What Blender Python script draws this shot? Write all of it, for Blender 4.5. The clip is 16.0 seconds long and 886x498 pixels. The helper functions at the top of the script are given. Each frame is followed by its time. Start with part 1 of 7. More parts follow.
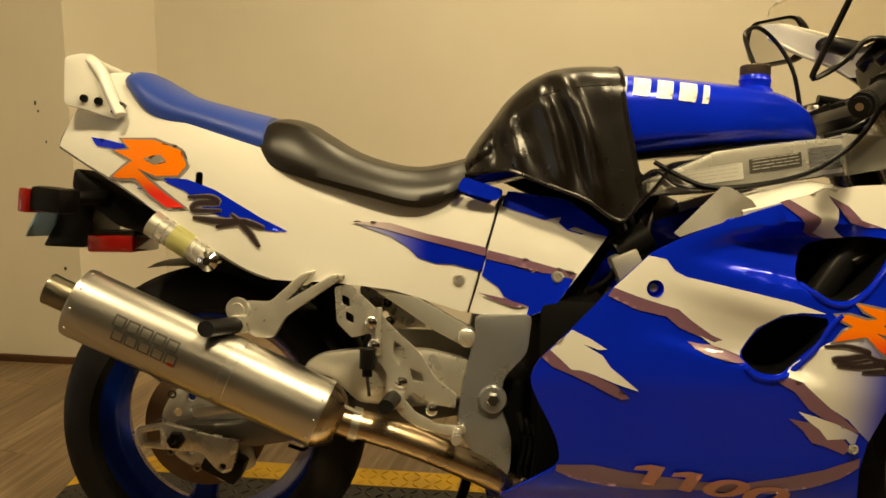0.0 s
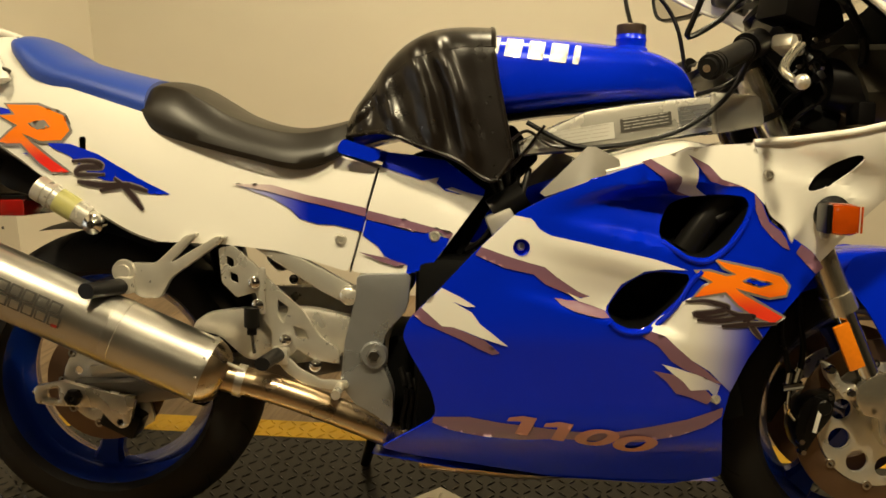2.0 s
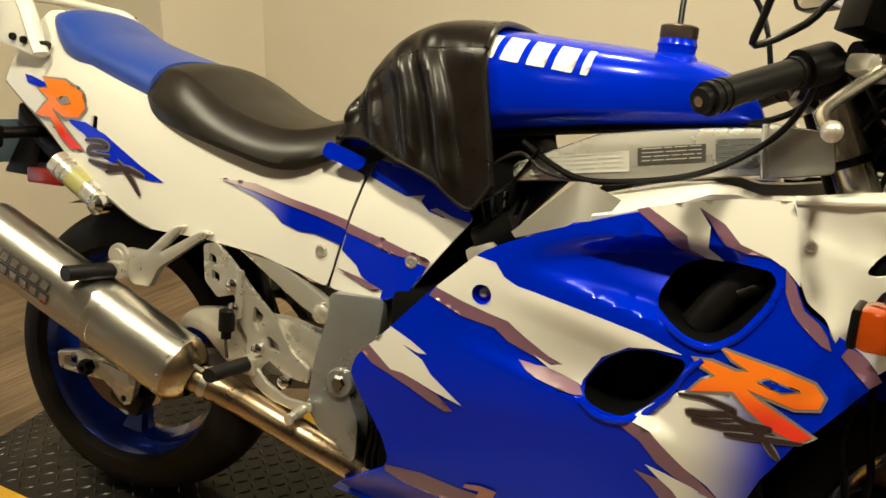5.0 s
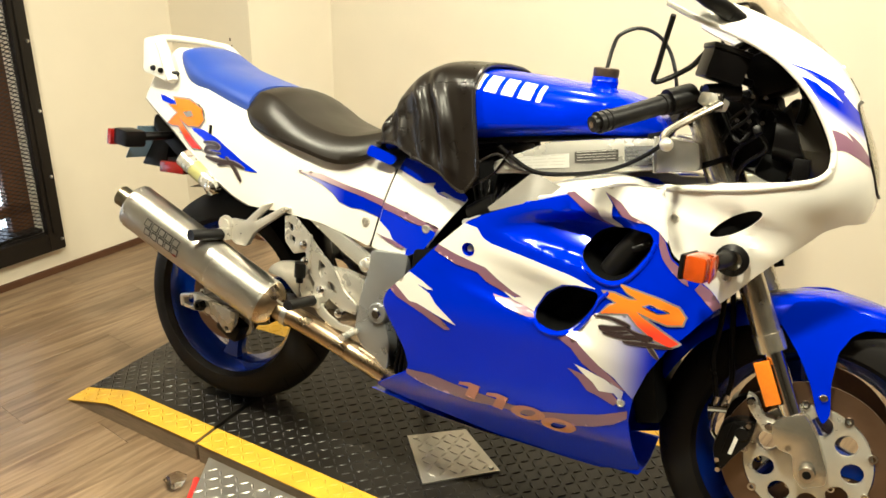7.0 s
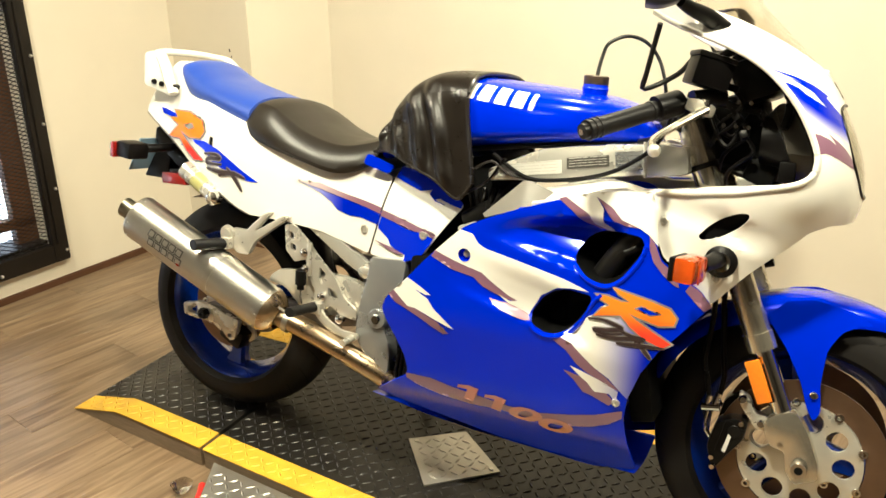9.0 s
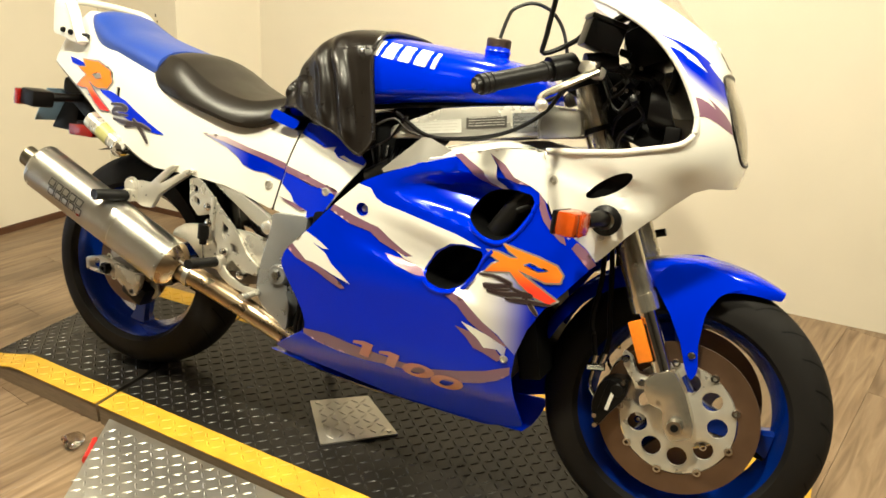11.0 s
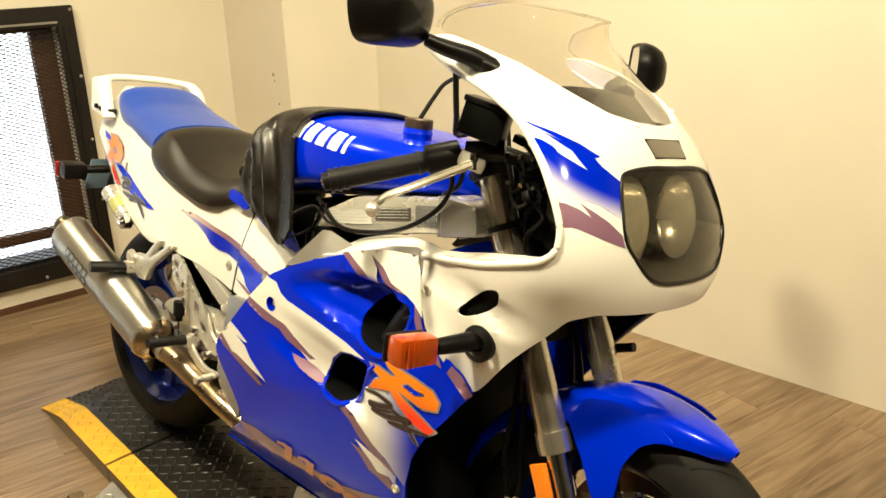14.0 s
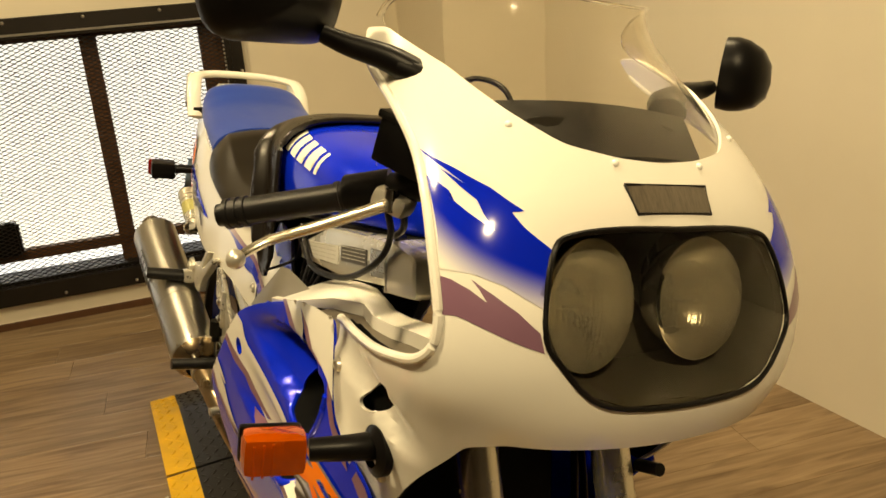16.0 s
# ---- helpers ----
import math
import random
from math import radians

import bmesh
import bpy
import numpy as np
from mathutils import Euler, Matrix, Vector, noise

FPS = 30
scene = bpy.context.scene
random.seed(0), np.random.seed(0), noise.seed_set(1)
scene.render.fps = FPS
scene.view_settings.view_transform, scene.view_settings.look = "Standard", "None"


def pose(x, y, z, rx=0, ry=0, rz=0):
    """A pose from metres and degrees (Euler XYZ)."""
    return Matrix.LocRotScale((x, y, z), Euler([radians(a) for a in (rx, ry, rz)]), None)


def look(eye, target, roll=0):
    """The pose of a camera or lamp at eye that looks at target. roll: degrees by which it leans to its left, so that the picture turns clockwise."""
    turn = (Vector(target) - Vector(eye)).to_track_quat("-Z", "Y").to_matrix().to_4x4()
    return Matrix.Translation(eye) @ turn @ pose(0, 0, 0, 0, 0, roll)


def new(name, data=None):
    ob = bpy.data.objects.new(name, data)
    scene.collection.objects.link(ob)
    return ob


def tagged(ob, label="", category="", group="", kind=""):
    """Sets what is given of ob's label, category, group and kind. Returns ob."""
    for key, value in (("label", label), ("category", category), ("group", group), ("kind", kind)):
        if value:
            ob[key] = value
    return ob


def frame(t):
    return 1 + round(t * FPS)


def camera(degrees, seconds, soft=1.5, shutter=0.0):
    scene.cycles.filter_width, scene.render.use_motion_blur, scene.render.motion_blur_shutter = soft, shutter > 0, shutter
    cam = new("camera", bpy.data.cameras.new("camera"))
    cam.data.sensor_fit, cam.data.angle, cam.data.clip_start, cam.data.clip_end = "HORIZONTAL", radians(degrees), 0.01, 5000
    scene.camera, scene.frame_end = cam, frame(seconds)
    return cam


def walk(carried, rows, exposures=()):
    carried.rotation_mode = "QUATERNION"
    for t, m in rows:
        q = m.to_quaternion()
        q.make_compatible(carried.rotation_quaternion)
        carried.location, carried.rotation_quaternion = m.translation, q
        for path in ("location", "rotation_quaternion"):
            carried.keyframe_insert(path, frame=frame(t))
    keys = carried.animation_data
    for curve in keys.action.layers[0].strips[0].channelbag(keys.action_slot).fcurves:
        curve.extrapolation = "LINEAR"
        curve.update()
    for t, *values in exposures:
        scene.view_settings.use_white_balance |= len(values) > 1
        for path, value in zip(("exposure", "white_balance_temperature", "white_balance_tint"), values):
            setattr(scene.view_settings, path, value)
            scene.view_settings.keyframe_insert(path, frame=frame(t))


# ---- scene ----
cam = camera(56.0, 16.0, soft=1.6)
PATH = [
    (0, (0.482, -1.459, 1.048), (0.361, 0.475, 0.552), 2.2),
    (0.5, (0.54, -1.44, 1.094), (0.378, 0.473, 0.534), 1.9),
    (1, (0.518, -1.445, 1.114), (0.451, 0.459, 0.505), 2.5),
    (1.5, (0.579, -1.461, 1.114), (0.495, 0.447, 0.52), 3.0),
    (2, (0.689, -1.473, 1.083), (0.583, 0.427, 0.47), 1.7),
    (2.5, (0.748, -1.404, 1.112), (0.547, 0.489, 0.499), 3.1),
    (3, (0.858, -1.31, 1.123), (0.503, 0.544, 0.463), 5.1),
    (3.5, (0.957, -1.248, 1.155), (0.521, 0.563, 0.427), 2.6),
    (4, (1.099, -1.194, 1.183), (0.46, 0.542, 0.422), 4.7),
    (4.5, (1.133, -1.155, 1.206), (0.391, 0.526, 0.416), 2.6),
    (5, (1.104, -1.134, 1.15), (0.376, 0.573, 0.406), 1.9),
    (5.2, (1.097, -1.128, 1.166), (0.362, 0.54, 0.343), 1.8),
    (7.3, (1.469, -1.598, 1.335), (0.589, 0.028, 0.571), 0.6),
    (7.5, (1.469, -1.597, 1.338), (0.591, 0.028, 0.572), 0.5),
    (8, (1.483, -1.597, 1.337), (0.596, 0.027, 0.577), 0.2),
    (8.5, (1.479, -1.603, 1.344), (0.598, 0.024, 0.583), 0.1),
    (9, (1.477, -1.596, 1.343), (0.595, 0.031, 0.584), -0.2),
    (9.2, (1.475, -1.593, 1.344), (0.597, 0.033, 0.579), -0.6),
    (11.3, (1.607, -1.599, 1.258), (0.846, 0.1, 0.527), 4.0),
    (11.5, (1.611, -1.611, 1.273), (0.855, 0.102, 0.57), 2.4),
    (12, (1.655, -1.593, 1.299), (0.945, 0.144, 0.608), 0.0),
    (12.5, (1.739, -1.485, 1.299), (0.966, 0.2, 0.548), -2.1),
    (13, (1.823, -1.321, 1.312), (0.953, 0.303, 0.534), -1.4),
    (13.5, (1.918, -1.16, 1.326), (0.818, 0.317, 0.545), -3.2),
    (14, (2.042, -0.972, 1.337), (0.722, 0.354, 0.63), -1.5),
    (14.5, (2.042, -0.827, 1.34), (0.633, 0.414, 0.651), -3.0),
    (15, (2.001, -0.629, 1.321), (0.478, 0.457, 0.614), -2.9),
    (15.5, (1.995, -0.506, 1.298), (0.401, 0.472, 0.588), -4.6),
    (16, (2.03, -0.377, 1.277), (0.337, 0.431, 0.584), -3.9),
]
EXPOSURES = ((0.0, -0.62, 7400, 10), (0.8, -0.50, 6900, 10), (1.5, -0.48, 6800, 10), (3.0, -0.35, 6200, 10), (5.2, -0.35, 5900, 10), (7.3, 0.58, 5500, 10), (9.2, 0.57, 5550, 10), (11.3, 0.4, 5650, 10), (12.5, 0.27, 5800, 10), (13.0, 0.22, 5900, 10), (13.5, 0.33, 6000, 10), (14.0, 0.25, 6200, 10), (14.5, -0.14, 6800, 10), (15.0, -0.46, 7300, 10), (16.0, -0.56, 7700, 12))

# ---- path of the camera ----
walk(cam, [(t, look(e, g, r)) for t, e, g, r in PATH], EXPOSURES)

# ---- light ----
world = bpy.data.worlds.new("world")
scene.world = world
world.use_nodes = True
wn = world.node_tree.nodes
wl = world.node_tree.links
sky = wn.new("ShaderNodeTexSky")
sky.sky_type, sky.sun_disc = "NISHITA", False
sky.sun_elevation, sky.sun_rotation = radians(38), radians(250)
wl.new(sky.outputs[0], wn["Background"].inputs[0])
wn["Background"].inputs[1].default_value = 0.12


def lamp(name, place, target, size, power, colour):
    data = bpy.data.lights.new(name, "AREA")
    data.shape, data.size, data.energy, data.color = "DISK", size, power, colour
    ob = new(name, data)
    ob.matrix_world = look(place, target)
    return ob


WARM = (1.0, 0.85, 0.53)
CEILING = 2.52
# the fourth lamp, near the back wall, is added to brighten that wall
LAMPS = ((-0.3, -0.8, 39.0), (1.0, -0.85, 62.0), (2.4, -0.15, 47.0), (0.75, 0.7, 34.0), (0.3, -3.1, 5.0))
for lx, ly, power in LAMPS:
    lamp("ceiling_and_fill_light", (lx, ly, CEILING - 0.07), (lx, ly, 0), 0.17 if ly > -2 else 0.45, power, WARM)

# ---- materials ----
MATS = {}


def mat(name, colour, rough=0.5, metal=0.0, coat=0.0, var=0.0, scale=30.0, bump=0.0, bscale=400.0, stretch=None,
        trans=0.0, ior=1.45, emit=0.0, sheen=0.0, rvar=0.0, spec=0.5):
    """A procedural surface: base colour, two scales of variation, fine relief."""
    m = bpy.data.materials.new(name)
    m.use_nodes = True
    nt = m.node_tree
    b = nt.nodes["Principled BSDF"]
    b.inputs["Base Color"].default_value = (*colour, 1)
    b.inputs["Roughness"].default_value = rough
    b.inputs["Metallic"].default_value = metal
    b.inputs["Coat Weight"].default_value = coat
    b.inputs["Coat Roughness"].default_value = 0.06
    b.inputs["Transmission Weight"].default_value = trans
    b.inputs["IOR"].default_value = ior
    b.inputs["Specular IOR Level"].default_value = spec
    b.inputs["Sheen Weight"].default_value = sheen
    if emit:
        b.inputs["Emission Color"].default_value = (*colour, 1)
        b.inputs["Emission Strength"].default_value = emit
    co = nt.nodes.new("ShaderNodeTexCoord")
    mp = nt.nodes.new("ShaderNodeMapping")
    nt.links.new(co.outputs["Object"], mp.inputs[0])
    if stretch:
        mp.inputs["Scale"].default_value = stretch
    if var or rvar:
        n1 = nt.nodes.new("ShaderNodeTexNoise")
        n1.inputs["Scale"].default_value, n1.inputs["Detail"].default_value = scale, 6
        nt.links.new(mp.outputs[0], n1.inputs["Vector"])
        n2 = nt.nodes.new("ShaderNodeTexNoise")
        n2.inputs["Scale"].default_value, n2.inputs["Detail"].default_value = scale * 0.13, 3
        nt.links.new(mp.outputs[0], n2.inputs["Vector"])
        add = nt.nodes.new("ShaderNodeMath")
        add.operation = "ADD"
        nt.links.new(n1.outputs["Fac"], add.inputs[0])
        nt.links.new(n2.outputs["Fac"], add.inputs[1])
        if var:
            rg = nt.nodes.new("ShaderNodeMapRange")
            rg.inputs["From Min"].default_value, rg.inputs["From Max"].default_value = 0.6, 1.4
            rg.inputs["To Min"].default_value, rg.inputs["To Max"].default_value = 1 - var, 1 + var
            nt.links.new(add.outputs[0], rg.inputs["Value"])
            mx = nt.nodes.new("ShaderNodeMix")
            mx.data_type, mx.blend_type = "RGBA", "MULTIPLY"
            mx.inputs["Factor"].default_value = 1
            mx.inputs["A"].default_value = (*colour, 1)
            nt.links.new(rg.outputs[0], mx.inputs["B"])
            nt.links.new(mx.outputs["Result"], b.inputs["Base Color"])
        if rvar:
            rr = nt.nodes.new("ShaderNodeMapRange")
            rr.inputs["From Min"].default_value, rr.inputs["From Max"].default_value = 0.6, 1.4
            rr.inputs["To Min"].default_value, rr.inputs["To Max"].default_value = max(0.02, rough - rvar), rough + rvar
            nt.links.new(add.outputs[0], rr.inputs["Value"])
            nt.links.new(rr.outputs[0], b.inputs["Roughness"])
    if bump:
        nb = nt.nodes.new("ShaderNodeTexNoise")
        nb.inputs["Scale"].default_value, nb.inputs["Detail"].default_value = bscale, 4
        nt.links.new(mp.outputs[0], nb.inputs["Vector"])
        bp = nt.nodes.new("ShaderNodeBump")
        bp.inputs["Strength"].default_value, bp.inputs["Distance"].default_value = bump, 0.0005
        nt.links.new(nb.outputs["Fac"], bp.inputs["Height"])
        nt.links.new(bp.outputs[0], b.inputs["Normal"])
    MATS[name] = m
    return m


WHITE = mat("white_paint", (0.78, 0.76, 0.70), 0.25, coat=0.5, var=0.008, scale=9, rvar=0.03)
BLUE = mat("blue_paint", (0.0, 0.020, 0.68), 0.20, 0.18, spec=0.25, coat=0.22, var=0.05, scale=12, rvar=0.02)
PURPLE = mat("purple_vinyl", (0.20, 0.10, 0.155), 0.35, coat=0.5, var=0.06, scale=14)
ORANGE = mat("orange_vinyl", (0.95, 0.19, 0.01), 0.35, coat=0.5, var=0.05, scale=14)
GREYV = mat("grey_vinyl", (0.22, 0.20, 0.19), 0.4, coat=0.4, var=0.06, scale=14)
DARKV = mat("dark_vinyl", (0.03, 0.018, 0.02), 0.4, coat=0.4)
PINK = mat("pink_vinyl", (0.42, 0.17, 0.13), 0.4, coat=0.4, var=0.08, scale=20)
LETTER = mat("white_vinyl", (0.85, 0.84, 0.80), 0.35, coat=0.4)
BLACK = mat("black_plastic", (0.0035, 0.003, 0.003), 0.36, var=0.15, scale=40, bump=0.15, bscale=900, spec=0.20)
SATIN = mat("satin_black_metal", (0.008, 0.0075, 0.007), 0.33, 0.2, var=0.12, scale=30, spec=0.24)
# near-black: the shade of hollows, gaps and hidden depth put into the colour
DARK = mat("dark_void_shade", (0.002, 0.002, 0.002), 0.65, var=0.2, scale=25, spec=0.12)
RUBBER = mat("tyre_rubber", (0.006, 0.005, 0.0045), 0.72, var=0.25, scale=35, bump=0.3, bscale=500, rvar=0.1, spec=0.28)
GRIP = mat("grip_rubber", (0.008, 0.0075, 0.0075), 0.38, var=0.2, scale=60, bump=0.4, bscale=700, spec=0.22)
ALU = mat("cast_aluminium", (0.68, 0.65, 0.58), 0.30, 0.70, var=0.10, scale=35, bump=0.06, bscale=600, rvar=0.08)
FRAME = mat("frame_aluminium", (0.64, 0.62, 0.56), 0.27, 0.62, var=0.03, scale=20, rvar=0.04)
GREYM = mat("grey_painted_metal", (0.40, 0.41, 0.42), 0.30, 0.75, var=0.08, scale=22, rvar=0.06)
STEEL = mat("brushed_steel", (0.60, 0.58, 0.53), 0.33, 1.0, var=0.05, scale=14, bump=0.03, bscale=700, rvar=0.05)
HEAT = mat("heat_tinted_steel", (0.42, 0.32, 0.205), 0.28, 1.0, var=0.30, scale=16, rvar=0.08)
TIPM = mat("dull_tail_pipe_steel", (0.26, 0.235, 0.175), 0.30, 1.0, var=0.15, scale=30, rvar=0.08)
FORKM = mat("satin_fork_metal", (0.72, 0.67, 0.56), 0.24, 0.92, var=0.06, scale=26, rvar=0.05)
BOWLM = mat("grey_lamp_housing", (0.040, 0.035, 0.026), 0.35, 0.3, var=0.2, scale=30, rvar=0.08)
CHROME = mat("chrome", (0.72, 0.71, 0.69), 0.10, 1.0, rvar=0.04, scale=60)
DISCM = mat("worn_brake_disc", (0.17, 0.105, 0.065), 0.36, 0.75, var=0.2, scale=22, rvar=0.08)
RIMBLUE = mat("blue_metallic_rim", (0.003, 0.030, 0.30), 0.22, 0.5, coat=0.7, var=0.08, scale=20)
VINYL = mat("black_seat_vinyl", (0.010, 0.0075, 0.005), 0.36, var=0.18, scale=22, bump=0.08, bscale=900, rvar=0.04, spec=0.5)
SEATBLUE = mat("blue_seat_vinyl", (0.006, 0.040, 0.30), 0.46, var=0.10, scale=25, bump=0.18, bscale=900, sheen=0.2, rvar=0.08)
LEATHER = mat("black_leather", (0.007, 0.005, 0.0038), 0.30, var=0.25, scale=30, bump=0.4, bscale=260, rvar=0.08, spec=0.46)
AMBER = mat("amber_lens", (0.70, 0.10, 0.004), 0.10, trans=0.55, coat=0.5, var=0.15, scale=60)
AMBERO = mat("orange_reflector", (0.80, 0.22, 0.01), 0.2, coat=0.6, var=0.1, scale=120)
RED = mat("red_lens", (0.26, 0.008, 0.006), 0.14, trans=0.15, coat=0.6, var=0.1, scale=60)
GLASS = mat("clear_acrylic", (0.95, 0.92, 0.85), 0.03, trans=1.0, ior=1.32)
LAMPG = mat("ribbed_lamp_glass", (0.44, 0.40, 0.31), 0.10, trans=0.75, ior=1.3, coat=0.5, var=0.30, scale=40, stretch=(1, 6, 1))
LENSG = mat("headlight_glass", (0.80, 0.77, 0.68), 0.03, trans=1.0, ior=1.15)
REFL = mat("reflector_bowl", (0.70, 0.66, 0.58), 0.16, 0.95, var=0.12, scale=50)
MIRRORG = mat("mirror_glass", (0.8, 0.8, 0.8), 0.02, 1.0)
STICK = mat("silver_sticker", (0.50, 0.49, 0.45), 0.45, var=0.08, scale=40)
PALEPRINT = mat("pale_print", (0.36, 0.34, 0.30), 0.5)
DKPRINT = mat("grey_print", (0.17, 0.16, 0.15), 0.5)
DKSTICK = mat("dark_sticker", (0.05, 0.045, 0.04), 0.5)
BROWNCAP = mat("bronze_cap", (0.07, 0.048, 0.035), 0.42, 0.5, var=0.2, scale=50)
GREYPL = mat("grey_inner_plastic", (0.115, 0.104, 0.088), 0.45, var=0.10, scale=30, bump=0.1, bscale=800)
YELLOW = mat("yellow_safety_paint", (0.62, 0.36, 0.018), 0.50, var=0.30, scale=14, bump=0.25, bscale=300, rvar=0.1)
SWING = mat("dull_swingarm_metal", (0.17, 0.16, 0.15), 0.38, 0.8, var=0.15, scale=25, rvar=0.08)
TREAD = mat("dark_tread_plate", (0.016, 0.014, 0.012), 0.36, 0.25, var=0.45, scale=9, bump=0.2, bscale=300, rvar=0.12)
SILVERP = mat("bare_tread_plate", (0.46, 0.44, 0.40), 0.36, 0.85, var=0.22, scale=16, bump=0.15, bscale=300, rvar=0.1)
SIDEP = mat("weathered_plywood_side", (0.20, 0.145, 0.09), 0.7, var=0.3, scale=25, stretch=(1, 8, 8))
IRON = mat("blackened_window_iron", (0.012, 0.009, 0.007), 0.5, 0.4, var=0.35, scale=18, bump=0.3, bscale=120, rvar=0.1)
MESHM = mat("expanded_steel_mesh", (0.045, 0.043, 0.045), 0.5, 0.5, var=0.2, scale=60)
MULL = mat("brown_window_mullion", (0.075, 0.032, 0.014), 0.55, var=0.25, scale=20)
REDPL = mat("red_plastic", (0.70, 0.03, 0.02), 0.35, coat=0.3, var=0.05, scale=40)


def wall_material():
    m = mat("painted_wall", (0.66, 0.60, 0.49), 0.62, var=0.035, scale=5, bump=0.14, bscale=160)
    return m


WALL = wall_material()
# the ceiling is out of view; its tone is lowered to limit bounce
CEIL = mat("ceiling_paint", (0.34, 0.31, 0.27), 0.8, var=0.03, scale=4, bump=0.1, bscale=120)
# for walls out of view, darkened to cut fill light and reflections
FARWALL = mat("unseen_dark_wall", (0.055, 0.048, 0.04), 0.8, var=0.1, scale=4, bump=0.1, bscale=80)
SKYM = mat("window_daylight", (0.86, 0.93, 1.0), 1.0, emit=2.1)


def plank_material():
    """Grey-brown vinyl planks: long grain, streaks, a tone for each plank."""
    m = mat("wood_plank", (0.30, 0.215, 0.135), 0.34, bump=0.12, bscale=60, stretch=(22, 1.6, 1), rvar=0.08, scale=14)
    nt = m.node_tree
    b = nt.nodes["Principled BSDF"]
    co = nt.nodes.new("ShaderNodeTexCoord")
    info = nt.nodes.new("ShaderNodeObjectInfo")
    mp = nt.nodes.new("ShaderNodeMapping")
    mp.inputs["Scale"].default_value = (16, 1.3, 1)
    sh = nt.nodes.new("ShaderNodeVectorMath")
    sh.operation = "ADD"
    cm = nt.nodes.new("ShaderNodeVectorMath")
    cm.operation = "SCALE"
    cm.inputs["Scale"].default_value = 37.0
    cx = nt.nodes.new("ShaderNodeCombineXYZ")
    for k in ("X", "Y"):
        nt.links.new(info.outputs["Random"], cx.inputs[k])
    nt.links.new(cx.outputs[0], cm.inputs[0])
    nt.links.new(co.outputs["Object"], mp.inputs[0])
    nt.links.new(mp.outputs[0], sh.inputs[0])
    nt.links.new(cm.outputs[0], sh.inputs[1])
    n1 = nt.nodes.new("ShaderNodeTexNoise")
    n1.inputs["Scale"].default_value, n1.inputs["Detail"].default_value, n1.inputs["Distortion"].default_value = 2.2, 8, 1.2
    nt.links.new(sh.outputs[0], n1.inputs["Vector"])
    ramp = nt.nodes.new("ShaderNodeValToRGB")
    e = ramp.color_ramp.elements
    e[0].position, e[0].color = 0.27, (0.115, 0.069, 0.036, 1)
    e[1].position, e[1].color = 0.75, (0.30, 0.212, 0.130, 1)
    mid = e.new(0.5)
    mid.color = (0.210, 0.142, 0.083, 1)
    nt.links.new(n1.outputs["Fac"], ramp.inputs[0])
    rg = nt.nodes.new("ShaderNodeMapRange")
    rg.inputs["To Min"].default_value, rg.inputs["To Max"].default_value = 0.84, 1.12
    nt.links.new(info.outputs["Random"], rg.inputs["Value"])
    mx = nt.nodes.new("ShaderNodeMix")
    mx.data_type, mx.blend_type = "RGBA", "MULTIPLY"
    mx.inputs["Factor"].default_value = 1
    nt.links.new(ramp.outputs[0], mx.inputs["A"])
    nt.links.new(rg.outputs[0], mx.inputs["B"])
    nt.links.new(mx.outputs["Result"], b.inputs["Base Color"])
    return m


PLANK = plank_material()


def fade_material(name, low, high, axis_from, axis_to, tilt):
    """Sprayed fade from one livery colour into another along a slanted line of the panel."""
    m = mat(name, low, 0.12, spec=0.3)
    nt = m.node_tree
    co = nt.nodes.new("ShaderNodeTexCoord")
    dot = nt.nodes.new("ShaderNodeVectorMath")
    dot.operation = "DOT_PRODUCT"
    dot.inputs[1].default_value = tilt
    rg = nt.nodes.new("ShaderNodeMapRange")
    rg.interpolation_type = "SMOOTHSTEP"
    rg.inputs["From Min"].default_value, rg.inputs["From Max"].default_value = axis_from, axis_to
    mx = nt.nodes.new("ShaderNodeMix")
    mx.data_type = "RGBA"
    mx.inputs["A"].default_value, mx.inputs["B"].default_value = (*low, 1), (*high, 1)
    nt.links.new(co.outputs["Object"], dot.inputs[0])
    nt.links.new(dot.outputs["Value"], rg.inputs["Value"])
    nt.links.new(rg.outputs[0], mx.inputs["Factor"])
    nt.links.new(mx.outputs["Result"], nt.nodes["Principled BSDF"].inputs["Base Color"])
    return m


BLUEC, WHITEC = (0.0, 0.012, 0.45), (0.78, 0.76, 0.70)
FADE_F2 = fade_material("white_into_blue", WHITEC, BLUEC, 1.07, 1.19, (1, 0, -0.0))
FADE_N = fade_material("blue_to_white_fade", WHITEC, BLUEC, 1.8205, 1.8550, (0.6, 0, 1))
FADE_T = fade_material("blue_sweep_fade", (0.60, 0.60, 0.72), BLUEC, 0.25, 0.42, (1, 0, 0))
FADE_P = fade_material("purple_sweep_fade", (0.62, 0.52, 0.52), (0.20, 0.10, 0.155), 0.27, 0.46, (1, 0, 0))
FADE_R = fade_material("red_to_orange_fade", (0.75, 0.03, 0.02), (0.95, 0.21, 0.01), 0.775, 0.815, (0, 0, 1))
FADE_RF = fade_material("red_to_orange_fade_low", (0.80, 0.05, 0.02), (0.95, 0.21, 0.01), 0.545, 0.595, (0, 0, 1))

# ---- mesh helpers ----
from mathutils.geometry import delaunay_2d_cdt


SEATING = []  # how the chassis sits over its wheels


def settle(bm):
    """Sets a chassis part over the wheels: the seat end widens away from the stand side and the nose dips a little."""
    for v in bm.verts:
        x, y, z = v.co
        c = 0.05 * max(0.0, min(1.0, (1.25 - x) / 1.4))
        v.co = (x, y + c * max(0.0, min(2.0, 1 + y / 0.12)), z + 0.010 - 0.0155 * x)



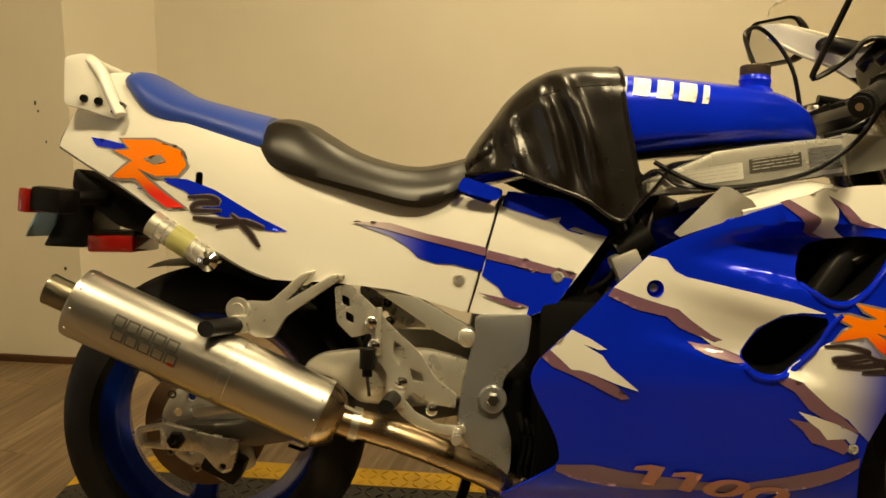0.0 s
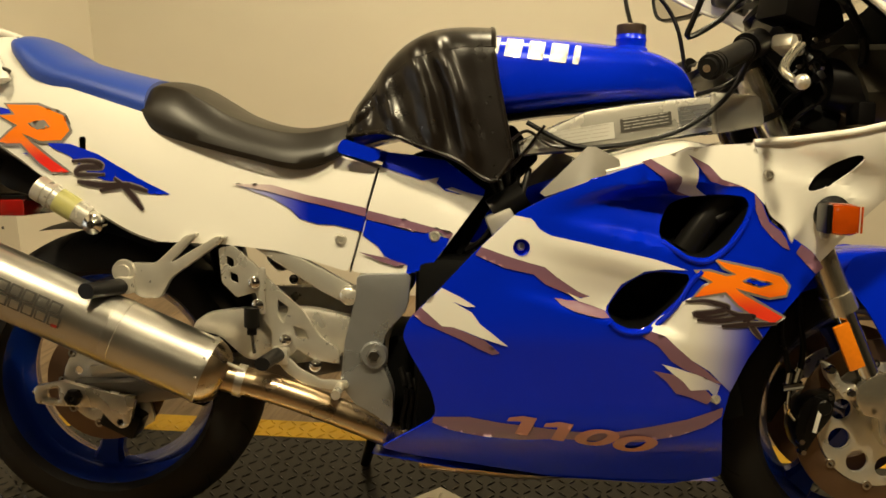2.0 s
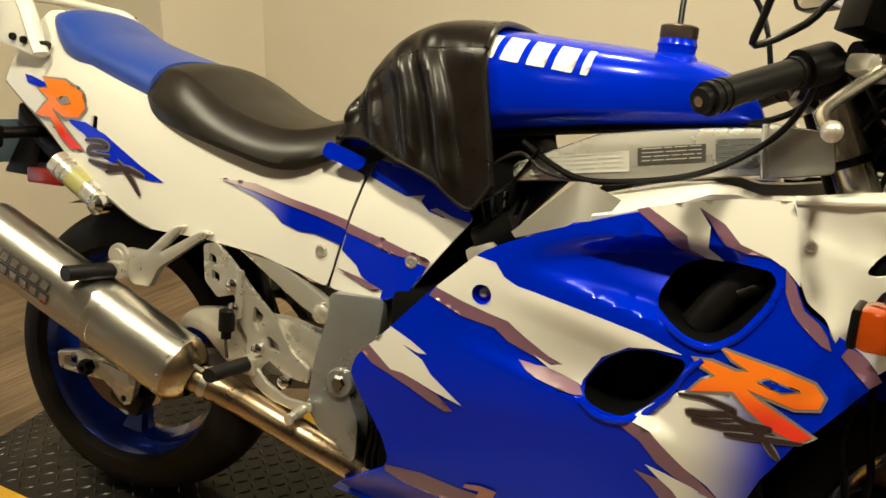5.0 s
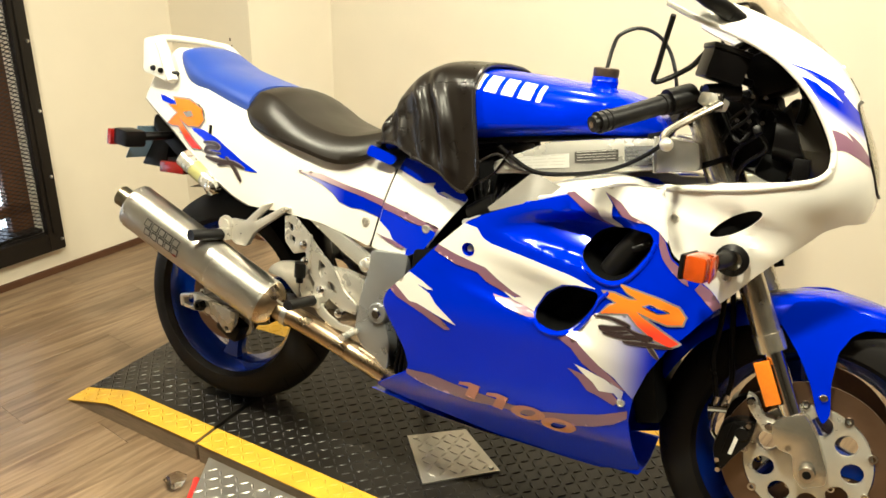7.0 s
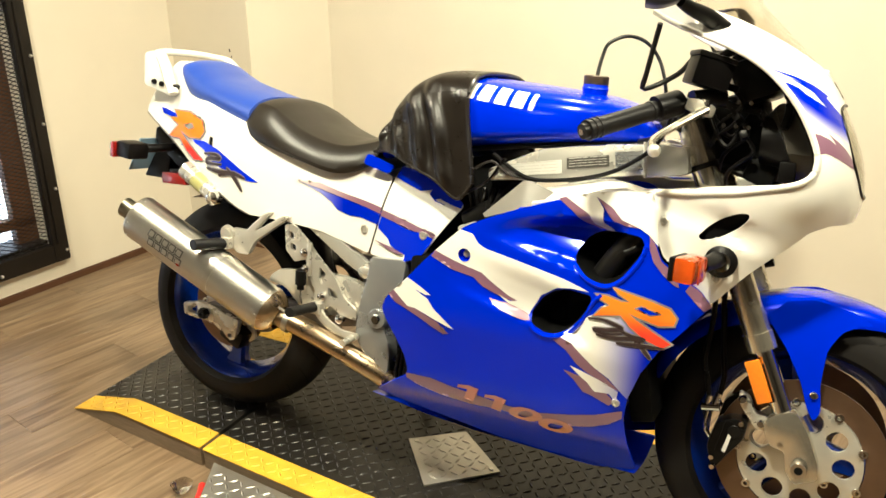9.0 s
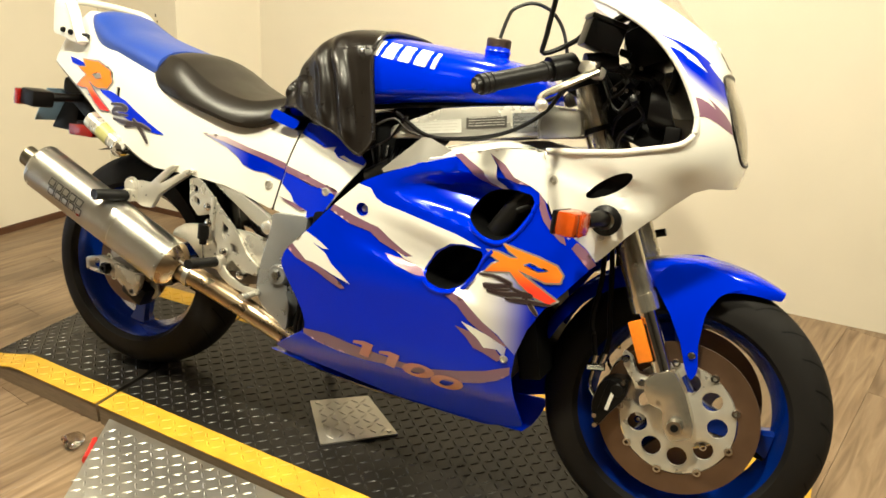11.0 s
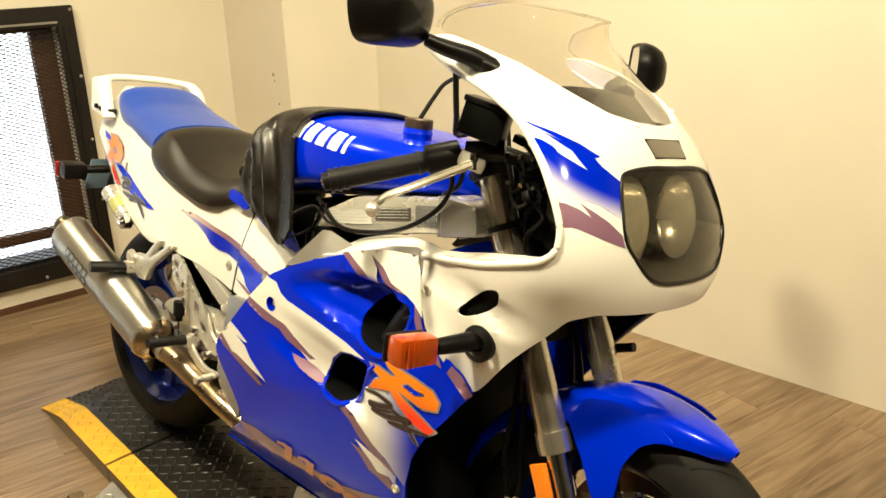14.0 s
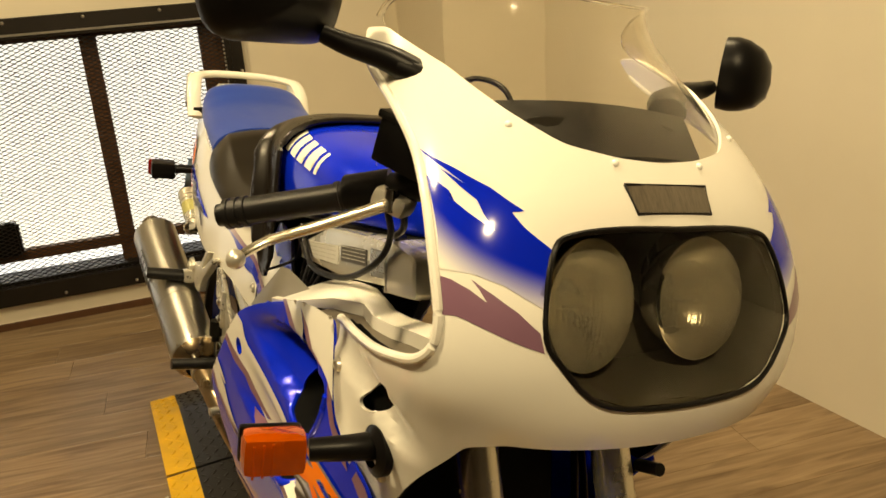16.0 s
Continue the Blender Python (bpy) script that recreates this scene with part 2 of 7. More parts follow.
def part(name, bm, material, parent, label="", smooth=False, sharp=35):
    """Links a bmesh as one mesh object under a thing or a part."""
    bmesh.ops.recalc_face_normals(bm, faces=bm.faces)
    if SEATING:
        settle(bm)
    me = bpy.data.meshes.new(name)
    bm.to_mesh(me)
    bm.free()
    me.materials.append(material)
    me.shade_smooth()
    me.set_sharp_from_angle(angle=radians(sharp))
    ob = new(name, me)
    ob.parent = parent
    if label:
        tagged(ob, label)
    return ob


def grid_bm(rows, close_u=False, close_v=False, cap=False):
    """A skin of quads over rows of points."""
    bm = bmesh.new()
    vs = [[bm.verts.new(p) for p in r] for r in rows]
    nu, nv = len(vs), len(vs[0])
    for i in range(nu if close_u else nu - 1):
        for j in range(nv if close_v else nv - 1):
            a, b, c, d = vs[i][j], vs[(i + 1) % nu][j], vs[(i + 1) % nu][(j + 1) % nv], vs[i][(j + 1) % nv]
            bm.faces.new((a, b, c, d))
    if cap and close_v:
        bm.faces.new(vs[0][::-1])
        bm.faces.new(vs[-1])
    return bm


def lathe_bm(profile, origin, axis="Y", steps=48):
    """Turns (radius, along) pairs round an axis through origin."""
    rows = []
    for r, h in profile:
        row = []
        for k in range(steps):
            a = 2 * math.pi * k / steps
            c, s = r * math.cos(a), r * math.sin(a)
            p = {"Y": (c, h, s), "X": (h, c, s), "Z": (c, s, h)}[axis]
            row.append(Vector(origin) + Vector(p))
        rows.append(row)
    return grid_bm(rows, close_v=True)


def smooth_path(points, per=8):
    """A Catmull-Rom line through the points."""
    pts = [Vector(p) for p in points]
    out = []
    for i in range(len(pts) - 1):
        p0, p1, p2, p3 = pts[max(i - 1, 0)], pts[i], pts[i + 1], pts[min(i + 2, len(pts) - 1)]
        for k in range(per):
            t = k / per
            out.append(0.5 * ((2 * p1) + (p2 - p0) * t + (2 * p0 - 5 * p1 + 4 * p2 - p3) * t * t + (3 * p1 - p0 - 3 * p2 + p3) * t ** 3))
    out.append(pts[-1])
    return out


def tube_bm(points, radius, steps=14, per=6, flat=1.0, up=(0, 0, 1)):
    """A round or flattened bar along a smooth line; radius may be one number or one for each end."""
    path = smooth_path(points, per) if per > 1 else [Vector(p) for p in points]
    r0, r1 = radius if isinstance(radius, tuple) else (radius, radius)
    rows = []
    n = len(path)
    for i, p in enumerate(path):
        d = (path[min(i + 1, n - 1)] - path[max(i - 1, 0)]).normalized()
        ref = Vector(up) if abs(d.dot(Vector(up))) < 0.95 else Vector((0, 1, 0))
        u = d.cross(ref).normalized()
        v = u.cross(d).normalized()
        r = r0 + (r1 - r0) * i / (n - 1)
        rows.append([p + u * (r * math.cos(2 * math.pi * k / steps)) + v * (r * flat * math.sin(2 * math.pi * k / steps)) for k in range(steps)])
    return grid_bm(rows, close_v=True, cap=True)


def box_bm(centre, size, bevel=0.003, turn=(0, 0, 0)):
    bm = bmesh.new()
    bmesh.ops.create_cube(bm, size=1)
    bmesh.ops.scale(bm, vec=size, verts=bm.verts)
    if bevel:
        bmesh.ops.bevel(bm, geom=bm.edges[:], offset=bevel, segments=2, affect="EDGES", profile=0.6)
    m = Matrix.Translation(centre) @ Euler([radians(a) for a in turn]).to_matrix().to_4x4()
    bmesh.ops.transform(bm, matrix=m, verts=bm.verts)
    return bm


def rounded(outline, r=0.006, steps=3):
    """Rounds the corners of a closed outline in two coordinates."""
    pts = [Vector(p) for p in outline]
    out = []
    n = len(pts)
    for i in range(n):
        a, b, c = pts[i - 1], pts[i], pts[(i + 1) % n]
        la, lc = (a - b).length, (c - b).length
        k = min(r, la * 0.45, lc * 0.45)
        p, q = b + (a - b).normalized() * k, b + (c - b).normalized() * k
        for j in range(steps + 1):
            t = j / steps
            out.append(p * (1 - t) ** 2 + b * 2 * t * (1 - t) + q * t ** 2)
    return out


def plate_bm(outline, y0, y1, bevel=0.002, corner=0.006, holes=()):
    """A plate in the bike's side plane: outline in x and z, from y0 to y1, edges eased; holes cut through."""
    ring = rounded(outline, corner)
    rings = [ring] + [rounded(h, 0.004) for h in holes]
    verts, edges = [], []
    for r in rings:
        base = len(verts)
        verts += [Vector((p[0], p[1])) for p in r]
        edges += [(base + i, base + (i + 1) % len(r)) for i in range(len(r))]
    tri = delaunay_2d_cdt(verts, edges, [], 0, 1e-6)
    bm = bmesh.new()
    vs = [bm.verts.new((p[0], y0, p[1])) for p in tri[0]]
    for f in tri[2]:
        c = sum((tri[0][i] for i in f), Vector((0, 0))) / 3
        if inside(c, rings[0]) and not any(inside(c, h) for h in rings[1:]):
            bm.faces.new([vs[i] for i in f])
    for v in [v for v in bm.verts if not v.link_faces]:
        bm.verts.remove(v)
    ext = bmesh.ops.extrude_face_region(bm, geom=bm.faces[:])
    bmesh.ops.translate(bm, vec=(0, y1 - y0, 0), verts=[g for g in ext["geom"] if isinstance(g, bmesh.types.BMVert)])
    bmesh.ops.recalc_face_normals(bm, faces=bm.faces)
    if bevel:
        rim = [e for e in bm.edges if len(e.link_faces) == 2 and e.calc_face_angle(0) > 1.0 and abs(e.verts[0].co.y - e.verts[1].co.y) < 1e-6]
        bmesh.ops.bevel(bm, geom=rim, offset=bevel, segments=2, affect="EDGES", profile=0.6)
    return bm


def inside(p, poly):
    c = False
    j = len(poly) - 1
    for i in range(len(poly)):
        a, b = poly[i], poly[j]
        if (a[1] > p[1]) != (b[1] > p[1]) and p[0] < (b[0] - a[0]) * (p[1] - a[1]) / (b[1] - a[1]) + a[0]:
            c = not c
        j = i
    return c


def skin_bm(outline, surf, holes=(), step=0.016, thick=0.004, lift=0.0, corner=0.01, su=1.0, hole_corner=0.02, crisp=False):
    """A shell over an outline on a surface surf(u, v) -> place; su: metres for one unit of u. Thickness goes inwards (towards y = 0)."""
    rings = [outline if crisp else rounded([(p[0] * su, p[1]) for p in outline], corner)]
    if crisp:
        rings = [[Vector((p[0] * su, p[1])) for p in outline]]
    rings += [rounded([(p[0] * su, p[1]) for p in h], hole_corner, 5) for h in holes]
    dense, edges = [], []
    for r in rings:
        base = len(dense)
        for i in range(len(r)):
            a, b = r[i], r[(i + 1) % len(r)]
            k = max(1, int((b - a).length / step))
            dense += [a + (b - a) * (j / k) for j in range(k)]
        edges += [(i, i + 1 if i + 1 < len(dense) else base) for i in range(base, len(dense))]
    us, vs_ = [p[0] for p in rings[0]], [p[1] for p in rings[0]]
    pts = list(dense)
    nu, nv = int((max(us) - min(us)) / step) + 1, int((max(vs_) - min(vs_)) / step) + 1
    for i in range(nu + 1):
        for j in range(nv + 1):
            p = Vector((min(us) + (i + 0.5 * (j % 2)) * step, min(vs_) + j * step * 0.9))
            if inside(p, rings[0]) and not any(inside(p, h) for h in rings[1:]) and min((p - q).length for q in dense) > step * 0.45:
                pts.append(p)
    tri = delaunay_2d_cdt(pts, edges, [], 0, 1e-6)
    bm = bmesh.new()
    vv = [bm.verts.new(surf(p[0] / su, p[1])) for p in tri[0]]
    for f in tri[2]:
        c = sum((tri[0][i] for i in f), Vector((0, 0))) / 3
        if inside(c, rings[0]) and not any(inside(c, h) for h in rings[1:]):
            bm.faces.new([vv[i] for i in f])
    for v in [v for v in bm.verts if not v.link_faces]:
        bm.verts.remove(v)
    bmesh.ops.recalc_face_normals(bm, faces=bm.faces)
    bm.normal_update()
    mean = sum((f.normal.y * f.calc_area() * (1 if f.calc_center_median().y > 0 else -1) + 0.3 * f.normal.x * f.calc_area() for f in bm.faces))
    if mean < 0:
        bmesh.ops.reverse_faces(bm, faces=bm.faces)
    bm.normal_update()
    if lift:
        for v, d in [(v, v.normal.copy()) for v in bm.verts]:
            v.co += d * lift
    if thick:
        shell(bm, thick)
    return bm


def shell(bm, thick):
    """Gives an open skin thickness behind its outer face."""
    bm.normal_update()
    old = bm.verts[:]
    faces = bm.faces[:]
    border = [(e.verts[0], e.verts[1], e.link_faces[0]) for e in bm.edges if len(e.link_faces) == 1]
    twin = {v: bm.verts.new(v.co - v.normal * thick) for v in old}
    for f in faces:
        bm.faces.new([twin[v] for v in reversed(f.verts)])
    for a, b, f in border:
        vs = list(f.verts)
        if vs[(vs.index(a) + 1) % len(vs)] is b:
            a, b = b, a
        bm.faces.new((a, b, twin[b], twin[a]))


def mirror_bm(bm):
    """The same shape on the other side of the bike."""
    bmesh.ops.scale(bm, vec=(1, -1, 1), verts=bm.verts)
    bmesh.ops.reverse_faces(bm, faces=bm.faces)
    return bm

# ---- shapes of the bodywork ----


def curve(xs, ys):
    """Smooth curve through a few stations (Catmull-Rom, flat outside)."""
    def f(x):
        if x <= xs[0]: return ys[0]
        if x >= xs[-1]: return ys[-1]
        i = 0
        while x > xs[i + 1]: i += 1
        h = xs[i + 1] - xs[i]
        t = (x - xs[i]) / h
        m0 = (ys[i + 1] - ys[i - 1]) / (xs[i + 1] - xs[i - 1]) if i > 0 else (ys[1] - ys[0]) / h
        m1 = (ys[i + 2] - ys[i]) / (xs[i + 2] - xs[i]) if i + 2 < len(xs) else (ys[-1] - ys[-2]) / h
        return ((2*t**3 - 3*t**2 + 1) * ys[i] + (t**3 - 2*t**2 + t) * h * m0 + (3*t**2 - 2*t**3) * ys[i+1] + (t**3 - t**2) * h * m1)
    return f

FAIR_Z = curve((.15, .21, .25, .30, .35, .40, .45, .50, .60, .70, .80, .90), (.085, .112, .140, .172, .192, .206, .219, .231, .240, .244, .243, .236))
FAIR_X = curve((.50, .60, .70, .80, .95, 1.10, 1.20, 1.30, 1.40), (.955, .985, .995, .99, .985, 1.0, .985, .925, .84))

CREASE = curve((.74, .786, .838, .905, .969, 1.032, 1.087, 1.16), (.687, .703, .724, .747, .761, .771, .772, .772))

def ease(a, b, v):
    t = max(0.0, min(1.0, (v - a) / (b - a)))
    return t * t * (3 - 2 * t)

def fair(x, z):
    """Half-width of the side fairing: a barrel with two scoops that deepen towards the vents."""
    w = FAIR_Z(z) * FAIR_X(x)
    up = ease(.80, 1.04, x) * (1 - ease(1.055, 1.14, x))
    top, low = CREASE(x), .697 - .20 * (x - .84)
    w -= up * (.026 * ease(low - .004, low + .016, z) + .032 * ease(low + .012, low + .085, z)) * (1 - ease(top - .030, top + .002, z))
    lo = ease(.74, .97, x) * (1 - ease(1.03, 1.08, x))
    low2 = .574 - .225 * (x - .752)
    w -= .022 * lo * ease(low2 - .004, low2 + .016, z) * (1 - .5 * ease(low2 + .03, low2 + .09, z)) * (1 - ease(low2 + .07, low2 + .11, z))
    return w

TAIL_X = curve((-.42, -.30, -.18, .03, .20, .35, .48, .65, .80), (.062, .080, .102, .138, .140, .132, .124, .150, .162))
def tail(x, z):
    return TAIL_X(x) - 1.2 * max(0.0, abs(z - (.74 - .22 * x)) - .03) ** 2 - .006

NOSE_W = curve((.60, .70, .80, .86, .95, 1.03, 1.10, 1.16, 1.25), (.205, .226, .246, .263, .267, .258, .240, .213, .177))
NOSE_F = curve((.60, .70, .78, .85, .93, 1.0, 1.05, 1.10, 1.16, 1.22), (1.43, 1.465, 1.502, 1.524, 1.512, 1.480, 1.453, 1.413, 1.350, 1.285))
NOSE_S = curve((.60, .70, .80, .90, 1.0, 1.08, 1.16, 1.24), (1.24, 1.27, 1.34, 1.39, 1.365, 1.285, 1.170, 1.06))
def nose(s, z):
    """s: 0 at the middle of the front, 1 where the flank begins, then back along it."""
    w, xf, xs = NOSE_W(z), NOSE_F(z), NOSE_S(z)
    mid = .812 - .085 * (1.25 - s)
    groove = ease(.70, 1.0, s) * ease(mid - .034, mid - .020, z) * (1 - ease(mid - .004, mid + .020, z))
    cut = .0115 * groove
    if s <= 1:
        w -= cut
        a = s * math.pi / 2
        n = 2 / 2.35
        return (xs + (xf - xs) * max(math.cos(a), 0) ** n, -w * max(math.sin(a), 0) ** n, z)
    x = xs - (s - 1) * .35
    k = ease(1.0, max(1.10, 1.136 + 3.1 * (z - .699)), s)
    return (x, cut * (1 - .5 * k) - w * (1 - k) - FAIR_Z(z) * .992 * k, z)

# ---- room ----
FLOOR = -0.06
WIN_A = Vector((-1.270, 1.05, 0))
WIN_D = Vector((-0.11, -1.0, 0)).normalized()
WIN_N = Vector((-WIN_D.y, WIN_D.x, 0))
if WIN_N.x < 0:
    WIN_N = -WIN_N
WIN_YAW = math.degrees(math.atan2(WIN_D.y, WIN_D.x))


def wall(name, a, b, thick, label, material=None, z0=FLOOR - 0.01, z1=CEILING):
    """An upright wall from a to b in plan; its room side lies on the line, its body behind (to the left of a to b)."""
    a, b = Vector((*a, 0)), Vector((*b, 0))
    n = Vector((-(b - a).y, (b - a).x, 0)).normalized() * thick
    bm = bmesh.new()
    low = [bm.verts.new(p + Vector((0, 0, z0))) for p in (a, b, b + n, a + n)]
    high = [bm.verts.new(p + Vector((0, 0, z1))) for p in (a, b, b + n, a + n)]
    bm.faces.new(low)
    bm.faces.new(high)
    for i in range(4):
        bm.faces.new((low[i], low[(i + 1) % 4], high[(i + 1) % 4], high[i]))
    return tagged(part(name, bm, material or WALL, None, label), kind="structure", category="wall")


def win_place(along, out, z):
    """A place on the window wall: metres along from its corner, out into the room, height."""
    p = WIN_A + WIN_D * along + WIN_N * out
    return Vector((p.x, p.y, z))


def win_box(along0, along1, out0, out1, z0, z1, bevel=0.003):
    bm = bmesh.new()
    bmesh.ops.create_cube(bm, size=1)
    bmesh.ops.scale(bm, vec=(along1 - along0, out1 - out0, z1 - z0), verts=bm.verts)
    if bevel:
        bmesh.ops.bevel(bm, geom=bm.edges[:], offset=bevel, segments=2, affect="EDGES")
    c = win_place((along0 + along1) / 2, (out0 + out1) / 2, (z0 + z1) / 2)
    x = Vector((WIN_D.x, WIN_D.y, 0))
    m = Matrix(((x.x, WIN_N.x, 0, c.x), (x.y, WIN_N.y, 0, c.y), (0, 0, 1, c.z), (0, 0, 0, 1)))
    bmesh.ops.transform(bm, matrix=m, verts=bm.verts)
    return bm


# window wall: opening 0.71 to 2.70 along, 0.12 to 1.04 high
W0, W1, Z0, Z1 = 0.709, 2.70, 0.120, 1.042
END = 5.75
wall_w = tagged(new("wall_west"), "cream painted wall round a caged window", "wall", kind="structure")
for nm, a0, a1, z0, z1 in (("wall_panel", -0.15, W0, FLOOR - 0.01, CEILING), ("wall_panel", W1, END, FLOOR - 0.01, CEILING),
                           ("wall_panel", W0, W1, FLOOR - 0.01, Z0), ("wall_panel", W0, W1, Z1, CEILING)):
    part(nm, win_box(a0, a1, -0.14, 0, z0, z1, 0), WALL, wall_w)
corner_west = win_place(END, 0, 0)
wall("wall_corner", (-0.85, 1.055), (-1.40, 1.040), -0.12, "short cream painted wall beside the window wall")
wall("wall_return", (-0.85, 1.055), (-0.715, 1.435), 0.13, "cream painted return of the recessed back wall")
wall("wall_north", (-0.75, 1.425), (4.3, 1.645), 0.12, "cream painted back wall with faint scuffs")
# two unseen walls close the room, dark so that little light bounces back
wall("wall_east", (4.2, 1.85), (4.2, -4.7), 0.12, "plain unseen end wall, darkened to cut fill light", FARWALL)
wall("wall_south", (4.3, -4.6), (-2.9, -4.6), 0.12, "plain unseen wall behind the viewer, darkened to cut fill light", FARWALL)
ceil = tagged(part("ceiling", box_bm((0.8, -1.4, CEILING + 0.05), (7.8, 7.0, 0.1), 0), CEIL, None, "plain unseen ceiling, greyed to cut bounce light"), kind="structure", category="ceiling")
slab = tagged(part("floor", box_bm((0.8, -1.4, FLOOR - 0.04), (7.8, 7.0, 0.07), 0), DARK, None, "grey-brown wood plank floor"), kind="structure", category="floor")

base = tagged(new("baseboard"), "thin brown skirting strip along the painted walls", "baseboard", kind="structure")
part("baseboard_strip", win_box(-0.02, END, 0.0, 0.012, FLOOR, FLOOR + 0.028, 0.002), MULL, base)
part("baseboard_strip", box_bm((-1.06, 1.044, FLOOR + 0.012), (0.42, 0.01, 0.024), 0.002, (0, 0, 1.6)), MULL, base)


def scuff(x, y, z, w, h):
    return part("scuff", box_bm((x, y, z), (w, 0.0016, h), 0), DARKV, None)


marks = tagged(new("wall_marks"), "small dark chips in the wall paint", "mark", kind="structure")
for mx_, mz, w, h in ((-0.955, 0.80, 0.006, 0.012), (-0.948, 0.775, 0.005, 0.008), (-0.93, 0.68, 0.004, 0.008), (-0.90, 0.27, 0.007, 0.01)):
    o = scuff(mx_, 1.0505 + (mx_ + 1.0) * 0.027, mz, w, h)
    o.parent = marks

# ---- window with its cage ----
win = tagged(new("window_1"), "daylit window behind a dark steel frame and expanded mesh", "window", kind="structure")
for a0, a1, z0, z1 in ((W0 - 0.065, W0, Z0 - 0.075, Z1 + 0.075), (W1, W1 + 0.065, Z0 - 0.075, Z1 + 0.075), (W0, W1, Z1, Z1 + 0.075), (W0, W1, Z0 - 0.075, Z0)):
    part("cage_frame", win_box(a0, a1, 0.002, 0.034, z0, z1, 0.003), IRON, win)
for z0, z1 in ((Z1 + 0.012, Z1 + 0.020),):
    part("frame_bead", win_box(W0, W1, 0.034, 0.040, z0, z1, 0.001), STEEL, win)
part("frame_bead", win_box(W0 - 0.030, W0 - 0.018, 0.034, 0.042, Z0, Z1, 0.002), IRON, win)
for a, z in [(W0 - 0.052, 0.086 + 0.254 * k) for k in range(5)] + [(W0 + 0.218 + 0.268 * k, Z1 + 0.060) for k in range(7)] + [(W0 + 0.218 + 0.268 * k, Z0 - 0.055) for k in range(7)]:
    bm = bmesh.new()
    bmesh.ops.create_uvsphere(bm, u_segments=10, v_segments=6, radius=0.0065)
    bmesh.ops.translate(bm, vec=win_place(a, 0.036, z), verts=bm.verts)
    part("frame_bolt", bm, STEEL, win)
# sash behind the mesh
for a0, a1, z0, z1 in ((W0 - 0.01, W0 + 0.085, Z0, Z1), (1.169, 1.231, Z0, Z1), (1.71, 1.77, Z0, Z1), (W0, W1, Z0 + 0.075, Z0 + 0.115), (W0, W1, Z1 - 0.02, Z1)):
    part("window_frame", win_box(a0, a1, -0.10, -0.055, z0, z1, 0.003), MULL, win)
part("window_sill", win_box(W0, W1, -0.13, 0.0, Z0 - 0.005, Z0 + 0.012, 0.002), IRON, win)
for a0, a1 in ((W0 + 0.08, 1.174), (1.226, 1.715), (1.765, W1)):
    pane = part("window_pane", win_box(a0, a1, -0.082, -0.078, Z0 + 0.11, Z1 - 0.015, 0), GLASS, win)
    pane.visible_shadow = False


def mesh_cage():
    """Expanded steel: two families of slanted strands."""
    bm = bmesh.new()
    sx, sz = 0.034, 0.0155
    na, nz = int((W1 - W0) / sx) + 1, int((Z1 - Z0) / sz) + 1
    hw, d = 0.0023, 0.0030
    for i in range(na):
        for j in range(nz):
            a, z = W0 + i * sx, Z0 + j * sz
            for (a0, z0, a1, z1) in ((a, z, a + sx / 2, z + sz / 2), (a + sx / 2, z + sz / 2, a + sx, z), (a + sx / 2, z - sz / 2, a + sx, z), (a, z, a + sx / 2, z - sz / 2)):
                if a1 > W1 or min(z0, z1) < Z0 or max(z0, z1) > Z1:
                    continue
                q = [win_place(a0, 0.012, z0 - hw), win_place(a1, 0.012, z1 - hw), win_place(a1, 0.012 + d, z1 + hw), win_place(a0, 0.012 + d, z0 + hw)]
                bm.faces.new([bm.verts.new(p) for p in q])
    return bm


cage = part("mesh_screen", mesh_cage(), MESHM, win, "dark expanded steel mesh")
tagged(cage, kind="stuff")
back = part("daylight_backdrop", win_box(-0.6, 3.6, -0.62, -0.60, -0.6, 2.0, 0), SKYM, None)
tagged(back, "bright overcast daylight beyond the window", "backdrop", kind="structure")
part("dark_crate", win_box(1.58, 2.0, -0.05, 0.0, Z0 + 0.115, 0.365, 0.01), BLACK, None)
crate = bpy.data.objects["dark_crate"]
tagged(crate, "black plastic box on the window sill behind the mesh", "box")
# ---- ceiling lamps, out of view, one of them added as wall fill ----
for lx, ly, power in LAMPS:
    cl = tagged(new("ceiling_light"), "round warm ceiling light, unseen, with a white rim", "ceiling light", "ceiling lights")
    cl.location = (lx, ly, CEILING)
    part("rim", lathe_bm(((0.12, 0), (0.125, -0.05), (0.105, -0.055), (0.10, -0.03), (0.0, -0.03)), (0, 0, 0), "Z", 32), CEIL, cl)

# ---- lift platform ----


def edge_y(x, side):
    return -0.264 - 0.052 * x if side < 0 else 0.390 + 0.012 * x


def top_z(x):
    return 0.0 if x > -0.33 else 0.0 - 0.055 * min(1.0, (-0.33 - x) / 0.20)


def slab_bm(x0, x1, z_of, f0, f1, thick_to, n=14):
    """A slab between two fractions of the platform's width, with its own top line."""
    bm = bmesh.new()
    rows = []
    for i in range(n + 1):
        x = x0 + (x1 - x0) * i / n
        ya, yb = edge_y(x, -1), edge_y(x, 1)
        y0, y1 = ya + (yb - ya) * f0(x), ya + (yb - ya) * f1(x)
        t = z_of(x)
        rows.append([bm.verts.new(p) for p in ((x, y0, t), (x, y1, t), (x, y1, min(thick_to, t - 0.003)), (x, y0, min(thick_to, t - 0.003)))])
    for r, q in zip(rows, rows[1:]):
        for k in range(4):
            bm.faces.new((r[k], q[k], q[(k + 1) % 4], r[(k + 1) % 4]))
    bm.faces.new(rows[0])
    bm.faces.new(rows[-1][::-1])
    return bm


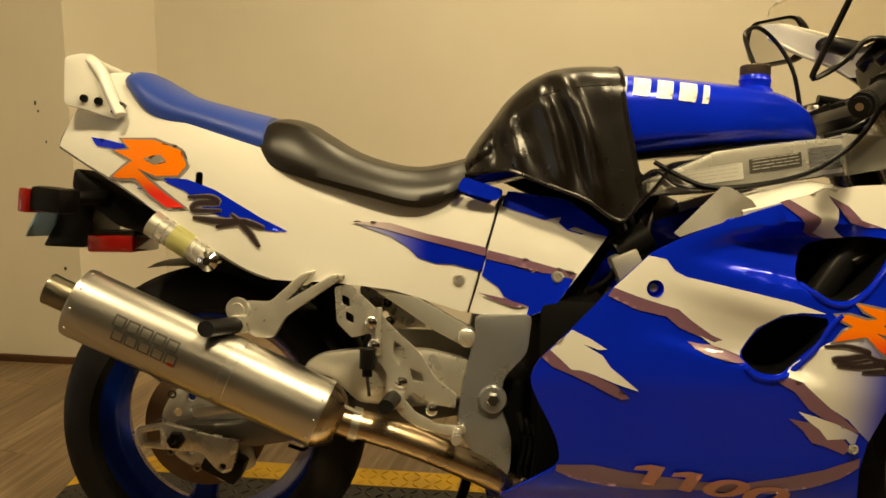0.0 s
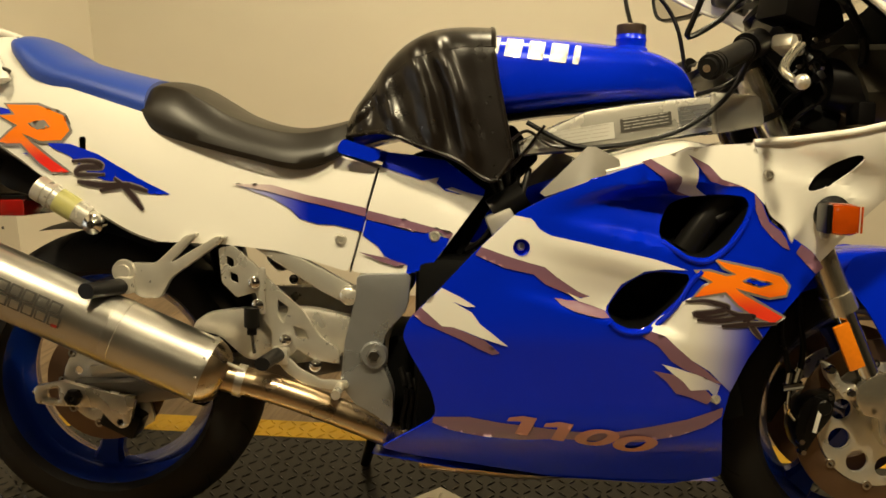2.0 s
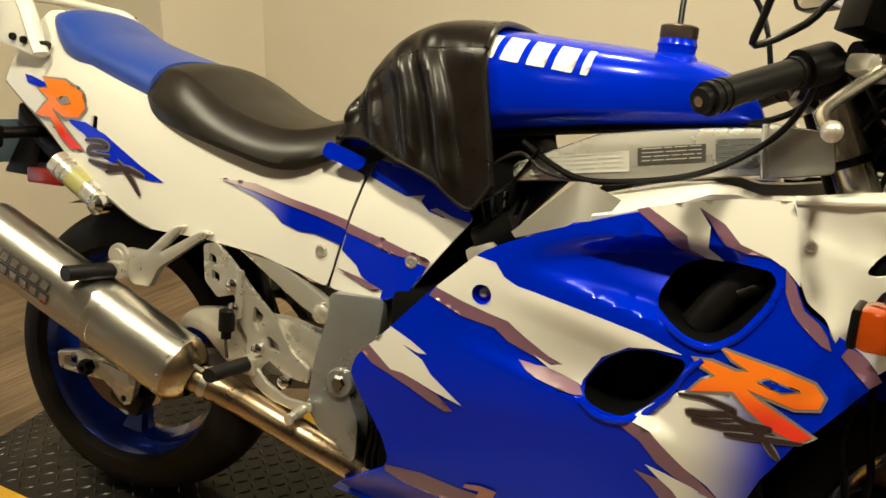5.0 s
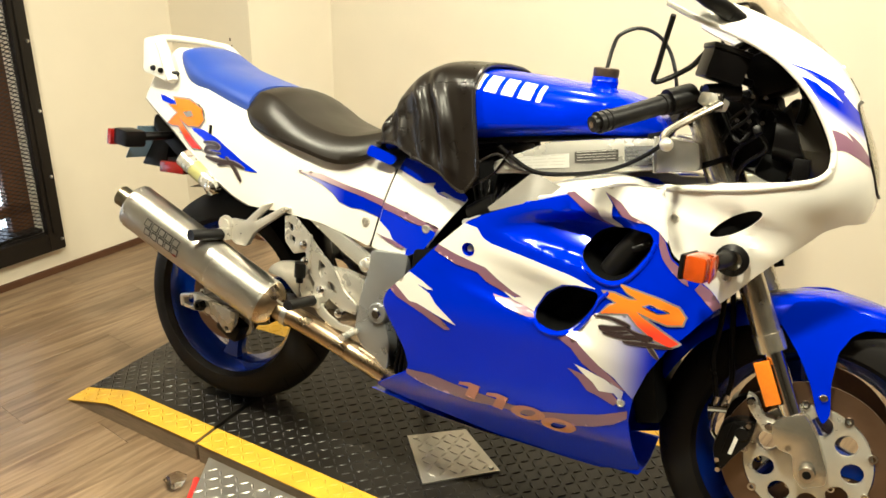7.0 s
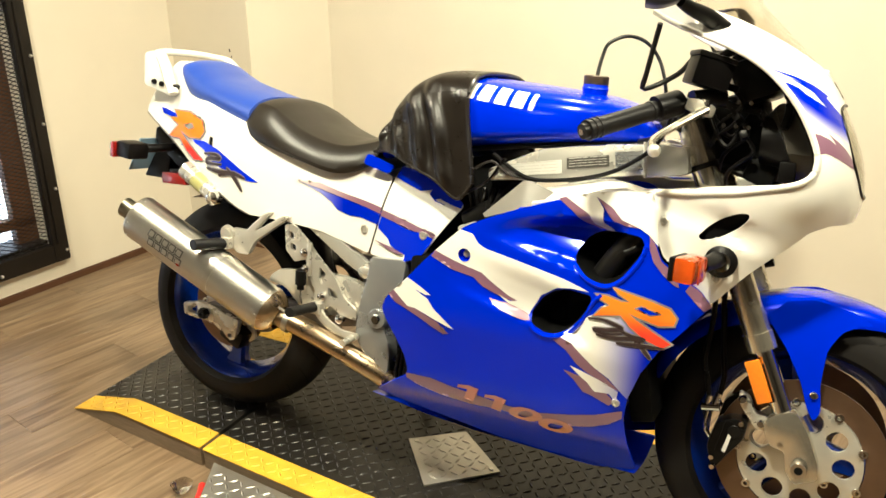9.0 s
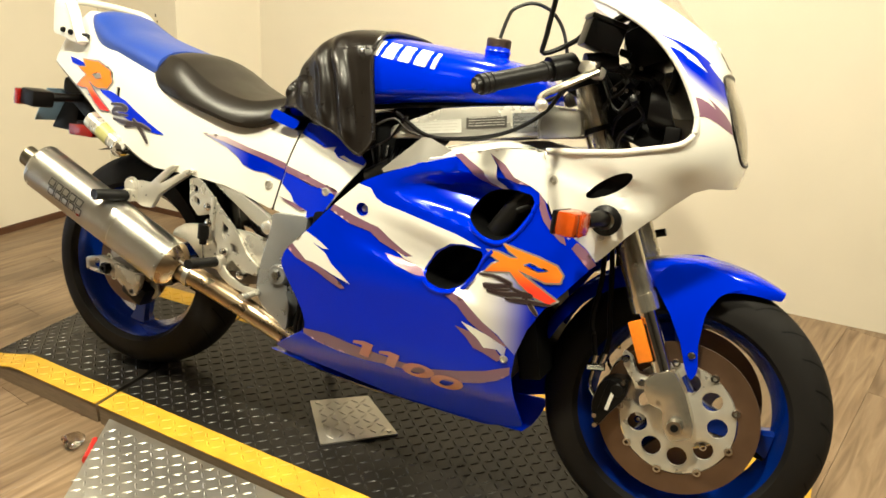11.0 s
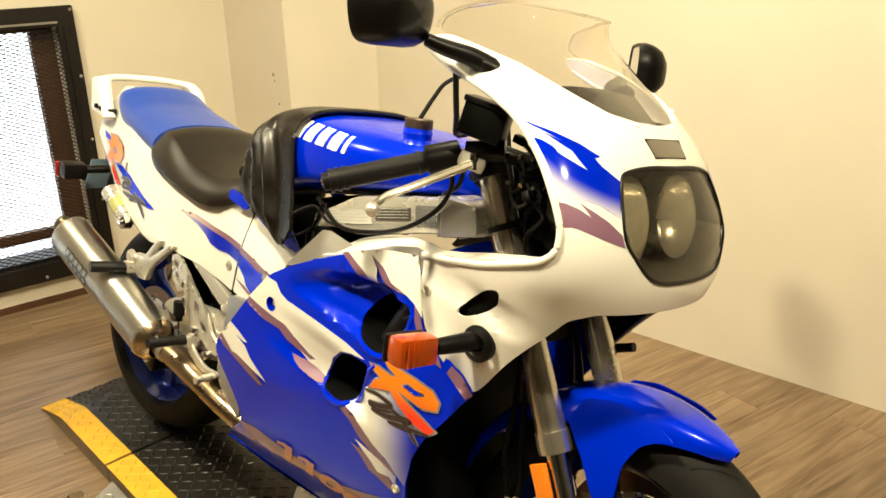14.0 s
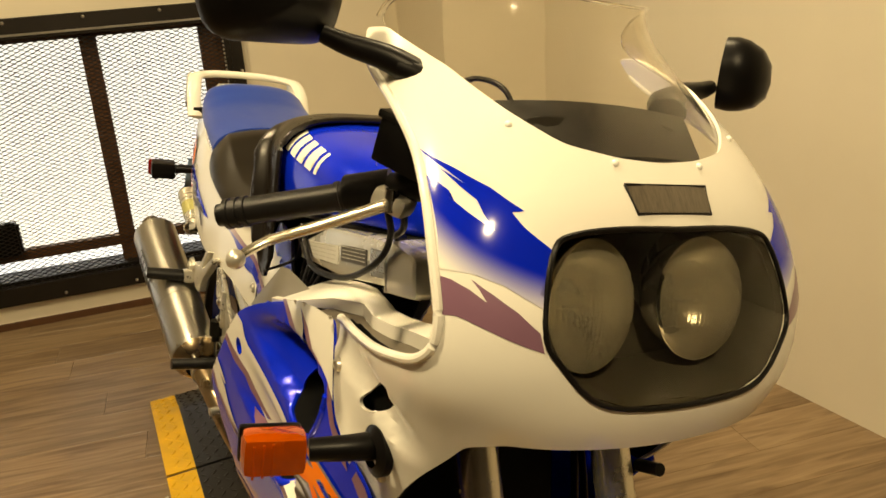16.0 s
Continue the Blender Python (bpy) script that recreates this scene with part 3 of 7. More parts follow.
def lugs_bm(spots, size=(0.026, 0.0065, 0.0022)):
    """Raised diamond lugs, alternately turned."""
    bm = bmesh.new()
    for x, y, z, turn in spots:
        c, s = math.cos(turn), math.sin(turn)
        lx, ly, h = size[0] / 2, size[1] / 2, size[2]
        def at(a, b, up):
            return bm.verts.new((x + a * c - b * s, y + a * s + b * c, z + up))
        e = [at(lx, 0, 0), at(lx * 0.3, ly, 0), at(-lx * 0.3, ly, 0), at(-lx, 0, 0), at(-lx * 0.3, -ly, 0), at(lx * 0.3, -ly, 0)]
        t = [at(lx * 0.6, 0, h), at(-lx * 0.6, 0, h)]
        for f in ((e[0], e[1], t[0]), (e[1], e[2], t[1], t[0]), (e[2], e[3], t[1]), (e[3], e[4], t[1]), (e[4], e[5], t[0], t[1]), (e[5], e[0], t[0])):
            bm.faces.new(f)
    return bm


def lug_spots(x0, x1, y_lo, y_hi, z_of, pitch=0.0265, skip=None):
    out = []
    i = 0
    x = x0
    while x < x1:
        j = 0
        y = -0.6
        while y < 0.9:
            if y_lo(x) < y < y_hi(x) and not (skip and skip(x, y)):
                out.append((x, y, z_of(x), radians(45 if (i + j) % 2 else -45)))
            y += pitch
            j += 1
        x += pitch
        i += 1
    return out


STRIPE = 0.077
near_in = lambda x: edge_y(x, -1) + STRIPE
far_in = lambda x: edge_y(x, 1) - STRIPE
frac = lambda x, y: (y - edge_y(x, -1)) / (edge_y(x, 1) - edge_y(x, -1))
SPLIT = 0.013


def deck(name, x0, x1, label, ends):
    root = tagged(new(name), label, "lift platform")
    low = FLOOR
    part("deck_plate", slab_bm(x0, x1, top_z, lambda x: frac(x, near_in(x)), lambda x: frac(x, far_in(x)), low), TREAD, root)
    part("edge_stripe", slab_bm(x0, x1, lambda x: top_z(x) + 0.001, lambda x: 0.0, lambda x: frac(x, near_in(x)), 1.0, 14), YELLOW, root, "worn yellow safety stripe")
    part("edge_stripe", slab_bm(x0, x1, lambda x: top_z(x) + 0.001, lambda x: frac(x, far_in(x)), lambda x: 1.0, 1.0, 14), YELLOW, root, "worn yellow safety stripe")
    part("side_board", slab_bm(x0, x1, lambda x: min(-0.005, top_z(x) - 0.002), lambda x: 0.004, lambda x: frac(x, near_in(x)), low), SIDEP, root)
    part("side_board", slab_bm(x0, x1, lambda x: min(-0.005, top_z(x) - 0.002), lambda x: frac(x, far_in(x)), lambda x: 0.996, low), SIDEP, root)
    tagged(part("tread_lug", lugs_bm(lug_spots(x0 + 0.015, x1 - 0.01, lambda x: near_in(x) + 0.008, lambda x: far_in(x) - 0.008, top_z)), TREAD, root), kind="stuff")
    tagged(part("stripe_lug", lugs_bm(lug_spots(x0 + 0.015, x1 - 0.01, lambda x: edge_y(x, -1) + 0.01, lambda x: near_in(x) - 0.008, lambda x: top_z(x) + 0.001)
                                       + lug_spots(x0 + 0.015, x1 - 0.01, lambda x: far_in(x) + 0.008, lambda x: edge_y(x, 1) - 0.01, lambda x: top_z(x) + 0.001)), YELLOW, root), kind="stuff")
    return root


deck("lift_ramp", -0.53, SPLIT - 0.006, "black tread-plate ramp with worn yellow edges", False)
deck("lift_platform", SPLIT + 0.006, 1.68, "black tread-plate lift platform with worn yellow edges", True)
part("end_stripe", slab_bm(1.682, 1.75, lambda x: 0.001, lambda x: 0, lambda x: 1, FLOOR, 3), YELLOW, bpy.data.objects["lift_platform"], "worn yellow safety stripe")

# bare plate let into the deck, and the side extension
ins = tagged(new("deck_insert_plate"), "bare silver tread plate lying on the platform", "metal plate")
pb = bmesh.new()
q = [(0.487, 0.031), (0.610, 0.134), (0.767, 0.018), (0.622, -0.122)]
lo = [pb.verts.new((x, y, 0.0015)) for x, y in q]
hi = [pb.verts.new((x, y, 0.006)) for x, y in q]
pb.faces.new(hi)
pb.faces.new(lo[::-1])
for i in range(4):
    pb.faces.new((lo[i], lo[(i + 1) % 4], hi[(i + 1) % 4], hi[i]))
part("plate", pb, SILVERP, ins)
qq = [Vector(p) for p in q]
spots = []
for i in range(1, 7):
    for j in range(1, 8):
        u, v = i / 7, j / 8
        p = (qq[0] * (1 - u) + qq[1] * u) * (1 - v) + (qq[3] * (1 - u) + qq[2] * u) * v
        spots.append((p.x, p.y, 0.006, radians(80 if (i + j) % 2 else -5)))
tagged(part("plate_lug", lugs_bm(spots), SILVERP, ins), kind="stuff")
for x, y in ((0.512, 0.032), (0.742, 0.016)):
    part("screw", lathe_bm(((0.0, 0.009), (0.006, 0.009), (0.007, 0.006)), (x, y, 0), "Z", 12), STEEL, ins)

ext = tagged(new("side_extension"), "bare silver tread-plate side extension of the lift", "metal plate")
eb = bmesh.new()
q = [(0.065, -0.273), (1.70, -0.362), (1.70, -0.84), (0.28, -0.67)]
lo = [eb.verts.new((x, y, -0.050)) for x, y in q]
hi = [eb.verts.new((x, y, -0.022)) for x, y in q]
eb.faces.new(hi[::-1])
eb.faces.new(lo)
for i in range(4):
    eb.faces.new((lo[i], lo[(i + 1) % 4], hi[(i + 1) % 4], hi[i]))
part("plate", eb, SILVERP, ext)
part("support_leg", box_bm((0.6, -0.47, -0.055), (0.5, 0.05, 0.01), 0.001), SIDEP, ext)
tagged(part("plate_lug", lugs_bm(lug_spots(0.11, 1.2, lambda x: -0.66 if x > 0.29 else -0.285 - (x - 0.07) * 1.75, lambda x: edge_y(x, -1) - 0.014, lambda x: -0.022)), SILVERP, ext), kind="stuff")

tool = tagged(new("screwdriver"), "red-handled screwdriver lying on the floor", "screwdriver")
part("handle", tube_bm([(0.125, -0.405, FLOOR + 0.013), (0.10, -0.365, FLOOR + 0.013), (0.078, -0.335, FLOOR + 0.013)], (0.013, 0.009), 10, 4), REDPL, tool)
part("shaft", tube_bm([(0.125, -0.405, FLOOR + 0.013), (0.17, -0.48, FLOOR + 0.004)], 0.003, 8, 1), STEEL, tool)
bag = tagged(new("plastic_bag"), "small clear crumpled plastic bag on the floor", "plastic bag")
bg = bmesh.new()
bmesh.ops.create_icosphere(bg, subdivisions=3, radius=0.03)
for v in bg.verts:
    v.co *= 0.75 + 0.5 * noise.noise(v.co * 40)
    v.co.z = max(-0.02, v.co.z * 0.6)
    v.co += Vector((0.04, -0.37, FLOOR + 0.022))
part("film", bg, GLASS, bag)

# ---- motorcycle: x forward from the rear axle, z up in its own leaning frame ----
moto = tagged(new("motorcycle"), "white and blue sport motorcycle leaning on its side stand", "motorcycle")
HUB = Matrix.Translation((1.47, 0, 0))
STANCE = pose(-.0415, -.0203, -.0309, -3.15, -.816, 0) @ pose(0, 0, 0, -9) @ HUB @ pose(0, 0, 0, 0, 0, 2.75) @ pose(0, 0, 0, 0, -0.42, 0) @ HUB.inverted()
moto.matrix_basis = STANCE
SEATING.append(True)


def fair_at(x, z):
    return (x, -fair(x, z), z)


def tail_at(x, z):
    return (x, -tail(x, z), z)


def nose_at(s, z):
    x, y, h = nose(abs(s), z)
    return (x, y if s >= 0 else -y, h)


def both(name, make, material, parent, label=""):
    """The same part on the right and on the left side."""
    r = part(name, make(), material, parent, label)
    l = part(name, mirror_bm(make()), material, parent, label)
    return r, l


def decal(name, outline, surf, material, parent, lift=0.0009, su=1.0, step=0.007, mirrored=True, label="", holes=()):
    for flip in ((False, True) if mirrored else (False,)):
        bm = skin_bm(outline, surf, holes, step=step, thick=0.0, lift=lift, su=su, crisp=True, hole_corner=0.004)
        if flip:
            mirror_bm(bm)
        if SEATING:
            settle(bm)
        me = bpy.data.meshes.new(name)
        bm.to_mesh(me)
        bm.free()
        me.materials.append(material)
        me.shade_smooth()
        ob = new(name, me)
        ob.parent = parent
        if label:
            tagged(ob, label)


def screw_at(place, parent, r=0.009, out=-1):
    x, y, z = place
    return part("screw", lathe_bm(((0.0, out * 0.0035), (r * 0.35, out * 0.0035), (r * 0.4, out * 0.0015), (r * 0.55, out * 0.0045), (r * 0.8, out * 0.004), (r, 0.0), (r, -out * 0.004)), (x, y, z), "Y", 16), ALU, parent, "bright screw")


# side fairing
FAIR_OUT = [(0.593, 0.491), (0.602, 0.518), (0.628, 0.547), (0.655, 0.575), (0.707, 0.634), (0.757, 0.684), (0.783, 0.709), (0.818, 0.728), (0.877, 0.755), (0.947, 0.782), (0.981, 0.794), (1.048, 0.814), (1.103, 0.825), (1.159, 0.830), (1.167, 0.815), (1.176, 0.779), (1.184, 0.731), (1.196, 0.708), (1.222, 0.691), (1.272, 0.661), (1.296, 0.634), (1.281, 0.618), (1.243, 0.568), (1.206, 0.523), (1.177, 0.474), (1.157, 0.411), (1.151, 0.356), (1.160, 0.304), (1.178, 0.230), (1.087, 0.206), (1.022, 0.206), (0.955, 0.208), (0.886, 0.209), (0.817, 0.221), (0.719, 0.238), (0.602, 0.254), (0.552, 0.268), (0.599, 0.302), (0.646, 0.335), (0.652, 0.353), (0.644, 0.387), (0.630, 0.416), (0.605, 0.460)]
VENT_HI = [(1.022, 0.673), (1.022, 0.693), (1.039, 0.727), (1.071, 0.742), (1.115, 0.750), (1.153, 0.747), (1.161, 0.731), (1.151, 0.704), (1.126, 0.665), (1.107, 0.648), (1.087, 0.642), (1.064, 0.646), (1.041, 0.658)]
VENT_LO = [(0.942, 0.536), (0.941, 0.552), (0.962, 0.588), (0.995, 0.613), (1.025, 0.619), (1.068, 0.615), (1.069, 0.600), (1.052, 0.567), (1.021, 0.528), (0.998, 0.518), (0.974, 0.517), (0.955, 0.525)]
HOLE_AT = (.789, .650)
HOLE = [(HOLE_AT[0] + .0145 * math.cos(a * math.pi / 6), HOLE_AT[1] + .0145 * math.sin(a * math.pi / 6)) for a in range(12)]
fairing = part("side_fairing", skin_bm(FAIR_OUT, fair_at, (VENT_HI, VENT_LO, HOLE), 0.008, 0.004), BLUE, moto, "glossy blue side fairing with white and purple flashes")
fairing_l = part("side_fairing", mirror_bm(skin_bm(FAIR_OUT, fair_at, (VENT_HI, VENT_LO, HOLE), 0.018, 0.004)), BLUE, moto, "glossy blue side fairing with white and purple flashes")
def swell(outline, d):
    """The outline grown by d on all sides."""
    pts = [Vector(p) for p in outline]
    n = len(pts)
    turn_sign = 1 if sum(pts[k - 1].x * pts[k].y - pts[k].x * pts[k - 1].y for k in range(n)) > 0 else -1
    out = []
    for k in range(n):
        a, b, c = pts[k - 1], pts[k], pts[(k + 1) % n]
        u, v = (b - a).normalized(), (c - b).normalized()
        n1, n2 = Vector((u.y, -u.x)) * turn_sign, Vector((v.y, -v.x)) * turn_sign
        m = n1 + n2
        m = m.normalized() / max(0.6, m.normalized().dot(n1)) if m.length > 0.2 else n1
        out.append(tuple(b + m * d))
    return out


def flash(name, material, outline, lift=0.0018, holes=()):
    """A painted or stuck flash on both side fairings."""
    decal(name, outline, fair_at, material, fairing, lift, mirrored=False, holes=holes)
    part(name, mirror_bm(skin_bm(outline, fair_at, step=0.02, thick=0.0, lift=lift * 0.7, crisp=True)), material, fairing_l)


flash("white_flash", WHITE, [(0.722, 0.649), (0.776, 0.703), (0.805, 0.698), (0.819, 0.680), (0.838, 0.671), (0.887, 0.662), (1.011, 0.638), (1.064, 0.622), (1.025, 0.622), (0.995, 0.617), (0.960, 0.592), (0.938, 0.552), (0.937, 0.544), (0.914, 0.553), (0.890, 0.560), (0.867, 0.576), (0.893, 0.565), (0.908, 0.569), (0.888, 0.577), (0.851, 0.601), (0.829, 0.618), (0.800, 0.625), (0.761, 0.636)], .0018, (HOLE,))
flash("purple_flash", PURPLE, [(0.722, 0.649), (0.761, 0.636), (0.800, 0.625), (0.829, 0.618), (0.851, 0.601), (0.888, 0.577), (0.910, 0.571), (0.901, 0.566), (0.880, 0.569), (0.864, 0.575), (0.832, 0.588), (0.811, 0.605), (0.763, 0.614), (0.713, 0.635)], .0014)
flash("purple_flash", PURPLE, [(0.847, 0.565), (0.871, 0.561), (0.890, 0.560), (0.914, 0.553), (0.934, 0.544), (0.942, 0.534), (0.929, 0.533), (0.903, 0.538), (0.877, 0.545), (0.859, 0.554)], .0014)
flash("white_flash", WHITE, [(0.624, 0.542), (0.658, 0.577), (0.691, 0.562), (0.716, 0.547), (0.702, 0.546), (0.677, 0.554), (0.709, 0.537), (0.724, 0.517), (0.749, 0.498), (0.773, 0.479), (0.755, 0.484), (0.729, 0.492), (0.700, 0.503), (0.679, 0.510), (0.660, 0.511), (0.643, 0.526)], .0018)
flash("purple_flash", PURPLE, [(0.611, 0.530), (0.624, 0.542), (0.643, 0.526), (0.660, 0.511), (0.679, 0.510), (0.707, 0.499), (0.735, 0.487), (0.759, 0.466), (0.746, 0.463), (0.721, 0.474), (0.694, 0.488), (0.658, 0.503), (0.629, 0.514)], .0014)
flash("purple_flash", PURPLE, [(0.981, 0.798), (0.996, 0.803), (1.029, 0.785), (1.048, 0.775), (1.052, 0.753), (1.076, 0.744), (1.056, 0.745), (1.035, 0.754), (1.018, 0.773)], .0014)
flash("white_flash", WHITE, [(0.996, 0.803), (1.054, 0.819), (1.057, 0.812), (1.074, 0.790), (1.075, 0.762), (1.097, 0.747), (1.076, 0.744), (1.052, 0.753), (1.048, 0.775), (1.029, 0.785)], .0018)
flash("purple_flash", PURPLE, [(1.057, 0.812), (1.090, 0.796), (1.112, 0.774), (1.148, 0.763), (1.120, 0.764), (1.095, 0.770), (1.081, 0.785), (1.074, 0.794)], .0014)
flash("white_flash", WHITE, [(1.054, 0.819), (1.103, 0.829), (1.162, 0.834), (1.170, 0.815), (1.179, 0.779), (1.186, 0.734), (1.167, 0.753), (1.148, 0.763), (1.112, 0.774), (1.090, 0.796), (1.057, 0.812)], .0018)
flash("purple_flash", PURPLE, [(1.167, 0.753), (1.181, 0.736), (1.185, 0.726), (1.195, 0.706), (1.215, 0.692), (1.226, 0.678), (1.233, 0.661), (1.220, 0.666), (1.196, 0.686), (1.182, 0.701), (1.171, 0.724)], .0014)
flash("purple_flash", PURPLE, [(1.252, 0.671), (1.272, 0.660), (1.295, 0.633), (1.282, 0.622), (1.259, 0.643), (1.244, 0.657)], .0014)
flash("white_fade_flash", FADE_F2, [(1.008, 0.515), (1.061, 0.566), (1.087, 0.587), (1.132, 0.592), (1.156, 0.579), (1.190, 0.564), (1.224, 0.548), (1.208, 0.526), (1.179, 0.475), (1.157, 0.411), (1.141, 0.425), (1.117, 0.448), (1.086, 0.466), (1.061, 0.486), (1.036, 0.507)], .0016)
flash("purple_flash", PURPLE, [(0.997, 0.506), (1.008, 0.515), (1.036, 0.507), (1.061, 0.486), (1.086, 0.466), (1.111, 0.449), (1.141, 0.425), (1.118, 0.429), (1.094, 0.441), (1.073, 0.450), (1.051, 0.463), (1.025, 0.491)], .0014)
flash("white_fade_flash", FADE_F2, [(1.035, 0.458), (1.063, 0.451), (1.099, 0.440), (1.138, 0.423), (1.134, 0.399), (1.119, 0.414), (1.089, 0.411), (1.074, 0.428), (1.058, 0.439)], .0018)
flash("purple_flash", PURPLE, [(1.021, 0.445), (1.045, 0.441), (1.058, 0.439), (1.074, 0.428), (1.089, 0.411), (1.115, 0.413), (1.131, 0.397), (1.120, 0.386), (1.102, 0.393), (1.084, 0.400), (1.065, 0.404), (1.046, 0.426)], .0014)
flash("purple_band", PURPLE, [(0.647, 0.341), (0.709, 0.344), (0.765, 0.334), (0.834, 0.327), (0.900, 0.321), (0.966, 0.323), (1.030, 0.338), (1.092, 0.356), (1.149, 0.381), (1.149, 0.363), (1.122, 0.341), (1.080, 0.322), (1.017, 0.305), (0.953, 0.303), (0.873, 0.305), (0.803, 0.300), (0.733, 0.305), (0.677, 0.316), (0.646, 0.329)], .0014)
EMBLEM = [(1.110, 0.641), (1.132, 0.636), (1.183, 0.627), (1.221, 0.617), (1.235, 0.601), (1.231, 0.586), (1.204, 0.581), (1.165, 0.590), (1.145, 0.595), (1.161, 0.584), (1.190, 0.569), (1.230, 0.548), (1.215, 0.537), (1.181, 0.548), (1.152, 0.567), (1.130, 0.588), (1.105, 0.583), (1.078, 0.577), (1.092, 0.595), (1.107, 0.604), (1.087, 0.614), (1.080, 0.621), (1.100, 0.622), (1.129, 0.615), (1.145, 0.618), (1.124, 0.629)]
flash("emblem_outline", GREYV, swell(EMBLEM, .004), .0024)
flash("emblem", FADE_RF, EMBLEM, .0030)
flash("emblem_counter", GREYV, swell([(1.160, 0.608), (1.168, 0.612), (1.203, 0.604), (1.186, 0.600)], .003), .0036)
flash("emblem_counter", BLUE, [(1.160, 0.608), (1.168, 0.612), (1.203, 0.604), (1.186, 0.600)], .0042)
# dark script strokes beside the emblem, as plain strokes
STROKES = [[(1.065, 0.569), (1.094, 0.572), (1.118, 0.568), (1.136, 0.561), (1.108, 0.553), (1.080, 0.549), (1.104, 0.544), (1.137, 0.551)], [(1.086, 0.539), (1.121, 0.539), (1.151, 0.544), (1.175, 0.544)], [(1.130, 0.559), (1.153, 0.550), (1.181, 0.548), (1.162, 0.539)], [(1.169, 0.542), (1.184, 0.523), (1.197, 0.509)], [(1.127, 0.530), (1.172, 0.534), (1.221, 0.537)]]


def stroke(points, width, surf, material, parent, lift, nm="script_stroke"):
    path = smooth_path([(p[0], p[1], 0) for p in points], 6)
    left, right = [], []
    for i, p in enumerate(path):
        d = (path[min(i + 1, len(path) - 1)] - path[max(i - 1, 0)]).normalized()
        n = Vector((-d.y, d.x, 0)) * width * (0.35 + 0.65 * math.sin(math.pi * (i + 0.6) / (len(path) + 0.2)))
        left.append(p + n)
        right.append(p - n)
    bm = bmesh.new()
    a = [bm.verts.new(surf(p.x, p.y)) for p in left]
    b = [bm.verts.new(surf(p.x, p.y)) for p in right]
    for i in range(len(a) - 1):
        bm.faces.new((a[i], b[i], b[i + 1], a[i + 1]))
    for v in bm.verts:
        v.co.y -= lift
    return part(nm, bm, material, parent)


for st in STROKES:
    stroke(st, 0.0058, fair_at, GREYV, fairing, 0.0030, "script_outline")
    stroke(st, 0.0038, fair_at, DARKV, fairing, 0.0042)


def number_on(text, u0, v0, u1, v1, height, surf, material, parent, lift, name):
    """Lettering laid on a panel along the line from (u0, v0) to (u1, v1)."""
    cu = bpy.data.curves.new(name, "FONT")
    cu.body, cu.size, cu.shear, cu.offset = text, 1.0, 0.3, 0.028
    ob = bpy.data.objects.new(name, cu)
    scene.collection.objects.link(ob)
    me0 = ob.to_mesh()
    bm = bmesh.new()
    bm.from_mesh(me0)
    ob.to_mesh_clear()
    bpy.data.objects.remove(ob)
    bmesh.ops.triangulate(bm, faces=bm.faces[:])
    bmesh.ops.subdivide_edges(bm, edges=[e for e in bm.edges if e.calc_length() > 0.12], cuts=3)
    bmesh.ops.triangulate(bm, faces=bm.faces[:])
    xs = [v.co.x for v in bm.verts]
    ys = [v.co.y for v in bm.verts]
    w, h = max(xs) - min(xs), max(ys) - min(ys)
    d = Vector((u1 - u0, v1 - v0))
    n = Vector((-d.y, d.x)).normalized()
    for v in bm.verts:
        p = Vector((u0, v0)) + d * ((v.co.x - min(xs)) / w) + n * (height * (v.co.y - min(ys)) / h)
        v.co = Vector(surf(p.x, p.y)) + Vector((0, -lift, -lift * 0.4))
    return part(name, bm, material, parent, "pink model number")


NUM0, NUM1, NUMH = Vector((.765, .318)), Vector((1.046, .277)), .038


def num_at(a, b):
    """A place on the line of the number: share of its length, share of its height."""
    d = NUM1 - NUM0
    p = NUM0 + d * (a + .035 * b) + Vector((-d.y, d.x)).normalized() * NUMH * b
    return p.x, p.y


for a0 in (.01, .24):
    decal("digit", [num_at(a0 + a, b) for a, b in ((.0, .60), (.0, .80), (.075, 1.0), (.165, 1.0), (.165, .0), (.085, .0), (.085, .70))], fair_at, PINK, fairing, 0.0034, step=0.008, mirrored=False, label="pink digit")
n0, n1 = num_at(.47, 0), num_at(.985, 0)
number_on("00", n0[0], n0[1], n1[0], n1[1], .038, fair_at, PINK, fairing, 0.0030, "number")

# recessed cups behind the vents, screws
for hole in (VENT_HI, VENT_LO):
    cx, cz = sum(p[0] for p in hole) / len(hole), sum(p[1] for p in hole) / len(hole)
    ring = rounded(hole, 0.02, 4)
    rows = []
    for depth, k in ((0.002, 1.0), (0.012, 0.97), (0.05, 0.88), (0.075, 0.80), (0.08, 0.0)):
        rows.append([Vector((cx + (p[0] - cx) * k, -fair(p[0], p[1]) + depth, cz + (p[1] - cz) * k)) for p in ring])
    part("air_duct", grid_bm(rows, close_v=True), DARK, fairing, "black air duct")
part("duct_tube", tube_bm([(1.075, -.185, .650), (1.105, -.188, .700), (1.140, -.190, .745)], .024, 18, 4), SATIN, fairing, "black tube inside the vent")
part("duct_rib", tube_bm([(1.118, -.205, .705), (1.150, -.205, .722)], .010, 12, 1), BLACK, fairing)
both("fairing_hole_cup", lambda: lathe_bm(((0.0150, -0.0012), (0.0142, 0.0015), (0.0128, 0.013), (0.0, 0.013)), (HOLE_AT[0], -fair(*HOLE_AT), HOLE_AT[1]), "Y", 24), BLUE, fairing)
screw_at((HOLE_AT[0], -fair(*HOLE_AT) + 0.011, HOLE_AT[1]), fairing, 0.007)
screw_at((1.134, -fair(1.134, .396) - 0.001, .396), fairing)
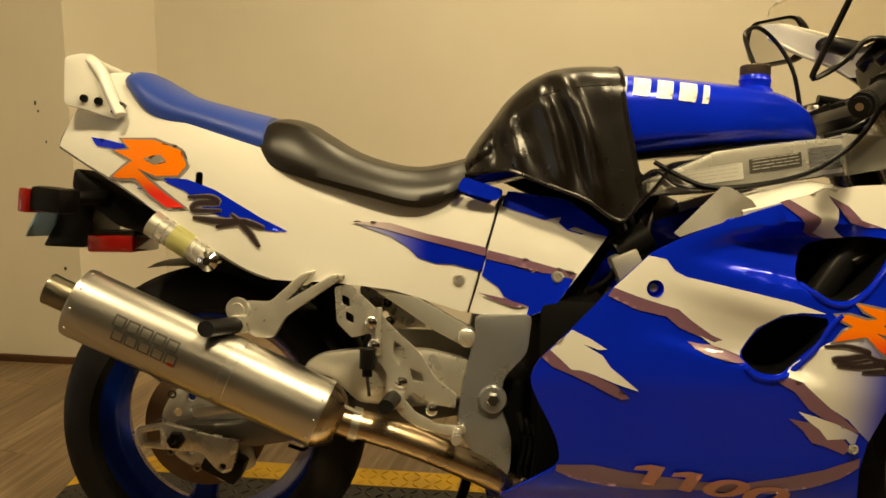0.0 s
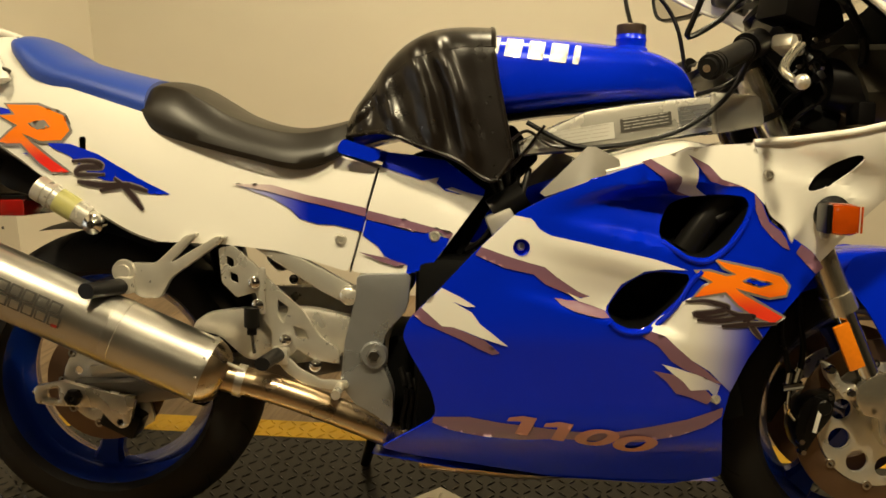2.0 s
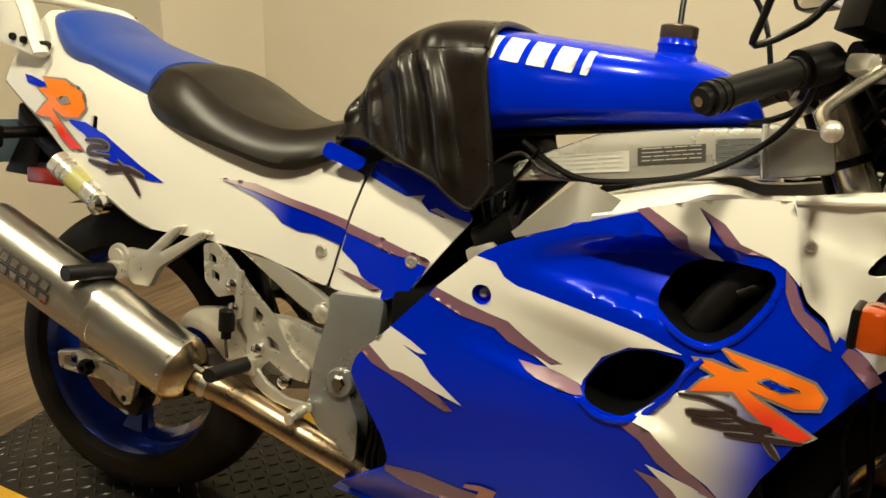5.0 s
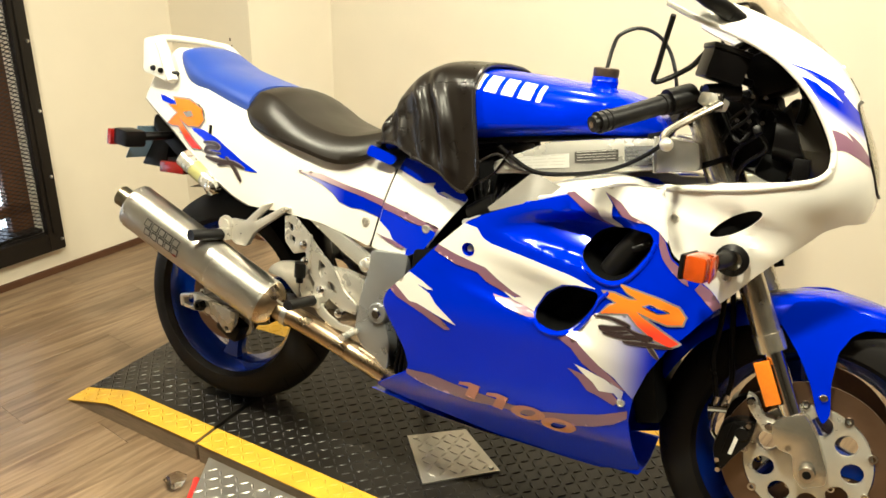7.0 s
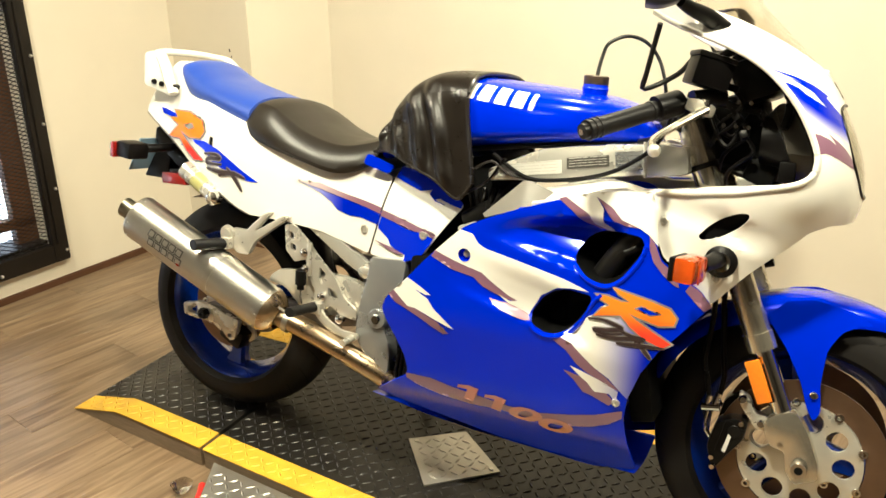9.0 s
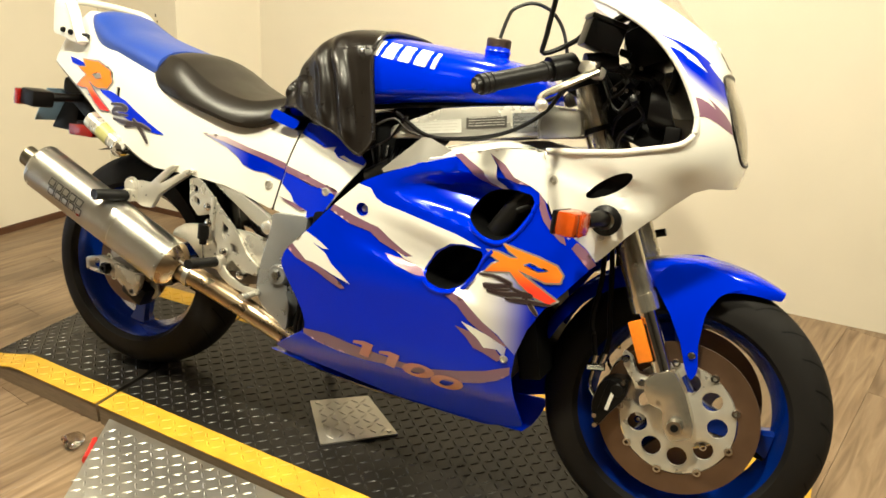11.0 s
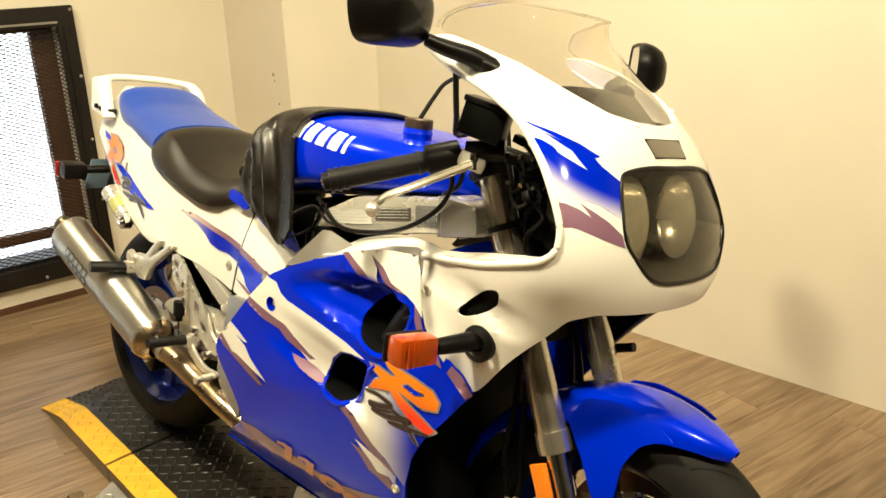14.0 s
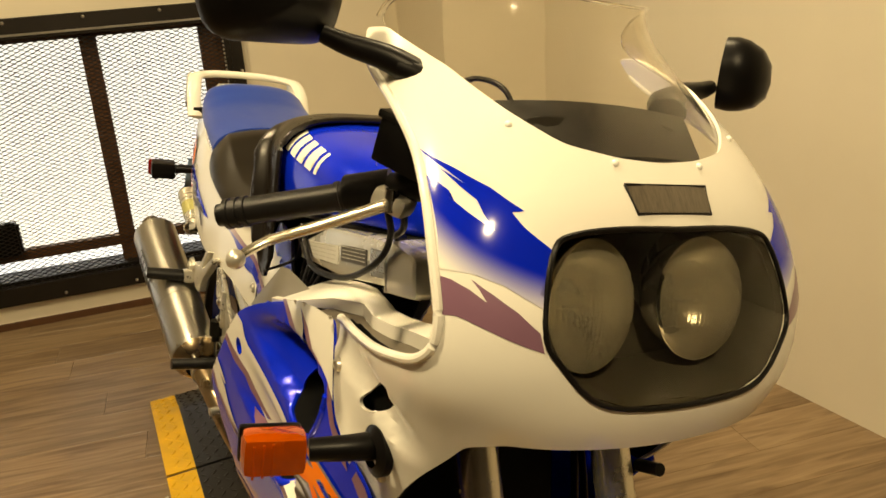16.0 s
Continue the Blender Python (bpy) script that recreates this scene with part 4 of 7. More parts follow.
# rolled edges of the vents
both("duct_lip", lambda: tube_bm([(x, -fair(x, z) + 0.0005, z) for x, z in [(1.025, 0.667), (1.045, 0.653), (1.068, 0.640), (1.093, 0.637), (1.113, 0.646), (1.133, 0.666), (1.155, 0.701), (1.164, 0.731)]], 0.0050, 8, 5), BLUE, fairing)
both("duct_lip", lambda: tube_bm([(x, -fair(x, z) + 0.0005, z) for x, z in [(0.943, 0.528), (0.958, 0.515), (0.981, 0.510), (1.005, 0.515), (1.026, 0.524), (1.056, 0.564), (1.074, 0.603), (1.089, 0.621)]], 0.0050, 8, 5), BLUE, fairing)
# belly pan floor and dark core of engine and radiator, near-black for shade
part("belly_pan", grid_bm([[(x, -fair(x, z) * k + 0.0, z - 0.004 - 0.02 * (1 - abs(k))) for k in (1, .6, .2, -.2, -.6, -1)] for x, z in ((.535, .256), (.674, .231), (.80, .218), (.98, .213), (1.175, .221))]), BLUE, moto)
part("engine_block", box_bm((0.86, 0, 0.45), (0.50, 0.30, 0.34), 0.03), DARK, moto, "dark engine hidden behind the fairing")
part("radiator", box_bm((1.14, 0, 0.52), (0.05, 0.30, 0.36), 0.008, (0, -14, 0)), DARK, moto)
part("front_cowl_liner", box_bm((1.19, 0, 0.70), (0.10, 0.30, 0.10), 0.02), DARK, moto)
part("exhaust_header", tube_bm([(.62, -.05, .215), (.77, -.05, .205), (.86, -.05, .205), (.97, -.05, .225), (1.08, -.05, .30)], 0.024, 14, 6), HEAT, moto)
part("exhaust_header", tube_bm([(.62, .04, .215), (.77, .04, .205), (.86, .04, .205), (.97, .04, .225), (1.08, .04, .30)], 0.024, 14, 6), HEAT, moto)

# nose cowl
RIM_KEYS = ((1.13, 1.165), (1.08, 1.142), (.98, 1.119), (.89, 1.090), (.85, 1.062), (.83, 1.0), (.805, .95), (.803, .928), (.825, .906), (.89, .889), (.99, .877), (1.19, .856), (1.40, .843), (1.562, .836))
RIM = [(v.x / .34, v.y) for v in smooth_path([(u * .34, w, 0) for u, w in RIM_KEYS], 4)]
NOSE_OUT = [(0, 1.088), (.11, 1.091), (.27, 1.10), (.44, 1.125), (.65, 1.16), (.95, 1.192), (1.10, 1.188), *RIM, (1.515, 0.815), (1.463, 0.793), (1.346, 0.749), (1.235, 0.716), (1.136, 0.699), (.96, .632),
            (.90, .633), (.855, .655), (.73, .742), (.634, .798), (.5, .812), (.2, .812), (0, .810)]
NOSE_FULL = NOSE_OUT + [(-s, z) for s, z in reversed(NOSE_OUT[1:-1])]
LIGHT_R = [(0, 1.027), (.15, 1.027), (.30, 1.020), (.355, 1.008), (.39, .975), (.405, .930), (.36, .905), (.27, .873), (.16, .860), (0, .857)]
LIGHT = LIGHT_R + [(-s, z) for s, z in reversed(LIGHT_R[1:-1])]
MARK = [(.115, 1.067), (-.115, 1.067), (-.105, 1.041), (.095, 1.041)]
OVAL = [(1.10 + .080 * math.cos(a * math.pi / 8), .790 + .027 * math.sin(a * math.pi / 8) - .015 * math.cos(a * math.pi / 8)) for a in range(16)]
OVAL_L = [(-s, z) for s, z in OVAL]
nose_cowl = part("nose_cowl", skin_bm(NOSE_FULL, nose_at, (LIGHT, MARK, OVAL, OVAL_L), 0.011, 0.004, su=0.34, hole_corner=0.012), WHITE, moto, "white nose cowl with blue and purple flashes")
part("nose_liner", skin_bm([(a_, min(b_, 1.095)) for a_, b_ in NOSE_FULL if not 1.0 < abs(a_) < 1.2 or b_ < 1.1], nose_at, (LIGHT,), 0.022, 0.0, -0.013, 0.01, 0.34), DARK, nose_cowl, "black inside of the nose cowl")
both("cowl_rim", lambda: tube_bm([nose_at(u, w) for u, w in RIM], 0.0055, 10, 1), WHITE, nose_cowl)
for sgn in (1, -1):
    cx_, cy_, cz_ = nose_at(1.10 * sgn, .790)
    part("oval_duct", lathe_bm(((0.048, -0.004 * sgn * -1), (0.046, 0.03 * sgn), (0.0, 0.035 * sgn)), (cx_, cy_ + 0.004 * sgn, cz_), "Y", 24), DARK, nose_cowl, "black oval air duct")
NOSE_FLASH = (
    ("blue_flash", FADE_N, [(0.854, 1.079), (0.770, 1.073), (0.676, 1.067), (0.549, 1.055), (0.479, 1.044), (0.441, 1.038), (0.484, 1.036), (0.447, 1.024), (0.358, 1.005), (0.405, 0.955), (0.530, 0.973), (0.645, 0.980), (0.795, 0.979), (0.792, 1.005), (0.806, 1.034), (0.820, 1.056), (0.766, 1.053), (0.716, 1.047), (0.699, 1.039), (0.634, 1.030), (0.549, 1.019), (0.586, 1.032), (0.605, 1.043), (0.653, 1.050), (0.707, 1.059), (0.751, 1.065), (0.703, 1.061), (0.644, 1.055), (0.713, 1.064), (0.785, 1.071)]),
    ("purple_flash", PURPLE, [(0.787, 0.973), (0.734, 0.972), (0.658, 0.966), (0.595, 0.957), (0.620, 0.967), (0.650, 0.975), (0.568, 0.964), (0.490, 0.951), (0.422, 0.934), (0.410, 0.916), (0.502, 0.924), (0.588, 0.932), (0.676, 0.939), (0.723, 0.941), (0.789, 0.939)]),
)
for nm, mt, pts in NOSE_FLASH:
    decal(nm, pts, nose_at, mt, nose_cowl, 0.0005, su=0.34)
for s, z in ((.444, 1.112), (.125, 1.086)):
    for k in (1, -1):
        x, y, h = nose_at(s * k, z)
        bm = bmesh.new()
        bmesh.ops.create_uvsphere(bm, u_segments=12, v_segments=8, radius=0.0042)
        bmesh.ops.translate(bm, vec=(x, y, h), verts=bm.verts)
        part("screw", bm, LETTER, nose_cowl, "white screw head")
x, y, h = nose_at(.93, .688)
screw_at((x, y - 0.001, h), nose_cowl)
screw_at((1.190, -fair(1.190, .784) - 0.0015, .784), nose_cowl)

# headlight: gasket, clear cover, two round lamps in a dark bowl
part("headlight_gasket", tube_bm([nose_at(s, z) for s, z in LIGHT + LIGHT[:1]], 0.0032, 8, 3), BLACK, nose_cowl, "black rubber gasket")
headlight = part("headlight", skin_bm(LIGHT, nose_at, (), 0.014, 0.0025, -0.001, 0.012, 0.34), LENSG, moto, "clear twin headlight under one cover")
headlight.visible_shadow = False
bowl_rows = []
ring = [nose_at(s, z) for s, z in LIGHT]
cen = Vector((1.36, 0, .945))
for k, back_ in ((0.985, 0.003), (0.97, 0.035), (0.93, 0.11), (0.0, 0.17)):
    bowl_rows.append([Vector((p[0] - back_, cen.y + (p[1] - cen.y) * k, cen.z + (p[2] - cen.z) * k)) for p in ring])
part("lamp_bowl", grid_bm(bowl_rows, close_v=True), BOWLM, headlight, "dark grey lamp housing")
for sgn in (-1, 1):
    cy = -0.088 if sgn < 0 else 0.072
    aim = Matrix.Translation((1.438, cy, .940)) @ Euler((0, radians(-10), radians(-4 * sgn))).to_matrix().to_4x4()
    bm = lathe_bm(((0.062, 0.012), (0.060, 0.0), (0.052, -0.028), (0.034, -0.048), (0.012, -0.056), (0.0, -0.056)), (0, 0, 0), "X", 40)
    bmesh.ops.transform(bm, matrix=aim @ Matrix.Diagonal((1, 1, 1.12, 1)), verts=bm.verts)
    part("reflector", bm, REFL, headlight, "silver reflector bowl")
    bm = bmesh.new()
    rows = []
    for i in range(25):
        rr = 0.060 * i / 24
        rows.append([(0.016 + 0.016 * (1 - (i / 24) ** 2), rr * math.cos(2 * math.pi * k / 120), rr * math.sin(2 * math.pi * k / 120)) for k in range(120)])
    bm.free()
    bm = grid_bm(rows, close_v=True)
    for v in bm.verts:
        v.co.x += 0.0007 * math.sin(v.co.y * 1100)
    bmesh.ops.transform(bm, matrix=aim @ Matrix.Diagonal((1, 1, 1.12, 1)), verts=bm.verts)
    lens = part("lens", bm, LAMPG, headlight, "ribbed round glass lens")
    lens.visible_shadow = False
    bm = lathe_bm(((0.0, 0.0), (0.008, -0.003), (0.0085, -0.04), (0.0, -0.045)), (0, 0, 0), "X", 16)
    bmesh.ops.transform(bm, matrix=aim, verts=bm.verts)
    part("bulb", bm, CHROME, headlight)
marker = part("position_lamp", skin_bm(MARK, nose_at, (), 0.012, 0.012, 0.0005, 0.006, 0.34), mat("smoked_lens", (0.14, 0.115, 0.085), 0.14, trans=0.3, coat=0.6, var=0.3, scale=90, stretch=(1, 6, 1)), nose_cowl, "smoked ribbed position lamp")
part("position_lamp_rim", tube_bm([nose_at(s, z) for s, z in MARK + MARK[:1]], 0.002, 6, 1), BLACK, nose_cowl)

# windscreen
SCREEN_R = [(0, 1.083), (.11, 1.086), (.27, 1.095), (.44, 1.120), (.65, 1.155), (.95, 1.187), (1.0, 1.203), (.93, 1.222), (.80, 1.240), (.586, 1.254), (.2, 1.250), (0, 1.249)]
SCREEN = SCREEN_R + [(-s, z) for s, z in reversed(SCREEN_R[1:-1])]
screen = part("windscreen", skin_bm(SCREEN, nose_at, (), 0.016, 0.003, -0.0045, 0.02, 0.34), GLASS, moto, "clear acrylic bubble windscreen")
screen.visible_shadow = False
part("screen_edge", tube_bm([nose_at(s, z) for s, z in ((-1.0, 1.203), (-.93, 1.222), (-.80, 1.240), (-.586, 1.254), (-.2, 1.250), (0, 1.249), (.2, 1.250), (.586, 1.254), (.80, 1.240), (.93, 1.222), (1.0, 1.203))], 0.0022, 6, 3), GLASS, screen)

# instruments behind the screen
dash = part("instrument_panel", box_bm((1.305, 0, 1.065), (0.10, 0.24, 0.09), 0.03, (0, -25, 0)), SATIN, moto, "black instrument cluster")
for cy in (-0.07, 0.0, 0.07):
    bm = lathe_bm(((0.0, 0.008), (0.030, 0.008), (0.033, 0.0), (0.033, -0.05)), (0, 0, 0), "Z", 24)
    bmesh.ops.transform(bm, matrix=Matrix.Translation((1.265, cy, 1.10)) @ Euler((0, radians(-50), 0)).to_matrix().to_4x4(), verts=bm.verts)
    part("gauge", bm, BLACK, dash)
part("cluster_hood", grid_bm([[(1.40 - 0.05 * (y / .15) ** 2, y, 1.065 + 0.025 * math.cos(y * 9)), ][0:1] + [(1.30, y, 1.125 + 0.01 * math.cos(y * 9)), (1.24, y, 1.115)] for y in (-.15, -.1, -.05, 0, .05, .1, .15)]), BLACK, dash)
for p, q in (((1.18, -.10, 1.02), (1.32, -.10, 1.0)), ((1.18, .10, 1.02), (1.32, .10, 1.0)), ((1.32, -.10, 1.0), (1.42, -.06, .90)), ((1.32, .10, 1.0), (1.42, .06, .90)), ((1.2, -.06, .9), (1.38, -.08, .86))):
    part("cowl_stay", tube_bm([p, q], 0.008, 10, 1), SATIN, moto)
part("lamp_back", lathe_bm(((0.0, -0.03), (0.045, -0.03), (0.05, 0.0), (0.062, 0.03)), (1.36, -0.095, .95), "X", 28), BLACK, moto, "black back of the headlamp with rubber boot")
part("lamp_back", lathe_bm(((0.0, -0.03), (0.045, -0.03), (0.05, 0.0), (0.062, 0.03)), (1.36, 0.095, .95), "X", 28), BLACK, moto, "black back of the headlamp with rubber boot")
part("wiring_box", box_bm((1.385, -0.13, .895), (0.03, 0.05, 0.04), 0.004), BLACK, moto)
# plain near-black boxes added to keep the cockpit opening dark
part("instrument_bracket", box_bm((1.275, 0.03, .955), (0.13, 0.20, 0.15), 0.02, (0, -18, 0)), DARK, moto)
part("instrument_bracket", box_bm((1.335, 0.02, .885), (0.06, 0.24, 0.05), 0.012, (0, 20, 0)), DARK, moto)
for k in range(7):
    y = -0.13 + 0.04 * k
    part("cable", tube_bm([(1.22, y * .8, 1.0), (1.27, y, .93 + .02 * math.sin(k)), (1.31, y * .7, .98 + .02 * math.cos(k)), (1.36, y * .9, .93)], 0.0045, 8, 6), BLACK, moto)

part("cowl_stay", tube_bm([(1.215, -.150, 1.075), (1.275, -.155, 1.112), (1.345, -.135, 1.085)], 0.009, 10, 5), SATIN, moto, "black tubular stay of the cowl")
part("cowl_stay", tube_bm([(1.345, -.135, 1.085), (1.372, -.150, 1.02), (1.368, -.160, .975)], 0.008, 10, 5), SATIN, moto, "black tubular stay of the cowl")
part("master_cylinder", tube_bm([(1.205, -.200, 1.012), (1.258, -.168, 1.022)], 0.017, 16, 1), BLACK, moto, "black front brake master cylinder")
for k, (px_, py_, pz_) in enumerate(((1.268, -.145, 1.040), (1.262, -.158, 1.010), (1.285, -.140, .985), (1.30, -.150, .955))):
    part("wiring_connector", box_bm((px_, py_, pz_), (.022, .016, .014), .003, (20 * k, 15, 30 * k)), BLACK, moto)
    part("cable", tube_bm([(px_, py_, pz_), (px_ + .02, py_ + .02, pz_ - .03), (px_ - .02, py_ + .04, pz_ - .07), (px_ - .03, py_ + .06, pz_ - .11)], .004, 8, 5), BLACK, moto)
for k in range(6):
    part("terminal_screw", lathe_bm(((0, -.004), (.004, -.004), (.0045, 0)), (1.262 + .022 * (k % 3), -.165 + .004 * k, 1.015 - .045 * (k // 3)), "Y", 10), CHROME, moto)

# mirrors
for sgn in (1, -1):
    tip = Vector((1.178, -.292 * sgn, 1.176)) if sgn > 0 else Vector((1.205, .290, 1.165))
    root_ = Vector((1.240, -.196, 1.143)) if sgn > 0 else Vector((1.245, .168, 1.140))
    stem = part("mirror_stem", tube_bm([root_, root_.lerp(tip, .35) + Vector((0, 0, .004)), root_.lerp(tip, .75), tip], (0.018, 0.010), 14, 6), BLACK, moto, "black mirror stem on a rubber boot")
    part("boot", tube_bm([(1.272, -(.172 if sgn > 0 else .150) * sgn, 1.128), tuple(root_), root_.lerp(tip, .25)], (0.026, 0.017), 16, 4, 0.8), BLACK, stem)
    wide = 1.22 if sgn > 0 else 1.0
    out = rounded([(a_ * wide, b_) for a_, b_ in ((-.058, -.045), (.060, -.050), (.078, .010), (.066, .058), (-.050, .060), (-.072, .02))], 0.03, 5)
    cen, turn_z = (Vector((1.143, -.338, 1.206)), 12) if sgn > 0 else (Vector((1.190, .350, 1.180)), 38)
    sp = Matrix.Translation(cen) @ Euler((0, 0, radians(turn_z))).to_matrix().to_4x4()
    ring_rows = []
    for dx, k in ((-0.012, 0.0), (-0.012, 0.90), (-0.016, 0.97), (0.0, 1.0), (0.016, 0.95), (0.036, 0.78), (0.050, 0.45), (0.054, 0.0)):
        ring_rows.append([sp @ Vector((dx, -p[0] * k * sgn, p[1] * k)) for p in out])
    housing = part("mirror_housing", grid_bm(ring_rows, close_v=True), BLACK, moto, "black mirror housing")
    part("mirror_glass", grid_bm([[sp @ Vector((-0.0135, -p[0] * k * sgn, p[1] * k)) for p in out] for k in (0.0, 0.86)], close_v=True), MIRRORG, housing, "mirror glass")

# front indicators on stalks
for sgn in (1, -1):
    sig = part("front_indicator", box_bm((1.262, -.344 * sgn, .721), (0.040, 0.072, 0.047), 0.011, (0, 0, -12 * sgn)), AMBER, moto, "amber indicator on a black stalk")
    part("indicator_back", box_bm((1.240, -.342 * sgn, .721), (0.010, 0.070, 0.045), 0.005, (0, 0, -12 * sgn)), BLACK, sig)
    part("indicator_stalk", tube_bm([(1.276, -.308 * sgn, .724), (1.290, -.262 * sgn, .727), (1.292, -.225 * sgn, .726)], (0.013, 0.018), 14, 4), BLACK, sig)
    part("indicator_boot", lathe_bm(((0.030, 0.0), (0.030, -0.010 * sgn), (0.018, -0.016 * sgn)), (1.300, -.228 * sgn, .724), "Y", 22), BLACK, sig)
    for k in range(6):
        part("lens_ridge", box_bm((1.2815, (-.346 + .011 * (k - 2.5)) * sgn, .721), (0.003, 0.0032, 0.040), 0.001, (0, 0, -12 * sgn)), AMBER, sig)

# fuel tank
TANK_T = curve((.47, .49, .527, .562, .606, .656, .73, .85, .966, 1.036, 1.088, 1.112, 1.125), (.83, .868, .915, .957, .993, 1.014, 1.021, 1.016, 1.008, .998, .975, .946, .920))
TANK_B = curve((.47, .60, .79, .96, 1.11, 1.125), (.80, .833, .871, .896, .912, .914))
TANK_W = curve((.47, .53, .60, .75, .90, 1.0, 1.07, 1.11, 1.125), (.075, .115, .148, .166, .166, .150, .112, .066, .03))


def ring_of(x, w, zb, zt, n=40, e=3.2):
    zc = zb + (zt - zb) * 0.42
    row = []
    for k in range(n):
        a = 2 * math.pi * k / n
        c, s = math.cos(a), math.sin(a)
        y = w * math.copysign(abs(c) ** (2 / e), c)
        z = zc + ((zt - zc) if s > 0 else (zc - zb)) * math.copysign(abs(s) ** (2 / (e if s > 0 else 4)), s)
        row.append((x, y, z))
    return row


def tank_side(x, z):
    zb, zt, w = TANK_B(x), TANK_T(x), TANK_W(x)
    zc = zb + (zt - zb) * 0.42
    k = (z - zc) / ((zt - zc) if z > zc else (zc - zb))
    return w * max(0.0, 1 - min(1.0, abs(k)) ** (3.2 if z > zc else 4)) ** (1 / (3.2 if z > zc else 4))


xs_ = [.49 + (1.124 - .49) * i / 44 for i in range(45)]
tank = part("fuel_tank", grid_bm([ring_of(x, TANK_W(x), TANK_B(x), TANK_T(x)) for x in xs_], close_v=True, cap=True), BLUE, moto, "glossy blue fuel tank")
part("tank_seam", tube_bm([(x, -tank_side(x, TANK_B(x) + .006) * .98, TANK_B(x) + .001) for x in (.60, .7, .8, .9, 1.0, 1.07, 1.105)], 0.006, 8, 4), BLACK, tank)
CAPX, CAPY = 0.988, -0.086
part("filler_neck", lathe_bm(((0.034, .985), (0.030, 1.000), (0.0265, 1.004), (0.0265, 1.012), (0.028, 1.016), (0.0265, 1.020), (0.0255, 1.026)), (CAPX, CAPY, 0), "Z", 32), BLUE, tank)
part("filler_cap", lathe_bm(((0.0255, 1.024), (0.0262, 1.026), (0.0262, 1.041), (0.024, 1.043), (0.0, 1.043)), (CAPX, CAPY, 0), "Z", 36), BROWNCAP, tank, "bronze-brown filler cap")
part("breather_hose", tube_bm([(CAPX, CAPY, 1.04), (.985, -.05, 1.085), (.99, -.025, 1.115), (1.02, .005, 1.134), (1.055, .03, 1.126), (1.085, .035, 1.095), (1.105, .03, 1.05), (1.12, .03, .98)], 0.0042, 10, 8), BLACK, tank, "black breather hose")


def tank_at(x, z):
    return (x, -tank_side(x, z), z)


# maker's word as plain slanted blocks
u = .722
for w in (.022, .028, .026, .028, .010):
    z0 = .973 - .085 * (u - .722)
    pts = [(u, z0), (u + w, z0 - .085 * w), (u + w + .008, z0 - .085 * w + .033), (u + .008, z0 + .033)]
    decal("word_block", pts, tank_at, LETTER, tank, 0.0014, step=0.008, mirrored=True, label="white plain block of the maker's word")
    u += w + .0115

# seat
SEAT_T = curve((.112, .132, .180, .22, .273, .338, .391, .445, .487), (.905, .921, .917, .897, .868, .848, .843, .853, .866))
SEAT_B = curve((.112, .13, .160, .308, .40, .463, .487), (.85, .830, .815, .780, .765, .788, .81))
SEAT_W = curve((.112, .135, .20, .30, .38, .45, .487), (.118, .130, .142, .146, .140, .120, .100))


def seat_rows(T, B, W, x0, x1, n, e=2.6, crown=0.0):
    rows = []
    for i in range(n + 1):
        x = x0 + (x1 - x0) * i / n
        w, zb, zt = W(x), B(x), T(x)
        row = [(x, -w * 0.6, zb - 0.004), (x, -w * 0.97, zb)]
        m = 22
        half = (1, .9, .8, .7, .6, .54, .507, .493, .46, .38, .28, .18, .09)
        spread = [-t for t in half] + [0] + list(half[::-1])
        for k in range(len(spread) if crown else m + 1):
            a = math.pi * k / m
            c, s = math.cos(a), math.sin(a)
            if crown:
                # a leaning side panel up to a crisp edge, then a low crown
                t, side = abs(spread[k]), (-1 if spread[k] < 0 else 1)
                edge = zt - crown * (0.25 + 0.75 * (zt - zb) / 0.1)
                if t > 0.5:
                    f = (1 - t) / 0.5
                    y, z = w * (1.0 - 0.26 * f ** 1.5), zb + 0.010 + (edge - zb - 0.010) * f ** 0.9
                else:
                    f = t / 0.5
                    y, z = w * 0.72 * f, edge + (zt - edge) * (1 - f ** 2.4)
                row.append((x, side * y, z))
                continue
            row.append((x, -w * math.copysign(abs(c) ** (2 / e), c), zb + 0.012 + (zt - zb - 0.012) * abs(s) ** (2 / (e * 0.8))))
        row += [(x, w * 0.97, zb), (x, w * 0.6, zb - 0.004)]
        rows.append(row)
    return rows


seat = part("rider_seat", grid_bm(seat_rows(SEAT_T, SEAT_B, SEAT_W, .114, .487, 44, 4.2, 0.016), close_v=True, cap=True), VINYL, moto, "black vinyl rider seat")
PS_T = curve((-.160, -.148, -.125, -.084, -.043, .03, .124), (.965, .992, .999, .980, .960, .941, .922))
PS_B = curve((-.160, -.127, -.09, .009, .124), (.975, .945, .910, .885, .850))
PS_W = curve((-.160, -.14, -.10, .0, .124), (.060, .085, .100, .112, .120))
pseat = part("passenger_seat", grid_bm(seat_rows(PS_T, lambda x: min(PS_B(x), PS_T(x) - .012), PS_W, -.156, .120, 24), close_v=True, cap=True), SEATBLUE, moto, "blue vinyl passenger seat")

